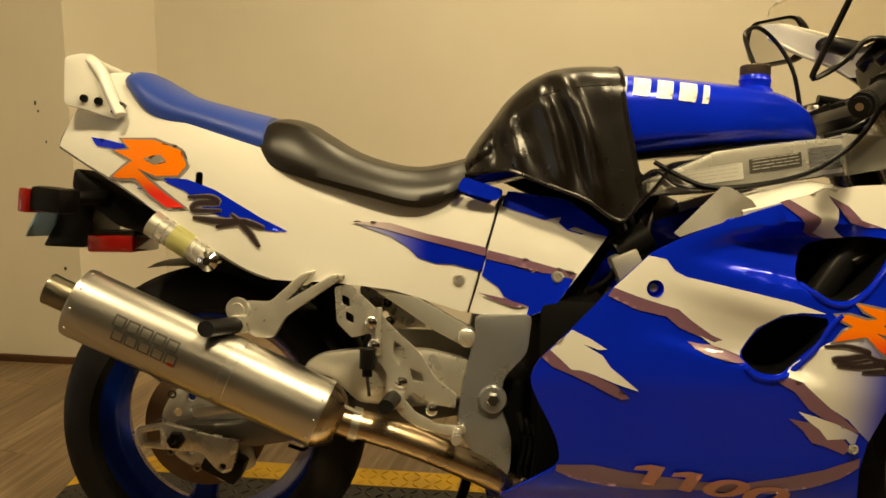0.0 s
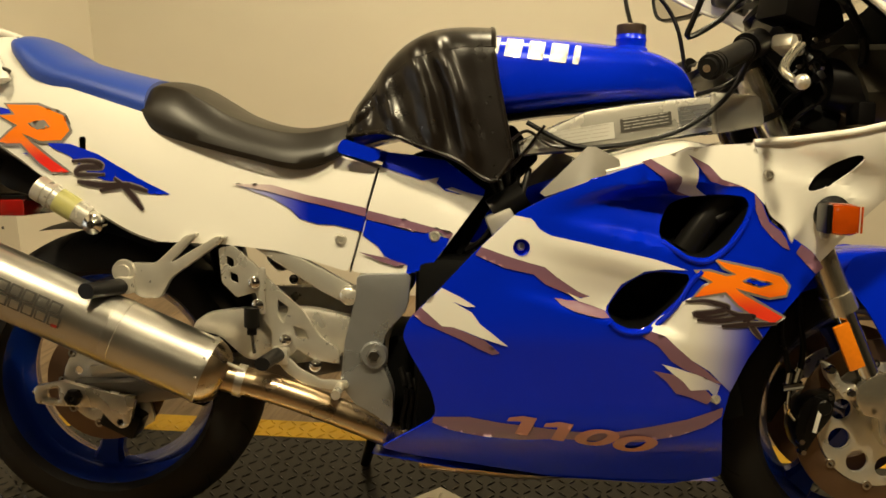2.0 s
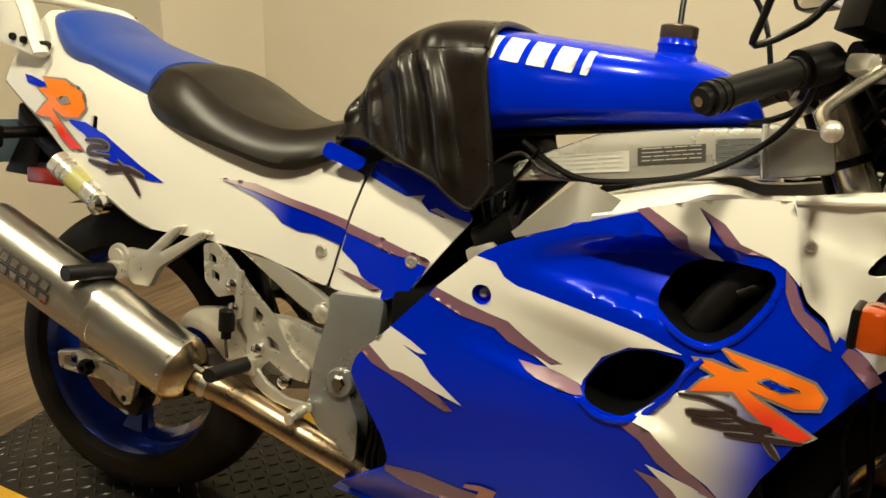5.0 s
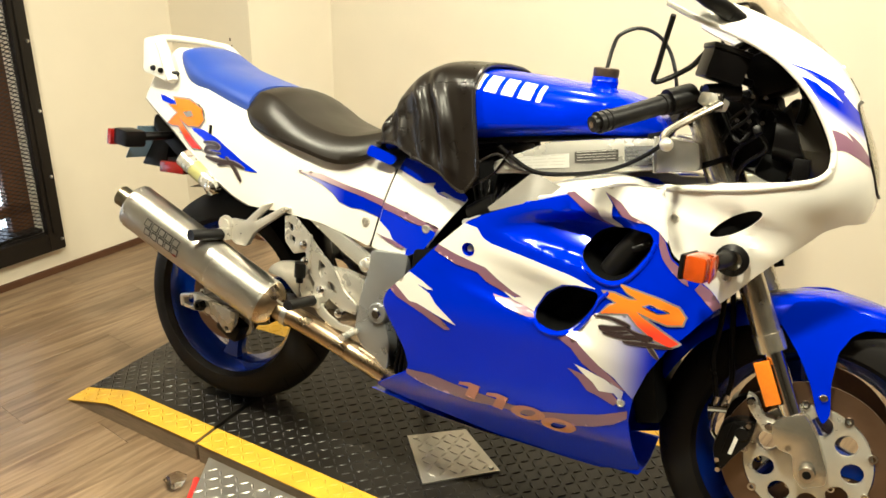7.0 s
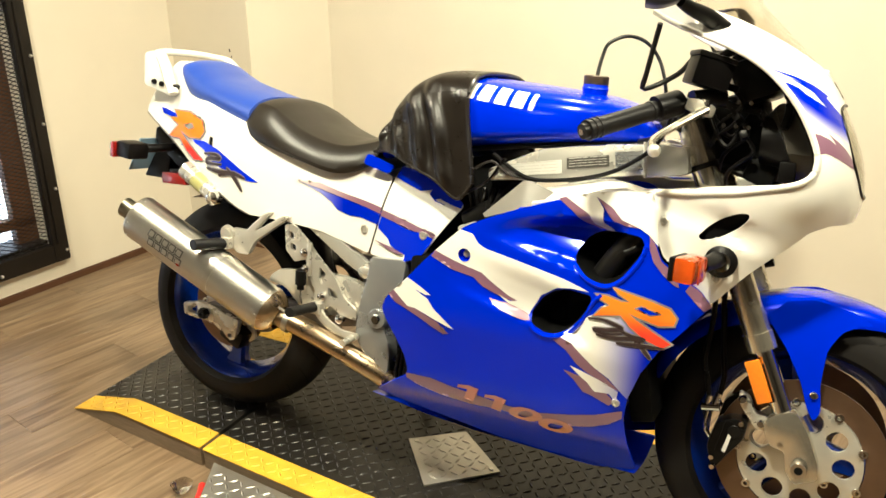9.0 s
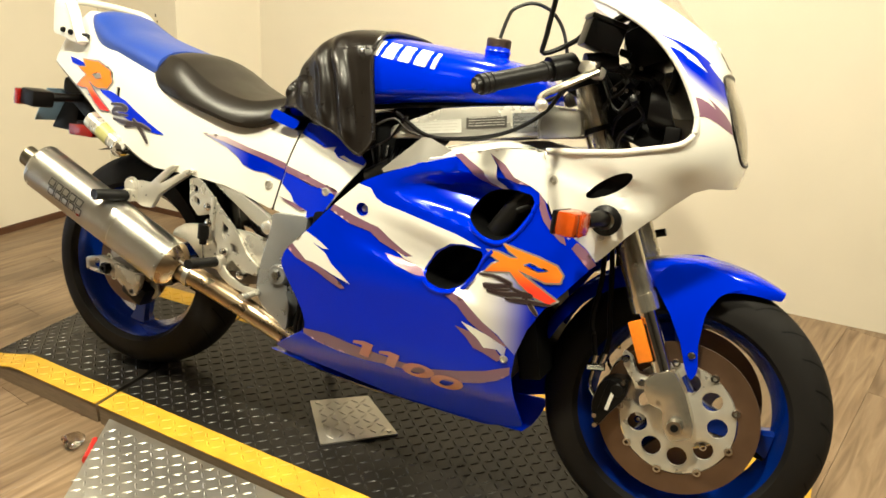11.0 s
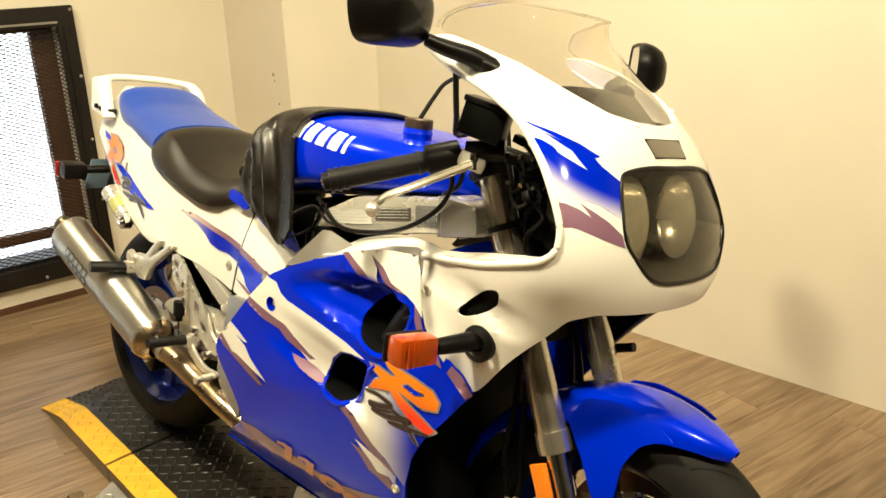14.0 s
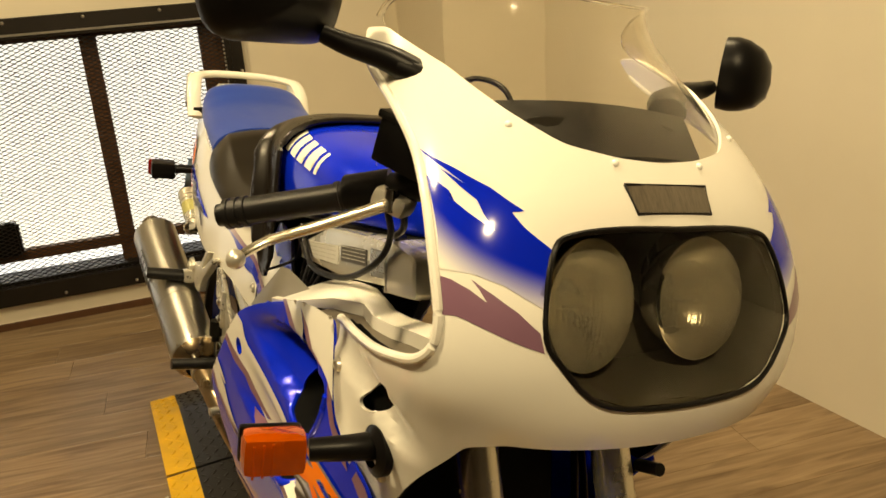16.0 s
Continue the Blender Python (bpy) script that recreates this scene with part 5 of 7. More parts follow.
# tail fairing
TAIL_OUT = [(-.263, .862), (-.268, .846), (-.215, .817), (-.105, .758), (.028, .679), (.100, .640), (.143, .626), (.256, .626), (.358, .617), (.487, .582), (.536, .772),
            (.463, .794), (.40, .768), (.308, .784), (.170, .818), (.140, .832), (.128, .853), (.009, .887), (-.08, .912), (-.122, .950), (-.145, .992), (-.19, .990), (-.234, .928)]
SLOT = [(.005, .809), (.019, .809), (.018, .777), (.004, .777)]
tailf = part("tail_fairing", skin_bm(TAIL_OUT, tail_at, (SLOT,), 0.012, 0.004, hole_corner=0.0068), WHITE, moto, "white tail fairing with an orange and blue emblem")
part("tail_fairing", mirror_bm(skin_bm(TAIL_OUT, tail_at, (SLOT,), 0.02, 0.004, hole_corner=0.0068)), WHITE, moto, "white tail fairing with an orange and blue emblem")
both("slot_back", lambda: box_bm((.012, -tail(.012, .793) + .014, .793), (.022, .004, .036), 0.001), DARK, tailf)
edge = [(-.268, .846), (-.266, .862), (-.25, .893), (-.234, .928), (-.212, .960), (-.19, .990), (-.145, .992), (-.125, .955)]
part("tail_top", grid_bm([[(x + .012 * (1 - k * k) * (-1 if z < .95 else 0), -tail(x, z) * k, z + .004 * (1 - k * k)) for k in (1, .9, .6, .3, 0, -.3, -.6, -.9, -1)] for x, z in edge]), WHITE, tailf)
both("tail_lower_edge", lambda: tube_bm([(x, -tail(x, z) + .003, z) for x, z in ((-.266, .846), (-.215, .818), (-.105, .759), (.028, .680), (.100, .641), (.143, .627))], 0.0035, 8, 3), GREYPL, tailf)
T_EMBLEM = [(-0.140, 0.862), (-0.075, 0.862), (-0.024, 0.845), (-0.011, 0.819), (-0.026, 0.801), (-0.067, 0.798), (-0.105, 0.811), (-0.078, 0.789), (-0.043, 0.764), (-0.012, 0.745), (-0.046, 0.744), (-0.076, 0.764), (-0.108, 0.793), (-0.137, 0.792), (-0.155, 0.795), (-0.132, 0.813), (-0.115, 0.825), (-0.154, 0.842), (-0.121, 0.844)]
decal("blue_flash", [(-0.202, 0.865), (-0.166, 0.860), (-0.123, 0.851), (-0.140, 0.842), (-0.165, 0.846), (-0.188, 0.849)], tail_at, BLUE, tailf, .0018)
decal("blue_flash", [(-0.054, 0.795), (-0.010, 0.795), (0.041, 0.779), (0.100, 0.747), (0.121, 0.735), (0.171, 0.712), (0.136, 0.711), (0.100, 0.725), (0.053, 0.733), (0.023, 0.744), (-0.010, 0.773), (-0.043, 0.786)], tail_at, BLUE, tailf, .0018)
decal("blue_flash", [(-0.107, 0.775), (-0.079, 0.779), (-0.069, 0.774), (-0.089, 0.773)], tail_at, BLUE, tailf, .0018)
decal("emblem_outline", swell(T_EMBLEM, .0045), tail_at, GREYV, tailf, .0024)
decal("emblem", T_EMBLEM, tail_at, FADE_R, tailf, .0030)
decal("emblem_counter", [(-0.093, 0.829), (-0.060, 0.836), (-0.048, 0.824), (-0.073, 0.818)], tail_at, GREYV, tailf, .0036)
decal("blue_sweep", [(0.286, 0.732), (0.365, 0.726), (0.428, 0.708), (0.520, 0.690), (0.513, 0.656), (0.462, 0.667), (0.431, 0.667), (0.399, 0.676), (0.383, 0.692), (0.351, 0.711)], tail_at, FADE_T, tailf, .0018)
decal("purple_sweep", [(0.278, 0.734), (0.348, 0.735), (0.411, 0.719), (0.520, 0.699), (0.518, 0.684), (0.459, 0.697), (0.405, 0.708), (0.342, 0.723)], tail_at, FADE_P, tailf, .0036)
for st in ([(-0.007, 0.764), (0.032, 0.766), (0.048, 0.757), (0.012, 0.754), (0.004, 0.742), (0.055, 0.743)], [(0.003, 0.729), (0.053, 0.724), (0.100, 0.728)], [(0.071, 0.738), (0.101, 0.711), (0.123, 0.682)], [(0.045, 0.714), (0.091, 0.725), (0.131, 0.716)]):
    stroke(st, 0.0072, tail_at, GREYV, tailf, 0.0026, "script_outline")
    stroke(st, 0.0046, tail_at, DARKV, tailf, 0.0038)
screw_at((.473, -tail(.473, .641) - .001, .641), tailf, 0.011)

# side cover below the tank
MID_OUT = [(.541, .772), (.492, .582), (.59, .580), (.639, .601), (.672, .65), (.733, .736), (.660, .790), (.556, .802)]
mid = part("side_cover", skin_bm(MID_OUT, tail_at, (), 0.012, 0.004), WHITE, moto, "white and blue side cover under the tank")
part("side_cover", mirror_bm(skin_bm(MID_OUT, tail_at, (), 0.02, 0.004)), WHITE, moto, "white and blue side cover under the tank")
for nm, mt, lf, pts in (
    ("blue_flash", BLUE, .001, [(.555, .800), (.658, .789), (.731, .739), (.728, .728), (.70, .733), (.672, .742), (.66, .738), (.690, .730), (.66, .735), (.644, .748), (.648, .758), (.619, .752), (.545, .773)]),
    ("blue_flash", BLUE, .001, [(.520, .679), (.621, .661), (.670, .652), (.664, .639), (.639, .603), (.592, .582), (.596, .600), (.57, .607), (.553, .615), (.543, .630), (.513, .650)]),
    ("purple_flash", PURPLE, .0030, [(.5225, .695), (.611, .677), (.676, .661), (.670, .651), (.650, .664), (.621, .660), (.519, .680)]),
    ("purple_flash", PURPLE, .0030, [(.506, .620), (.555, .612), (.594, .602), (.575, .598), (.550, .604), (.53, .611)]),
):
    decal(nm, pts, tail_at, mt, mid, lf + 0.0008)
screw_at((.643, -tail(.643, .655) - .001, .655), mid, 0.011)
both("tank_side_flap", lambda: skin_bm([(.464, .797), (.534, .780), (.548, .801), (.474, .822)], lambda x, z: (x, -.126, z), (), 0.012, 0.004), BLUE, mid)
both("seam", lambda: tube_bm([(.539, -tail(.539, .77) - .0005, .772), (.515, -tail(.515, .68) - .0005, .677), (.4905, -tail(.49, .585) - .0005, .583)], 0.0016, 6, 3), DARK, mid)

# grab rail
rail = part("grab_rail", tube_bm([(-.140, -.106, .905), (-.158, -.105, .940), (-.176, -.103, .978), (-.200, -.096, 1.002), (-.228, -.075, 1.008), (-.238, -.035, 1.012), (-.238, .035, 1.012), (-.228, .075, 1.008), (-.200, .096, 1.002), (-.176, .103, .978), (-.158, .105, .940), (-.140, .106, .905)], 0.013, 14, 6, 0.75), WHITE, moto, "white grab rail behind the seat")
both("rail_fin", lambda: plate_bm([(-.243, 1.006), (-.200, 1.014), (-.188, .975), (-.140, .907), (-.150, .896), (-.212, .913), (-.243, .918)], -.108, -.090, 0.006, 0.012), WHITE, rail)
for x, z in ((-.204, .931), (-.178, .927)):
    both("rail_bolt", lambda: lathe_bm(((0.0, -.1125), (0.0065, -.1125), (0.0075, -.1085)), (x, 0, z), "Y", 14), BLACK, rail)
both("rail_recess", lambda: box_bm((-.147, -.100, .917), (.012, .02, .026), 0.004, (0, 30, 0)), SATIN, rail)

SEATING.pop()  # the wheels stand on the ground by themselves

# ---- wheels ----


def wheel(name, ax, az, R, width, rim_r, label, disc_y, disc_r):
    root = new(name)
    root.parent = moto
    root.location = (ax, 0, az)
    tagged(root, label)
    h = width / 2
    prof = []
    for k in range(25):
        a = math.pi * k / 24
        y = -h * math.cos(a)
        r = rim_r + 0.006 + (R - rim_r - 0.006) * (abs(math.sin(a)) ** 0.80)
        prof.append((r, y))
    tyre = part("tyre", lathe_bm([(rim_r - 0.004, -h * 0.80)] + prof + [(rim_r - 0.004, h * 0.80)], (0, 0, 0), "Y", 96), RUBBER, root, "black road tyre")
    # tread grooves as dark cuts
    bm = bmesh.new()
    n = 26
    for i in range(n):
        for sgn in (-1, 1):
            base_a = 2 * math.pi * (i + (0.5 if sgn > 0 else 0)) / n
            prev = None
            for k in range(6):
                t = k / 5
                yy = sgn * h * (0.10 + 0.72 * t)
                a = math.acos(max(-1, min(1, -yy / h)))
                r = rim_r + 0.006 + (R - rim_r - 0.006) * (abs(math.sin(a)) ** 0.80) + 0.0006
                ang = base_a + 0.20 * t
                wv = 0.0022 / r
                cur = [bm.verts.new((r * math.cos(ang + s), yy, r * math.sin(ang + s))) for s in (-wv, wv)]
                if prev:
                    bm.faces.new((prev[0], prev[1], cur[1], cur[0]))
                prev = cur
    tagged(part("tread_cut", bm, DARK, tyre), kind="stuff")
    rw = h * 0.80
    rim = part("rim", lathe_bm(((rim_r - .004, -rw), (rim_r + .004, -rw - .001), (rim_r + .004, -rw + .008), (rim_r - .010, -rw + .012), (rim_r - .024, -rw + .030), (rim_r - .030, 0),
                                (rim_r - .024, rw - .030), (rim_r - .010, rw - .012), (rim_r + .004, rw - .008), (rim_r + .004, rw + .001), (rim_r - .004, rw), (rim_r - .018, rw - .018),
                                (rim_r - .036, 0), (rim_r - .018, -rw + .018), (rim_r - .004, -rw)), (0, 0, 0), "Y", 80), RIMBLUE, root, "metallic blue alloy rim")
    for k in range(3):
        a = radians(90 + 120 * k + (20 if name == "front_wheel" else 52))
        rows = []
        for t, wd, th in ((0.030, .034, .030), (0.06, .026, .026), (0.11, .022, .020), (0.16, .024, .018), (rim_r - .028, .036, .024)):
            rows.append([(t * math.cos(a) - s * wd * math.sin(a), y * th, t * math.sin(a) + s * wd * math.cos(a)) for s, y in ((-1, -.5), (-.7, -1), (.7, -1), (1, -.5), (1, .5), (.7, 1), (-.7, 1), (-1, .5))])
        part("spoke", grid_bm(rows, close_v=True, cap=True), RIMBLUE, rim)
    part("hub", lathe_bm(((0.0, -.07), (.030, -.07), (.034, -.045), (.045, -.030), (.045, .030), (.034, .045), (.030, .07), (0.0, .07)), (0, 0, 0), "Y", 32), RIMBLUE, rim)
    va = radians(-20)
    part("valve", tube_bm([((rim_r - .02) * math.cos(va), -.01, (rim_r - .02) * math.sin(va)), ((rim_r - .06) * math.cos(va), -.018, (rim_r - .06) * math.sin(va))], .004, 8, 1), BLACK, rim)
    for sgn in ((-1, 1) if name == "front_wheel" else (-1,)):
        y = disc_y * sgn
        disc = part("brake_disc", lathe_bm(((disc_r * .735, y - .0025), (disc_r, y - .0025), (disc_r, y + .0025), (disc_r * .735, y + .0025), (disc_r * .735, y - .0025)), (0, 0, 0), "Y", 72), DISCM, root, "brown-worn brake disc")
        nb = 9
        r_in, r_out = disc_r * .27, disc_r * .72
        holes = [[(.50 * disc_r * math.cos(2 * math.pi * k / nb) + .011 * math.cos(j * math.pi / 5) * disc_r / .155, .50 * disc_r * math.sin(2 * math.pi * k / nb) + .011 * math.sin(j * math.pi / 5) * disc_r / .155) for j in range(10)] for k in range(nb)]
        outl = [(r_out * math.cos(2 * math.pi * k / 60), r_out * math.sin(2 * math.pi * k / 60)) for k in range(60)]
        if name == "front_wheel":
            holes = [[(.50 * disc_r * math.cos(2 * math.pi * k / nb) + .0215 * math.cos(j * math.pi / 5), .50 * disc_r * math.sin(2 * math.pi * k / nb) + .0215 * math.sin(j * math.pi / 5)) for j in range(10)] for k in range(nb)]
        part("disc_carrier", plate_bm(outl, y - .004, y + .004, 0.001, 0.002, holes), ALU, disc, "silver disc carrier with round holes")
        for k in range(nb):
            a = 2 * math.pi * (k + .5) / nb
            part("disc_bobbin", lathe_bm(((0.0045, -.0075), (.0085, -.0075), (.0095, -.004), (.0095, .004)), (disc_r * .725 * math.cos(a), y, disc_r * .725 * math.sin(a)), "Y", 14), CHROME, disc)
    return root


FW = wheel("front_wheel", 1.487, .312, .301, .122, .220, "front wheel with metallic blue three-spoke rim", .078, .164)
RW = wheel("rear_wheel", .0, .345, .300, .176, .215, "rear wheel with metallic blue three-spoke rim", .075, .118)

RW.location.y = .062

# ---- fork, brakes, mudguard ----


def fork_x(z):
    return 1.25 + .46 * (.832 - z)


for sgn in (-1, 1):
    y = .104 * sgn
    leg = part("fork_tube", tube_bm([(fork_x(z), y, z) for z in (.985, .80, .540)], .0265, 24, 1), FORKM, moto, "satin silver upper fork tube")
    part("fork_collar", tube_bm([(fork_x(.562), y, .562), (fork_x(.530), y, .530)], .0295, 24, 1), FORKM, leg)
    part("fork_collar", tube_bm([(fork_x(.882), y, .882), (fork_x(.872), y, .872)], .0295, 24, 1), SATIN, leg)
    part("fork_slider", tube_bm([(fork_x(.545), y, .545), (fork_x(.40), y, .40)], .0205, 24, 1), CHROME, leg, "chrome fork slider")
    part("fork_foot", plate_bm([(1.413, .392), (1.437, .413), (1.463, .423), (1.475, .415), (1.495, .387), (1.522, .325), (1.526, .293), (1.484, .274), (1.465, .297), (1.458, .337), (1.431, .341), (1.416, .366)], y - .022 if sgn < 0 else y - .012, y + .012 if sgn < 0 else y + .022, .004, .008), FORKM, leg, "cast silver axle foot")
    part("axle_nut", lathe_bm(((0.006, -.040 * -sgn), (.0145, -.040 * -sgn), (.0165, -.034 * -sgn), (.0165, 0)), (1.489, y, .312), "Y", 24), CHROME, leg)
    part("axle_hollow", lathe_bm(((0, .0405 * sgn), (.008, .0405 * sgn), (.008, .03 * sgn)), (1.489, y, .312), "Y", 16), DARK, leg)
    lo, hi = sorted((.058 * sgn, .116 * sgn))
    cal = part("brake_caliper", plate_bm([(1.322, .358), (1.345, .377), (1.385, .381), (1.380, .335), (1.352, .295), (1.335, .264), (1.322, .273), (1.311, .309)], lo, hi, .007, .012), SATIN, moto, "black brake caliper")
    part("piston_boss", lathe_bm(((0, .120 * sgn), (.012, .120 * sgn), (.015, .117 * sgn), (.016, .10 * sgn)), (1.362, 0, .352), "Y", 20), SATIN, cal)
    part("caliper_bridge", box_bm((1.345, .100 * sgn, .335), (.022, .036, .075), .005, (0, 11, 0)), BLACK, cal)
    part("maker_mark", box_bm((1.351, .1185 * sgn, .330), (.0075, .002, .050), 0, (0, 12, 0)), LETTER, cal, "plain white bar for the maker's word")
    for bx, z in ((1.324, .288), (1.328, .268), (1.372, .372)):
        part("caliper_bolt", lathe_bm(((0, .122 * sgn), (.005, .122 * sgn), (.0065, .116 * sgn), (.0065, .105 * sgn)), (bx, 0, z), "Y", 12), CHROME, cal)
    part("caliper_mount", plate_bm([(1.358, .438), (1.379, .430), (1.394, .399), (1.420, .398), (1.422, .366), (1.400, .366), (1.365, .408)], y - .012, y + .012, .004, .008), ALU, cal, "cast silver caliper lug")
    for bx, z in ((1.369, .424), (1.408, .382), (1.449, .350)):
        part("mount_bolt", lathe_bm(((0, y + .022 * sgn), (.006, y + .022 * sgn), (.0085, y + .018 * sgn), (.0085, y)), (bx, 0, z), "Y", 12), CHROME, cal)
    part("brake_hose", tube_bm([(1.302, .098 * sgn, .409), (1.294, .098 * sgn, .445), (1.283, .096 * sgn, .490), (1.288, .09 * sgn, .58), (1.275, .075 * sgn, .70)], .0055, 10, 6), BLACK, cal)
    part("brake_hose", tube_bm([(1.322, .098 * sgn, .417), (1.325, .098 * sgn, .459), (1.316, .096 * sgn, .514), (1.305, .09 * sgn, .60), (1.285, .075 * sgn, .70)], .0055, 10, 6), BLACK, cal)
    part("hose_banjo", tube_bm([(1.299, .098 * sgn, .380), (1.303, .098 * sgn, .412)], .0065, 10, 1), CHROME, cal)
    part("hose_banjo", tube_bm([(1.314, .098 * sgn, .388), (1.322, .098 * sgn, .420)], .0065, 10, 1), CHROME, cal)
    part("banjo_bolt", tube_bm([(1.290, .100 * sgn, .384), (1.326, .100 * sgn, .390)], .008, 10, 1), CHROME, cal)
    part("brake_pipe", tube_bm([(1.303, .102 * sgn, .378), (1.302, .104 * sgn, .345), (1.322, .104 * sgn, .318)], .0042, 10, 5), CHROME, cal)
    rf = part("fork_reflector", box_bm((1.392, .131 * sgn, .470), (.030, .010, .088), .003, (0, -24, 0)), AMBERO, moto, "orange reflector on the fork leg")
    part("reflector_bracket", box_bm((1.400, .121 * sgn, .465), (.026, .010, .08), .002, (0, -24, 0)), BLACK, rf)
part("fork_reservoir", tube_bm([(1.335, .150, .650), (1.375, .148, .664)], .009, 12, 1), SATIN, moto)

SEATING.append(True)
# mudguard: crown over the tyre and skirts down to the fork feet
AXF = Vector((1.489, 0, .306))
rows = []
N = 30
for i in range(N + 1):
    phi = radians(63 + (158 - 63) * i / N)
    edge_k = min(1.0, i / 8) ** 0.6
    hw = .010 + .067 * edge_k
    skirt = .02 + .03 * math.exp(-((phi - radians(95)) / radians(22)) ** 2)
    skirt *= .3 + .7 * edge_k
    row = []
    for k in range(17):
        v = -1 + 2 * k / 16
        a = v * 1.45
        r = .336 + .010 * math.cos(a) - (abs(v) ** 4) * skirt
        row.append(AXF + Vector((r * math.cos(phi), hw * math.sin(a) * 1.0, r * math.sin(phi))))
    rows.append(row)
gb = grid_bm(rows)
shell(gb, .003)
guard = part("front_mudguard", gb, BLUE, moto, "glossy blue front mudguard")


def guard_at(x, z):
    k = max(0.0, min(1.0, (z - .43) / .22))
    return (x, -.108 + .034 * k ** 2.2, z)


SKIRT = [(1.392, .600), (1.415, .640), (1.47, .652), (1.545, .640), (1.580, .622), (1.555, .618), (1.525, .600), (1.505, .562), (1.502, .496), (1.511, .440), (1.501, .417), (1.486, .440), (1.468, .490), (1.436, .545)]
both("mudguard_skirt", lambda: skin_bm(SKIRT, guard_at, (), .014, .003), BLUE, guard)
both("mudguard_bolt", lambda: lathe_bm(((0.0, -.1125), (.006, -.1125), (.008, -.110), (.008, -.10)), (1.494, 0, .471), "Y", 16), CHROME, guard)

# ---- handlebars ----
for sgn in (-1, 1):
    bar = part("handlebar", tube_bm([(1.185, .105 * sgn, 1.005), (1.165, .20 * sgn, .997), (1.06, .34 * sgn, .944)], .011, 14, 4), SATIN, moto, "black clip-on handlebar")
    grip = part("grip", tube_bm([(1.150, .222 * sgn, .989), (1.054, .348 * sgn, .941)], .0175, 20, 1), GRIP, bar, "black rubber grip")
    for t in (0.12, 0.86, 0.93, 1.0):
        c = Vector((1.150, .222 * sgn, .989)).lerp(Vector((1.054, .348 * sgn, .941)), t)
        d = (Vector((1.054, .348 * sgn, .941)) - Vector((1.150, .222 * sgn, .989))).normalized() * .003
        part("grip_ring", tube_bm([c - d, c + d], .0195, 18, 1), GRIP, grip)
    part("bar_end", tube_bm([(1.056, .345 * sgn, .942), (1.046, .358 * sgn, .937)], .0145, 18, 1), SATIN, bar)
    part("bar_end_bolt", tube_bm([(1.046, .358 * sgn, .937), (1.0445, .360 * sgn, .9362)], .006, 12, 1), CHROME, bar)
    part("switch_housing", tube_bm([(1.178, .186 * sgn, 1.004), (1.172, .194 * sgn, 1.001), (1.150, .224 * sgn, .990), (1.146, .228 * sgn, .988)], .0245, 20, 1), BLACK, bar, "black switch housing")
    piv = part("lever_perch", box_bm((1.222, .205 * sgn, .998), (.045, .040, .024), .008, (0, 18, -38 * sgn)), ALU, bar, "cast silver lever perch")
    part("lever", tube_bm([(1.235, .222 * sgn, .996), (1.205, .262 * sgn, .972), (1.182, .300 * sgn, .952), (1.170, .335 * sgn, .938), (1.172, .360 * sgn, .926), (1.178, .372 * sgn, .922)], (.0095, .0060), 12, 6, .8), FORKM, bar, "silver hand lever")
    bm = bmesh.new()
    bmesh.ops.create_uvsphere(bm, u_segments=14, v_segments=10, radius=.0115)
    bmesh.ops.translate(bm, vec=(1.180, .375 * sgn, .920), verts=bm.verts)
    part("lever_ball", bm, ALU, bar)
    part("lever_bolt", lathe_bm(((0, .014), (.008, .014), (.009, .006), (.009, -.012)), (1.232, .214 * sgn, 1.0), "Z", 14), CHROME, bar)
    part("fork_cap", lathe_bm(((0, .018), (.014, .018), (.016, .010), (.024, .008), (.024, -.01)), (fork_x(.99), .104 * sgn, .988), "Z", 20), CHROME, bar)
    part("bar_clamp", tube_bm([(fork_x(1.0), .104 * sgn, .998), (fork_x(.965), .104 * sgn, .965)], .033, 20, 1), SATIN, bar)
res = part("brake_reservoir", box_bm((1.226, -.186, 1.062), (.070, .066, .054), .004, (0, 12, 25)), BLACK, moto, "black square brake fluid reservoir")
part("reservoir_lid", box_bm((1.231, -.186, 1.091), (.073, .069, .010), .003, (0, 12, 25)), SATIN, res)
part("triple_clamp", box_bm((1.185, 0, .958), (.07, .25, .030), .010, (0, 24, 0)), SATIN, moto, "black top fork yoke")
part("triple_clamp", box_bm((1.262, 0, .79), (.075, .25, .035), .010, (0, 24, 0)), SATIN, moto)
part("steering_stem", tube_bm([(1.19, 0, .95), (1.262, 0, .79)], .024, 16, 1), SATIN, moto)
part("cowl_brace", tube_bm([(1.119, -.150, 1.150), (1.095, -.105, 1.06), (1.090, -.088, 1.025), (1.15, -.07, 1.06), (1.19, -.081, 1.10), (1.26, -.09, 1.09)], .0055, 10, 4), SATIN, moto, "black wire brace of the cowl")
part("throttle_cable", tube_bm([(1.17, -.19, .985), (1.155, -.17, .94), (1.12, -.165, .895), (1.05, -.17, .850), (.96, -.172, .826), (.88, -.165, .822), (.80, -.15, .86)], .0045, 10, 6), BLACK, moto, "black throttle cable")
part("throttle_cable", tube_bm([(1.18, -.17, .99), (1.16, -.155, .95), (1.13, -.15, .93), (1.10, -.12, .92)], .0045, 10, 6), BLACK, moto, "black throttle cable")

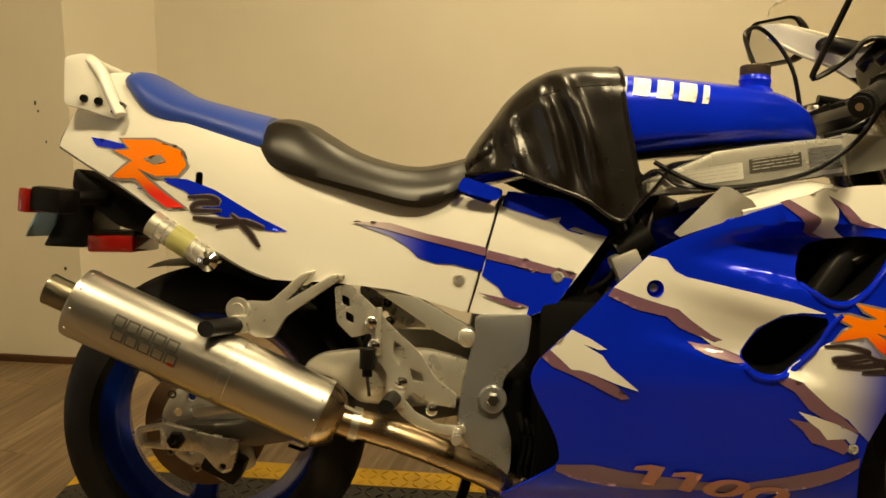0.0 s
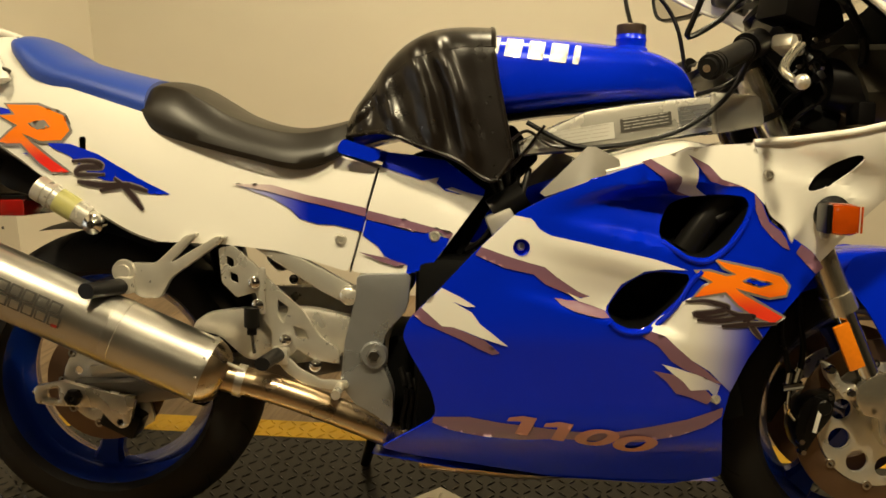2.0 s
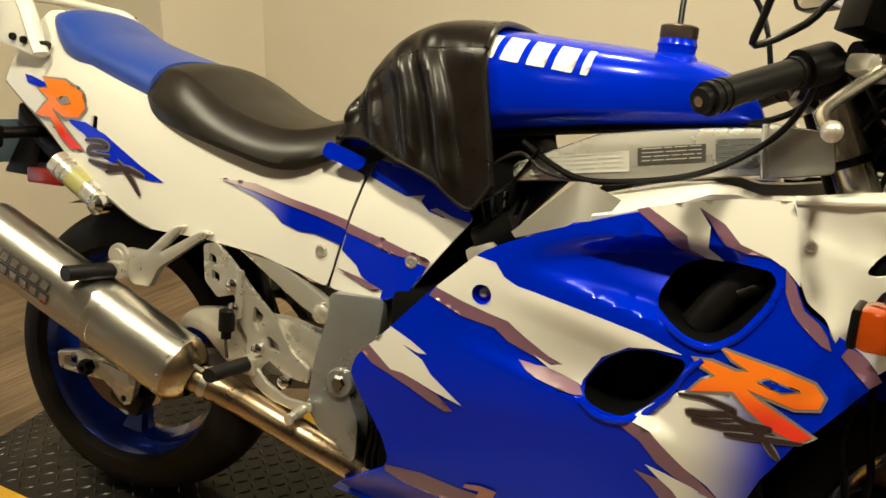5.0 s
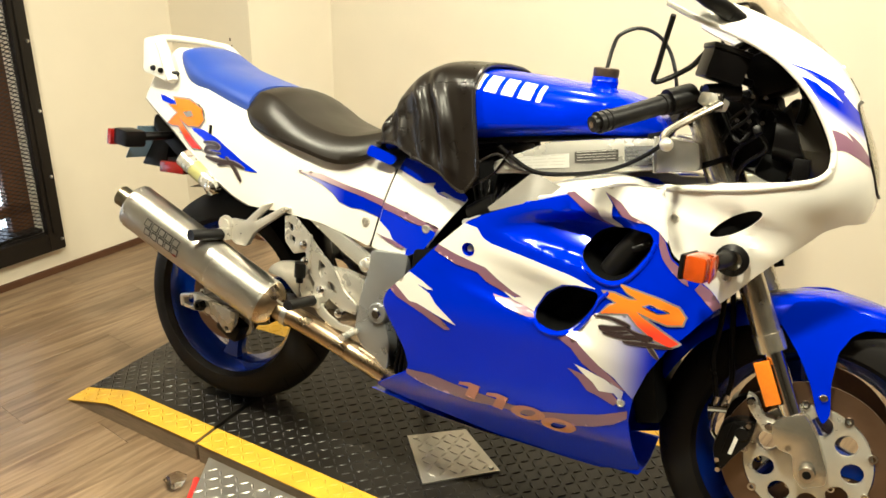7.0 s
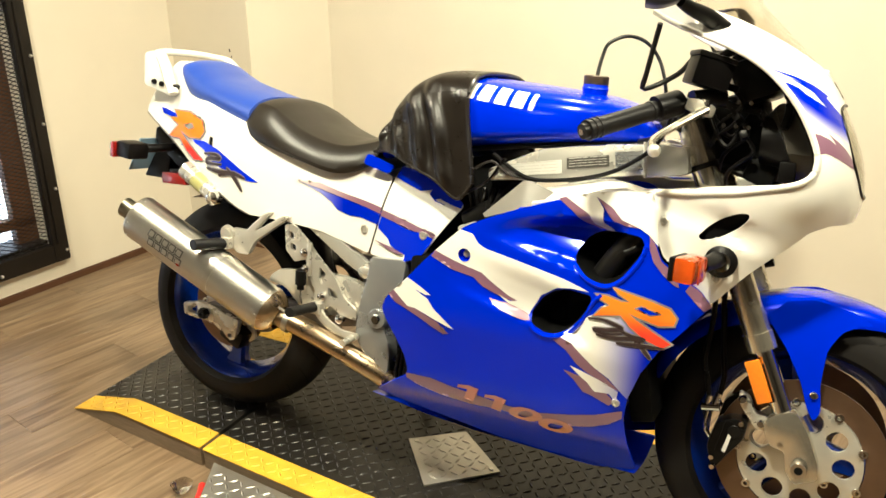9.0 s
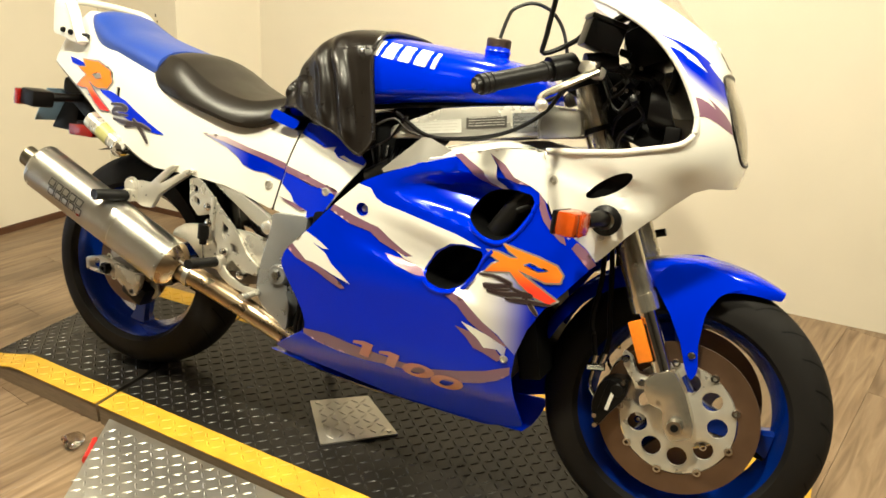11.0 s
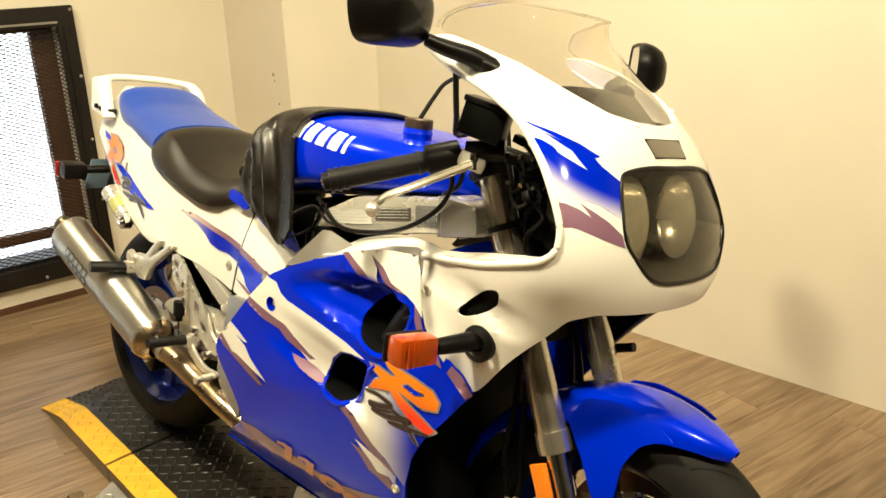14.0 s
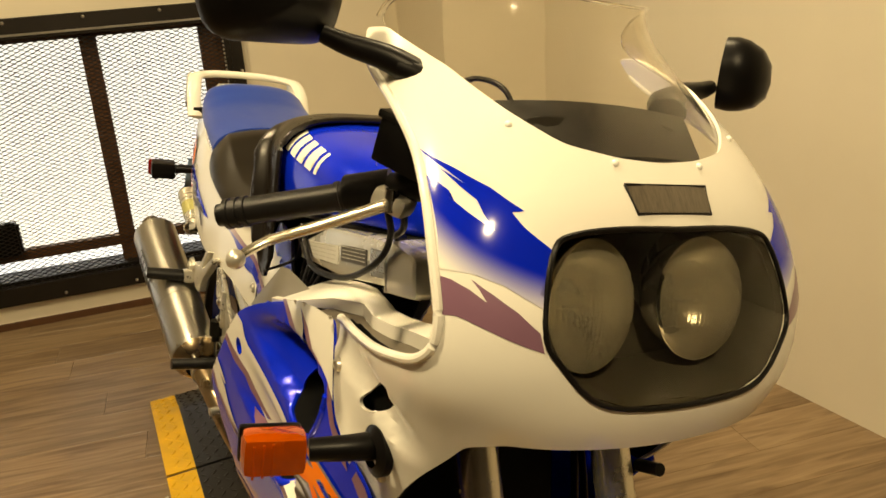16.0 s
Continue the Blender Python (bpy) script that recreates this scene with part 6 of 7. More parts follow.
# ---- frame ----
BEAM = [(.785, .826), (.832, .848), (.904, .884), (.98, .898), (1.052, .909), (1.150, .921), (1.160, .862), (1.078, .846), (.973, .822), (.836, .808), (.79, .800)]
both("frame_beam", lambda: plate_bm(BEAM, -.148, -.105, .010, .010), FRAME, moto, "polished aluminium frame beam")
both("frame_head", lambda: plate_bm([(1.118, .924), (1.202, .920), (1.212, .868), (1.125, .850)], -.156, -.06, .008, .010), FRAME, moto, "polished aluminium frame head")
part("frame_weld", tube_bm([(1.120, -.151, .922), (1.122, -.152, .89), (1.127, -.151, .852)], .005, 10, 4), FRAME, moto)
def sticker(quad, ground_mat, print_mat, lines, label):
    """A sticker on the frame beam, its unreadable lines as thin bars of uneven length."""
    st_ = part("warning_sticker", plate_bm(quad, -.1495, -.1482, 0, .002), ground_mat, moto, label)
    tl, tr, br, bl = [Vector(p) for p in quad]
    rnd = random.Random(len(label))
    for k in range(lines):
        a, b = (k + .55) / (lines + .3), (k + 1.0) / (lines + .3)
        u0 = .06
        while u0 < .90:
            u1 = min(.94, u0 + rnd.uniform(.12, .40))
            at = lambda u, v: tuple((tl.lerp(tr, u)).lerp(bl.lerp(br, u), v))
            part("print_bar", plate_bm([at(u0, a - .08), at(u1, a - .08), at(u1, b - .14), at(u0, b - .14)], -.1500, -.1496, 0, .0003), print_mat, st_)
            u0 = u1 + .03


sticker([(.812, .838), (.950, .866), (.954, .838), (.816, .814)], STICK, PALEPRINT, 4, "silver warning sticker on the frame")
sticker([(.961, .871), (1.049, .888), (1.052, .865), (.964, .848)], DKSTICK, STICK, 4, "dark warning sticker with unreadable lines")
sticker([(1.060, .895), (1.116, .904), (1.120, .866), (1.066, .857)], GREYM, DKPRINT, 5, "grey data sticker with unreadable lines")
# white inner panel edge below the beam
INNER = ((.925, .804, 0.780), (.96, .816, 0.789), (.996, .827, 0.802), (1.03, .835, 0.812), (1.066, .840, 0.820), (1.10, .836, 0.827), (1.13, .830, 0.831), (1.18, .836, 0.828), (1.235, .848, 0.834), (1.30, .859, 0.842), (1.37, .870, 0.856))


def inner_panel():
    rows = []
    for x, z1, z0 in INNER:
        tray = ease(1.04, 1.09, x)
        yo = .239 - .068 * tray
        drop = (z0 - z1) * (1 - tray) - .008 * tray
        rows.append([(x, -.128, z1 - .022), (x, -.137, z1 - .003), (x, -.146, z1)] + [(x, -.146 - (yo - .146) * k, z1 + drop * k) for k in (.25, .5, .75, 1)] + [(x, -yo + .002, z1 + drop - .006 - .022 * tray)])
    return grid_bm(rows)


def cockpit_tray():
    return grid_bm([[(x, -.166 - (.236 - .055 * ease(1.22, 1.37, x) - .166) * k, z1 - .026 - .006 * k) for k in (0, .3, .6, 1)] for x, z1, z0 in INNER[4:]])


TRAYM = mat("grey_brown_tray_plastic", (0.12, 0.10, 0.075), 0.45, var=0.10, scale=30, bump=0.1, bscale=800)
both("cockpit_tray", cockpit_tray, TRAYM, moto, "grey brown plastic tray inside the fairing")
both("inner_panel", inner_panel, WHITE, moto, "white inner fairing panel")


def liner_flap():
    bm = grid_bm([[(.818, -.229, .741), (.896, -.216, .820), (.912, -.209, .820), (.966, -.186, .796)], [(.826, -.237, .735), (.868, -.236, .751), (.905, -.236, .765), (.957, -.233, .783)]])
    shell(bm, .003)
    return bm


both("liner_flap", liner_flap, GREYPL, moto, "grey plastic flap under the frame")
for hx, hy in ((1.150, -.200), (1.178, -.204)):
    both("tray_hole", lambda: lathe_bm(((0.0, .0015), (.008, .0015), (.0085, 0)), (hx, hy, .807 + (hx - 1.15) * .14), "Z", 16), DARK, moto)
part("carburettor", tube_bm([(.745, -.13, .70), (.80, -.13, .735)], .026, 18, 1), SATIN, moto, "dark carburettor body")
part("carburettor_bowl", box_bm((.765, -.135, .675), (.05, .05, .06), .008, (0, -25, 0)), ALU, moto, "grimy silver carburettor bowl")
for k in range(5):
    part("fuel_line", tube_bm([(.70 + .02 * k, -.12, .63), (.735 + .015 * k, -.14, .66 + .02 * (k % 2)), (.755 + .01 * k, -.13, .72), (.73 + .02 * k, -.11, .78)], .0055, 10, 6), BLACK, moto)
# near-black plates stand in for the shade inside the frame
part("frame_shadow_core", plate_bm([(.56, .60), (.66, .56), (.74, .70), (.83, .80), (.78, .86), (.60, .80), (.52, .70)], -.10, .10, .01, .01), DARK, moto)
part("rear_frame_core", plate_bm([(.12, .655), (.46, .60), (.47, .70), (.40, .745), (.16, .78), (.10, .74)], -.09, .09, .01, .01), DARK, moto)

# swingarm pivot plate
PIV = [(.505, .551), (.503, .580), (.603, .588), (.596, .519), (.556, .473), (.553, .419), (.574, .370), (.573, .310), (.557, .284), (.497, .350), (.476, .381), (.484, .459)]
pp = part("pivot_plate", plate_bm(PIV, -.140, -.100, .004, .014), GREYM, moto, "grey painted pivot plate")
part("pivot_plate", plate_bm(PIV, .125, .172, .010, .014), GREYM, moto, "grey painted pivot plate")
# near-black plate fills the gap beside the engine with painted shade
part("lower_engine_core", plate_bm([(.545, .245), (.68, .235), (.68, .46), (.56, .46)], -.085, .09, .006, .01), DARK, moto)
for k in range(4):
    part("breather_hose", tube_bm([(.585 + .012 * k, -.120, .41 - .01 * k), (.598 + .010 * k, -.132, .36), (.590 + .012 * k, -.128, .31), (.600 + .008 * k, -.118, .262)], .0055, 10, 6), BLACK, moto)
part("hose_clip", lathe_bm(((0, -.146), (.006, -.146), (.009, -.142), (.009, -.125)), (.598, 0, .292), "Y", 12), CHROME, moto)
part("pivot_washer", lathe_bm(((.012, -.149), (.022, -.149), (.025, -.144), (.025, -.133)), (.538, 0, .436), "Y", 28), GREYM, pp)
part("pivot_bolt", lathe_bm(((0, -.156), (.010, -.156), (.0145, -.150), (.0145, -.138)), (.538, 0, .436), "Y", 6), CHROME, pp, "bright pivot bolt")

# rearset hanger
HANG = [(.255, .618), (.281, .625), (.322, .590), (.349, .562), (.410, .508), (.436, .467), (.474, .440), (.474, .415), (.430, .420), (.398, .440), (.374, .414), (.350, .424), (.352, .470), (.330, .500), (.322, .541), (.288, .530), (.261, .556)]
hg = part("footrest_hanger", plate_bm(HANG, -.134, -.124, .002, .005, ([(.268, .606), (.282, .600), (.283, .584), (.269, .590)], [(.275, .577), (.290, .571), (.291, .555), (.276, .561)], [(.362, .53), (.382, .515), (.372, .485), (.362, .50)], [(.390, .482), (.412, .474), (.418, .458), (.396, .460)])), ALU, moto, "brushed aluminium footrest hanger")
part("footrest_hanger", plate_bm(HANG, .158, .168, .003, .010), ALU, moto, "brushed aluminium footrest hanger")
lv = part("brake_pedal", plate_bm([(.355, .430), (.371, .443), (.405, .408), (.444, .389), (.491, .389), (.494, .376), (.464, .370), (.413, .379), (.380, .400)], -.152, -.142, .003, .006), ALU, moto, "silver brake pedal")
part("pedal_tip", tube_bm([(.478, -.142, .378), (.476, -.196, .374)], .0085, 16, 1), ALU, lv)
for x, z in ((.322, .560), (.328, .520), (.378, .458), (.388, .412), (.432, .412)):
    both("hanger_bolt", lambda: lathe_bm(((0, -.148), (.006, -.148), (.0105, -.145), (.0105, -.130)), (x, 0, z), "Y", 16), CHROME, hg)
part("brake_cylinder", tube_bm([(.318, -.146, .515), (.318, -.146, .480)], .014, 16, 1), SATIN, moto, "rear brake master cylinder")
part("cylinder_boot", tube_bm([(.318, -.146, .480), (.318, -.146, .466)], .009, 12, 1), BLACK, moto)
part("push_rod", tube_bm([(.318, -.146, .468), (.323, -.146, .432)], .0035, 10, 1), CHROME, moto)
part("cylinder_bracket", box_bm((.335, -.138, .545), (.012, .010, .085), .004, (0, 0, 0)), ALU, moto)
peg = part("rider_footrest", tube_bm([(.366, -.140, .432), (.360, -.250, .438)], (.015, .0135), 16, 1, .85), GRIP, moto, "black rubber rider footrest")
part("peg_clevis", box_bm((.370, -.146, .430), (.030, .026, .030), .005), ALU, peg)
peg2 = part("rider_footrest", tube_bm([(.375, .175, .450), (.376, .27, .452)], (.015, .0135), 16, 1, .85), GRIP, moto, "black rubber rider footrest")
STRUT = [(.307, .625), (.358, .628), (.500, .556), (.508, .536), (.490, .520), (.435, .546)]
part("subframe_strut", plate_bm(STRUT, -.122, -.104, .005, .010), FRAME, moto, "aluminium subframe strut")
part("strut_boss", lathe_bm(((0, -.140), (.010, -.140), (.016, -.136), (.018, -.128), (.018, -.10)), (.490, 0, .540), "Y", 20), ALU, moto)
PB = [(.083, .575), (.102, .588), (.144, .588), (.198, .640), (.224, .646), (.172, .590), (.255, .642), (.277, .640), (.173, .562), (.154, .525), (.119, .524), (.088, .545)]
pbk = part("passenger_bracket", plate_bm(PB, -.146, -.128, .005, .008), ALU, moto, "cast silver passenger footrest bracket")
part("passenger_bracket", plate_bm(PB, .148, .166, .005, .008), ALU, moto, "cast silver passenger footrest bracket")
part("mount_boss", lathe_bm(((0, -.156), (.012, -.156), (.013, -.152), (.020, -.152), (.022, -.145)), (.090, 0, .572), "Y", 22), ALU, pbk)
peg = part("passenger_footrest", tube_bm([(.093, -.150, .547), (.064, -.246, .550)], (.0175, .016), 16, 1, .85), GRIP, moto, "black rubber passenger footrest")
part("peg_clevis", box_bm((.095, -.156, .549), (.028, .026, .030), .005), ALU, peg)
part("passenger_footrest", tube_bm([(.095, .172, .549), (.096, .282, .566)], (.014, .0125), 16, 1, .85), GRIP, moto, "black rubber passenger footrest")

# swingarm, rear brake, sprocket side
SW = [(-.06, .340), (.06, .346), (.20, .392), (.50, .445), (.53, .395), (.30, .345), (.10, .305), (-.02, .300)]
both("swingarm_beam", lambda: plate_bm([(.20, .462), (.206, .480), (.230, .498), (.29, .509), (.42, .515), (.50, .50), (.50, .43), (.40, .408), (.30, .412), (.25, .456)], -.120, -.098, .009, .014), ALU, moto, "bright cast front of the swingarm")
both("swingarm", lambda: plate_bm(SW, -.074, -.034, .008, .012), SWING, moto, "silver box-section swingarm")
ad = part("chain_adjuster", plate_bm([(-.116, .335), (-.060, .348), (.011, .332), (.080, .322), (.068, .266), (.050, .258), (.034, .270), (.008, .298), (-.068, .298), (-.112, .302)], -.090, -.076, .004, .008, ([(-.098, .328), (-.068, .334), (-.066, .310), (-.096, .311)], [(.045, .278), (.055, .278), (.055, .268), (.045, .268)])), ALU, moto, "silver cast swingarm end with a chain adjuster")
part("axle_nut", lathe_bm(((.006, -.104), (.013, -.104), (.016, -.100), (.016, -.085)), (-.035, 0, .320), "Y", 6), SATIN, ad)
part("adjuster_bolt", tube_bm([(-.128, -.070, .318), (-.100, -.070, .320)], .0045, 10, 1), CHROME, ad)
part("brake_stay", plate_bm([(-.02, .372), (.10, .392), (.16, .400), (.16, .388), (.10, .376), (-.015, .352)], -.072, -.062, .003, .005), ALU, moto)
part("rear_caliper", box_bm((.045, -.060, .270), (.075, .045, .05), .010, (0, 25, 0)), SATIN, moto, "black rear brake caliper")
part("caliper_hanger", plate_bm([(.0, .305), (.09, .300), (.10, .262), (.04, .225), (.0, .25)], -.052, -.044, .003, .01), ALU, moto)
part("chain_guard", plate_bm([(.167, .384), (.22, .418), (.29, .424), (.31, .336), (.277, .284), (.19, .31)], .02, .06, .01, .02), SWING, moto)
part("rear_hugger", grid_bm([[(-.03 + .335 * math.cos(radians(a)), y, .314 + .335 * math.sin(radians(a)) - .012 * abs(y / .09) ** 2) for y in (-.085, -.05, 0, .05, .085)] for a in range(30, 106, 6)]), BLACK, moto, "black rear hugger")
part("shock_body", tube_bm([(.22, 0, .62), (.27, 0, .42)], .035, 18, 1), SATIN, moto)
part("shock_canister", tube_bm([(-.070, -.128, .716), (-.055, -.128, .707)], .024, 24, 1), ALU, moto, "silver shock reservoir canister")
can = part("shock_canister", tube_bm([(-.055, -.128, .707), (.022, -.128, .663)], .0225, 24, 1), FRAME, moto, "silver shock reservoir with a yellow label")
part("canister_label", tube_bm([(-.033, -.128, .6945), (.000, -.128, .6755)], .0231, 24, 1), mat("yellow_label", (0.40, 0.38, 0.14), .4, var=.1, scale=60), can, "pale yellow label")
part("canister_end", tube_bm([(.022, -.128, .663), (.036, -.128, .655)], .0195, 24, 1), ALU, can)
part("canister_bolt", lathe_bm(((0, -.158), (.007, -.158), (.012, -.154), (.018, -.150), (.018, -.128)), (.036, 0, .654), "Y", 18), CHROME, can)
part("canister_clamp", tube_bm([(-.048, -.128, .7030), (-.042, -.128, .6995)], .0245, 24, 1), ALU, can)

# exhaust
A, Bq = Vector((-.172, -.182, .576)), Vector((.245, -.168, .402))
ax = (Bq - A).normalized()


def along(points):
    """A turned body along the silencer's axis."""
    ref = Vector((0, 1, 0))
    u = ax.cross(ref).normalized()
    v = u.cross(ax).normalized()
    return grid_bm([[A + ax * h + u * (r * math.cos(2 * math.pi * k / 48)) + v * (r * .90 * math.sin(2 * math.pi * k / 48)) for k in range(48)] for r, h in points], close_v=True)


LEN = (Bq - A).length
muf = part("silencer", along(((.056, -.004), (.0605, -.002), (.0615, .004), (.061, .010), (.0612, LEN * .5), (.061, LEN - .01), (.0615, LEN - .004), (.0605, LEN))), STEEL, moto, "brushed steel silencer can")
part("end_cap", along(((.0, -.003), (.030, -.003), (.052, -.005), (.0585, -.003), (.0585, .002))), STEEL, muf)
part("tail_pipe", along(((.0, .0), (.027, .0), (.027, -.050), (.0278, -.053), (.0275, -.056), (.025, -.056), (.024, -.01), (.0, -.01))), TIPM, muf, "dull steel tail pipe")
part("front_cone", along(((.0605, LEN), (.056, LEN + .012), (.046, LEN + .026), (.034, LEN + .034))), HEAT, muf, "heat-tinted front cone")
part("mount_band", along(((.0608, LEN * .60), (.0619, LEN * .60 + .001), (.0619, LEN * .60 + .018), (.0608, LEN * .60 + .019))), STEEL, muf)
E0 = A + ax * (LEN + .055)
part("link_pipe", tube_bm([(.262, -.166, .396), (.300, -.162, .386), (.36, -.158, .371), (.44, -.150, .343), (.52, -.134, .308), (.59, -.105, .272), (.63, -.06, .262)], (.0265, .0255), 24, 8), HEAT, moto, "heat-tinted link pipe")
part("pipe_clamp", tube_bm([(.294, -.163, .3875), (.308, -.162, .384)], .0295, 24, 1), STEEL, muf)
part("spring", tube_bm([(.262, -.186, .432), (.280, -.186, .424), (.312, -.180, .408)], .0035, 8, 3), STEEL, muf)
for h in (.008, LEN - .008):
    for k in range(10):
        a = 2 * math.pi * k / 10 + .3
        u = ax.cross(Vector((0, 1, 0))).normalized()
        v = u.cross(ax).normalized()
        p = A + ax * h + u * (.0615 * math.cos(a)) + v * (.0615 * .9 * math.sin(a))
        bm = bmesh.new()
        bmesh.ops.create_uvsphere(bm, u_segments=8, v_segments=5, radius=.0028)
        bmesh.ops.translate(bm, vec=p, verts=bm.verts)
        part("rivet", bm, STEEL, muf)
# badge blocks on the can
u = ax.cross(Vector((0, 1, 0))).normalized()
if u.z < 0:
    u = -u


def can_spot(h, w):
    """On the can's outer side: h along, w up round it."""
    a = w / .060
    return A + ax * h + u * (.0612 * math.sin(a) * 1.004) + Vector((0, -1, 0)) * (.0612 * .9 * math.cos(a) * 1.012) + Vector((0, -.0012, 0))


def badge(h0, h1, w0, w1, material, lift, nm, lab=""):
    bm = grid_bm([[can_spot(h0 + (h1 - h0) * i / 4, w0 + (w1 - w0) * j / 4) + Vector((0, -lift, 0)) for j in range(5)] for i in range(5)])
    return part(nm, bm, material, muf, lab)


for row, (w0, w1) in enumerate(((.004, .024), (-.018, .002))):
    for k in range(5):
        h = .082 + .0235 * k + .006 * row
        badge(h, h + .021, w0, w1, DKSTICK, 0.0, "badge_edge", "dark edge of a plain badge block")
        badge(h + .003, h + .018, w0 + .003, w1 - .003, STEEL, .0008, "badge_block")
badge(.190, .200, -.019, -.013, RED, .001, "badge_dot")

# undertail, plate, lamps
part("undertail", plate_bm([(-.245, .812), (-.10, .735), (.02, .665), (-.02, .64), (-.10, .690), (-.165, .705), (-.25, .77)], -.075, .075, .010, .012), BLACK, moto, "black plastic undertail")
part("plate_hanger", plate_bm([(-.240, .800), (-.205, .790), (-.235, .660), (-.318, .660)], -.050, .050, .004, .008), BLACK, moto, "black plate hanger")
npl = part("number_plate", box_bm((-.300, 0, .725), (.003, .18, .10), .001, (0, 24, 0)), mat("plate_blue_white", (0.20, 0.30, 0.42), .4, var=.2, scale=10), moto, "pale blue number plate with plain bars")
for k in range(5):
    part("plate_bar", box_bm((-.3025, -.06 + .03 * k, .725), (.002, .018, .045), 0, (0, 24, 0)), DKSTICK, npl)
tl = part("tail_lamp", box_bm((-.172, -.030, .672), (.085, .10, .032), .006, (0, -2, 0)), RED, moto, "dark red side reflector")
part("reflector_base", box_bm((-.165, -.03, .690), (.07, .08, .012), .003), BLACK, tl)
for sgn in (-1, 1):
    sg = part("rear_indicator", box_bm((-.228, .156 * sgn, .748), (.058, .062, .044), .009, (0, 4, 10 * sgn)), BLACK, moto, "black rear indicator with a red lens")
    part("indicator_lens", box_bm((-.265, .159 * sgn, .746), (.018, .058, .042), .005, (0, 4, 10 * sgn)), RED, sg)
    part("indicator_stalk", tube_bm([(-.220, .136 * sgn, .751), (-.19, .09 * sgn, .756), (-.17, .05 * sgn, .762)], (.0125, .010), 12, 4), BLACK, sg)
part("side_stand", tube_bm([(.53, .14, .30), (.50, .19, .15), (.475, .235, .052)], .012, 12, 4), SATIN, moto, "black side stand")
part("stand_foot", box_bm((.470, .240, .049), (.06, .045, .006), .002, (9, 0, 0)), SATIN, moto)

# ---- leather tank cover, a thing of its own ----
bra = tagged(new("tank_cover"), "black leather tank cover with creases, over the tank", "tank cover")
bra.matrix_basis = STANCE
HEM = curve((.478, .553, .612, .681, .742, .772), (.826, .834, .814, .790, .757, .795))


def cover_rows(lift=0.010, n=92, m=88):
    rows = []
    for i in range(n + 1):
        x = .480 + (.772 - .480) * i / n
        zt, w, zh = TANK_T(x) + lift, TANK_W(x) + lift, HEM(x)
        row = []
        for k in range(m + 1):
            t = -1 + 2 * k / m
            s = abs(t)
            if s > 0.52:      # side curtain down to the hem
                f = (s - 0.52) / 0.48
                zs = zt - (zt - TANK_B(x)) * 0.55
                z = zs + (zh - zs) * f
                y = w + .014 * f
            else:
                a = (s / 0.52) * math.pi / 2
                zs = zt - (zt - TANK_B(x)) * 0.55
                y = w * math.sin(a) ** (2 / 3.0)
                z = zs + (zt - zs) * math.cos(a) ** (2 / 3.0)
            side_k = max(0.0, min(1.0, (s - 0.22) / 0.25))
            down = 1.0 - z
            sweep = x - .42 * down + .9 * down * down + .010 * noise.noise(Vector((x * 9, z * 9, 4.1)))
            wave = math.sin(sweep * 96 + 1.1) * .5 + .5
            edge_k = max(0.0, min(1.0, (.742 - x) / .05)) * max(0.0, min(1.0, (z - zh) / .03))
            fold = side_k * edge_k * (.026 * wave ** 1.4 * (.6 + .4 * math.sin(sweep * 41 + .7)) - .003)
            fold += .004 * side_k * edge_k * noise.noise(Vector((x * 24, z * 16, 1.7)))
            xs2 = x - .034 * ((x - .48) / .292) * max(0.0, min(1.0, (z - .80) / .16))
            row.append((xs2, math.copysign(y + fold, t) if t else 0.0, z))
        rows.append(row)
    return rows


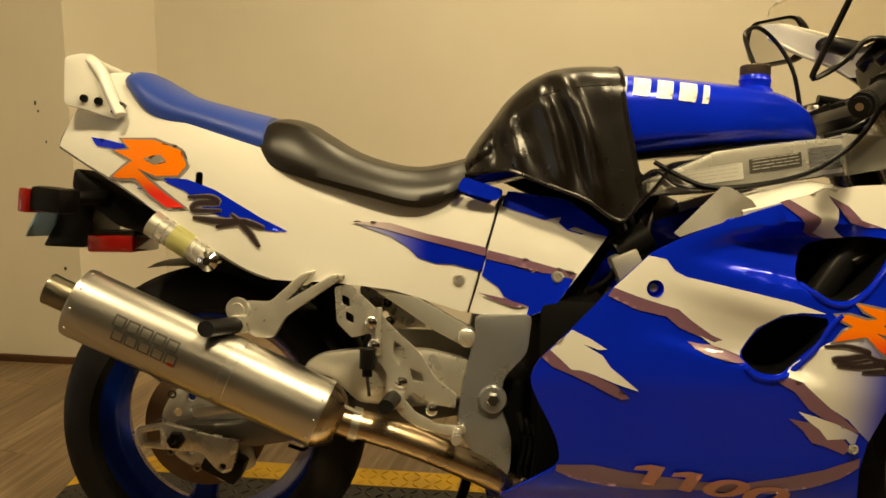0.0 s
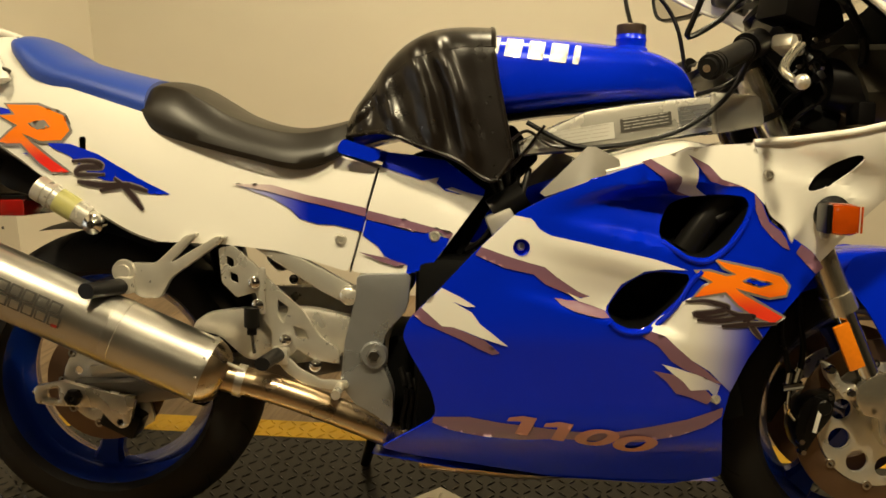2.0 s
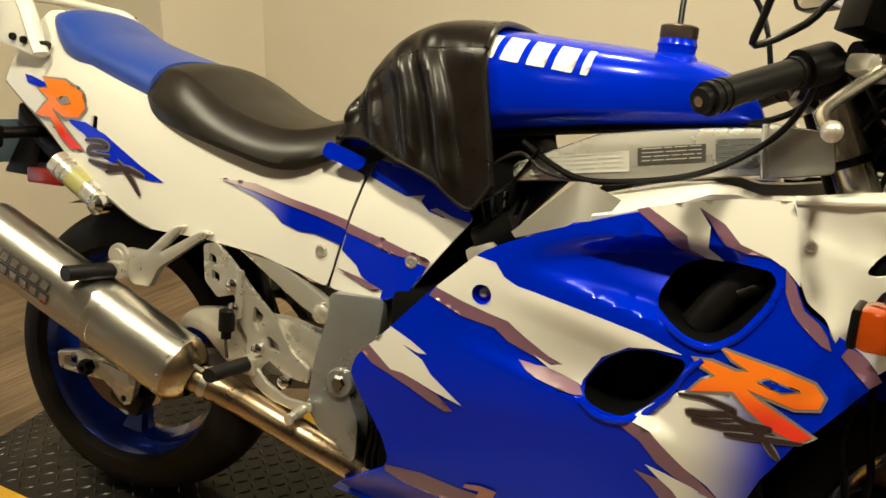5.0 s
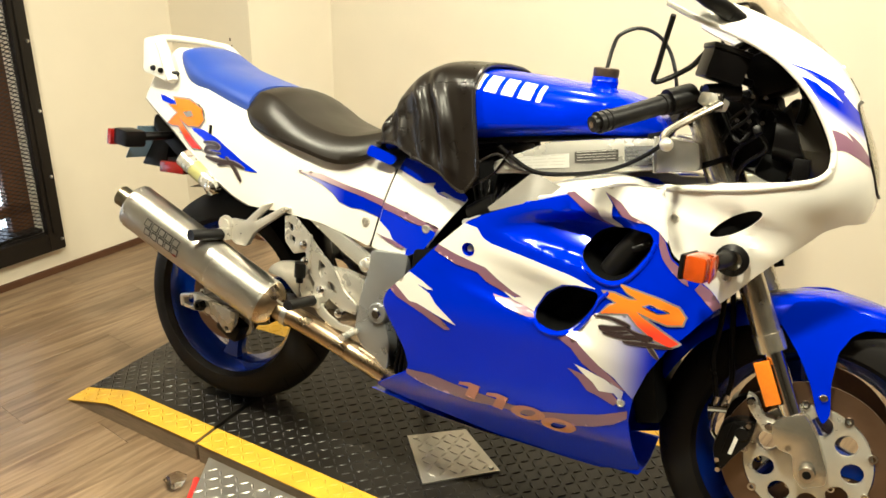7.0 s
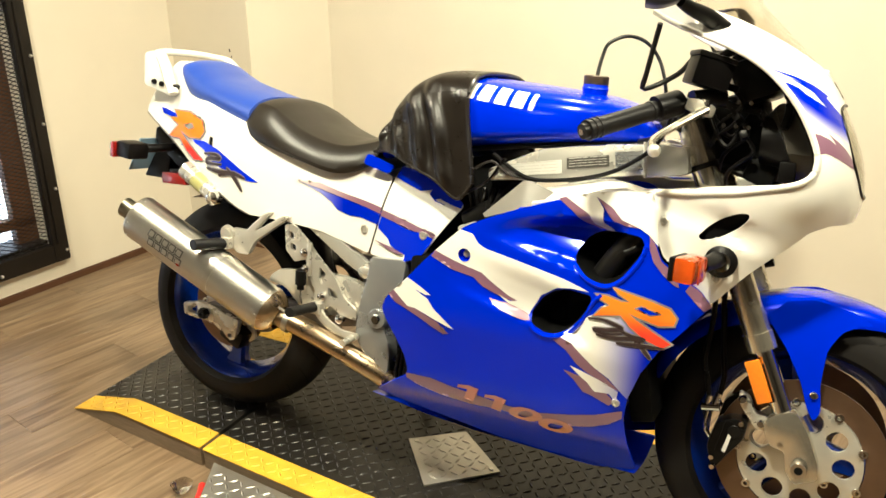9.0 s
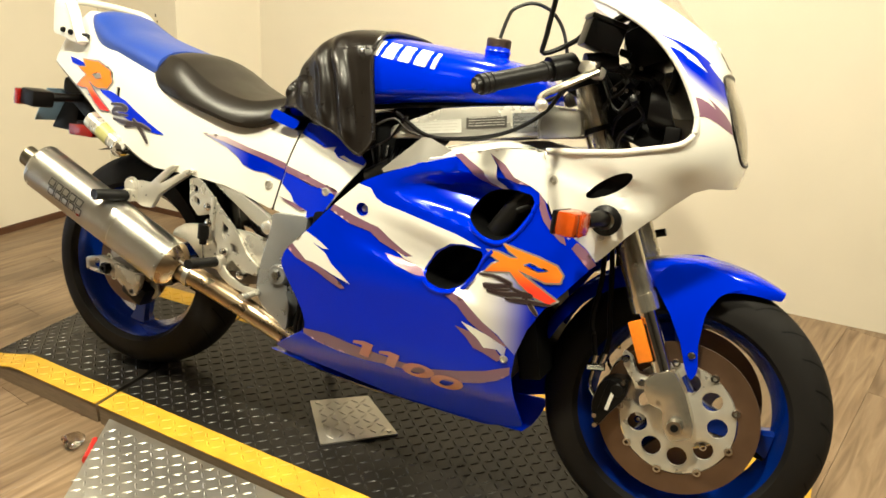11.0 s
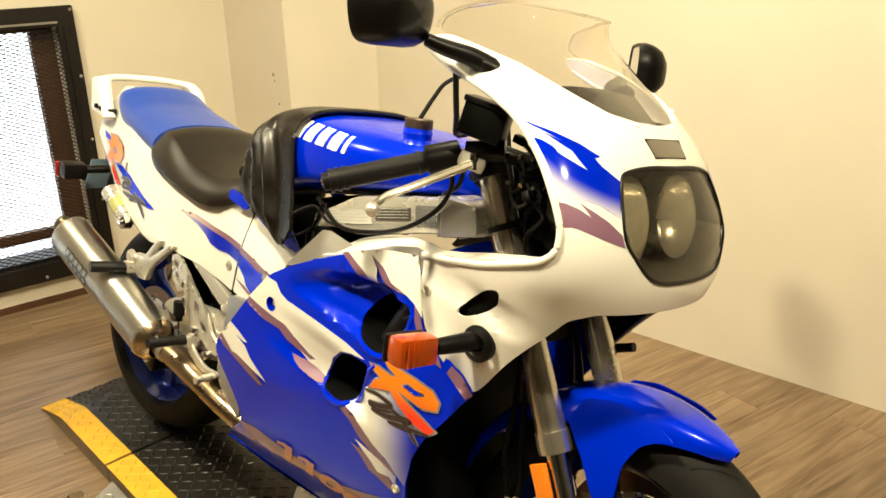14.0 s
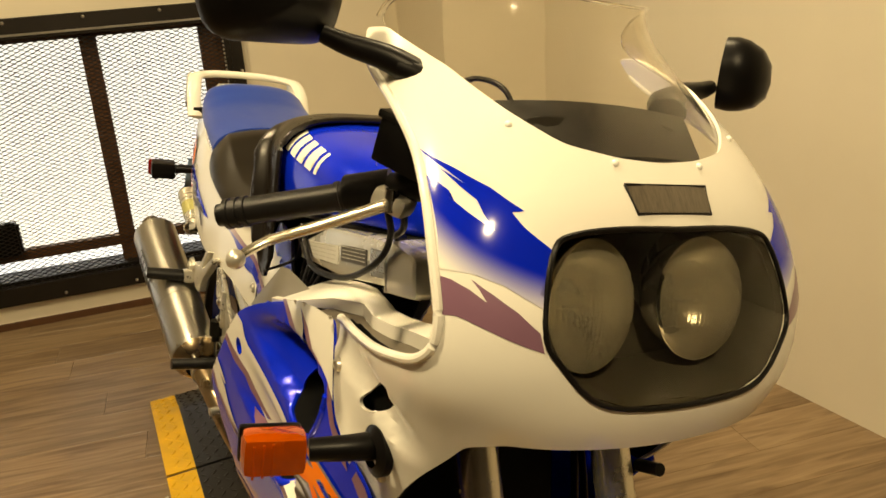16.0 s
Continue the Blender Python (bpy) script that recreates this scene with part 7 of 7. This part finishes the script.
cr = cover_rows()
cb = grid_bm(cr)
bmesh.ops.recalc_face_normals(cb, faces=cb.faces)
shell(cb, -.0025)
part("leather", cb, LEATHER, bra)
part("hem_binding", tube_bm([cr[-1][k] for k in range(0, 89, 4)], .005, 8, 2), LEATHER, bra)
part("hem_binding", tube_bm([cr[i][0] for i in range(0, 93, 6)] + [cr[-1][0]], .004, 8, 2), LEATHER, bra)
part("hem_binding", tube_bm([cr[i][-1] for i in range(0, 93, 6)] + [cr[-1][-1]], .004, 8, 2), LEATHER, bra)
part("seam", tube_bm([Vector(cr[i][26]) + Vector((0, -.001, .001)) for i in range(16, 93, 4)], .0022, 6, 2), LEATHER, bra)
part("strap", tube_bm([cr[-6][0], (.79, -.15, .80), (.83, -.16, .855)], .006, 8, 4, .4), LEATHER, bra)
part("strap", tube_bm([cr[-1][4], (.80, -.16, .845), (.84, -.158, .822), (.90, -.165, .818)], .003, 8, 4), LEATHER, bra)

SEATING.pop()
# ---- floor planks, last ----
floor_root = bpy.data.objects["floor"]
PL, PW = 0.92, 0.152
yaw = math.radians(-100.3)
dirv = Vector((math.cos(yaw), math.sin(yaw), 0))
nrm = Vector((-dirv.y, dirv.x, 0))
pm = bmesh.new()
bmesh.ops.create_cube(pm, size=1)
bmesh.ops.scale(pm, vec=(PW - .0007, PL - .0007, .012), verts=pm.verts)
bmesh.ops.bevel(pm, geom=[e for e in pm.edges if e.verts[0].co.z > 0 and e.verts[1].co.z > 0], offset=.0006, segments=1, affect="EDGES")
plank_me = bpy.data.meshes.new("plank")
pm.to_mesh(plank_me)
pm.free()
plank_me.materials.append(PLANK)
turn = math.atan2(dirv.y, dirv.x) - math.pi / 2
for i in range(-28, 28):
    for j in range(-6, 6):
        c = Vector((0.6, -0.5, 0)) + nrm * (i * PW) + dirv * ((j + 0.37 * (i % 3) + 0.11 * (i % 5)) * PL)
        if not (-2.9 < c.x < 4.4 and -4.9 < c.y < 2.0):
            continue
        if (c - WIN_A).dot(WIN_N) < -0.35 or c.y > 2.05 + 0.04 * c.x or c.x > 4.25 or (c.x < -0.95 and c.y > 1.1):
            continue
        o = new("plank", plank_me)
        o.parent = floor_root
        o.location = (c.x, c.y, FLOOR - 0.006)
        o.rotation_euler = (0, 0, turn)
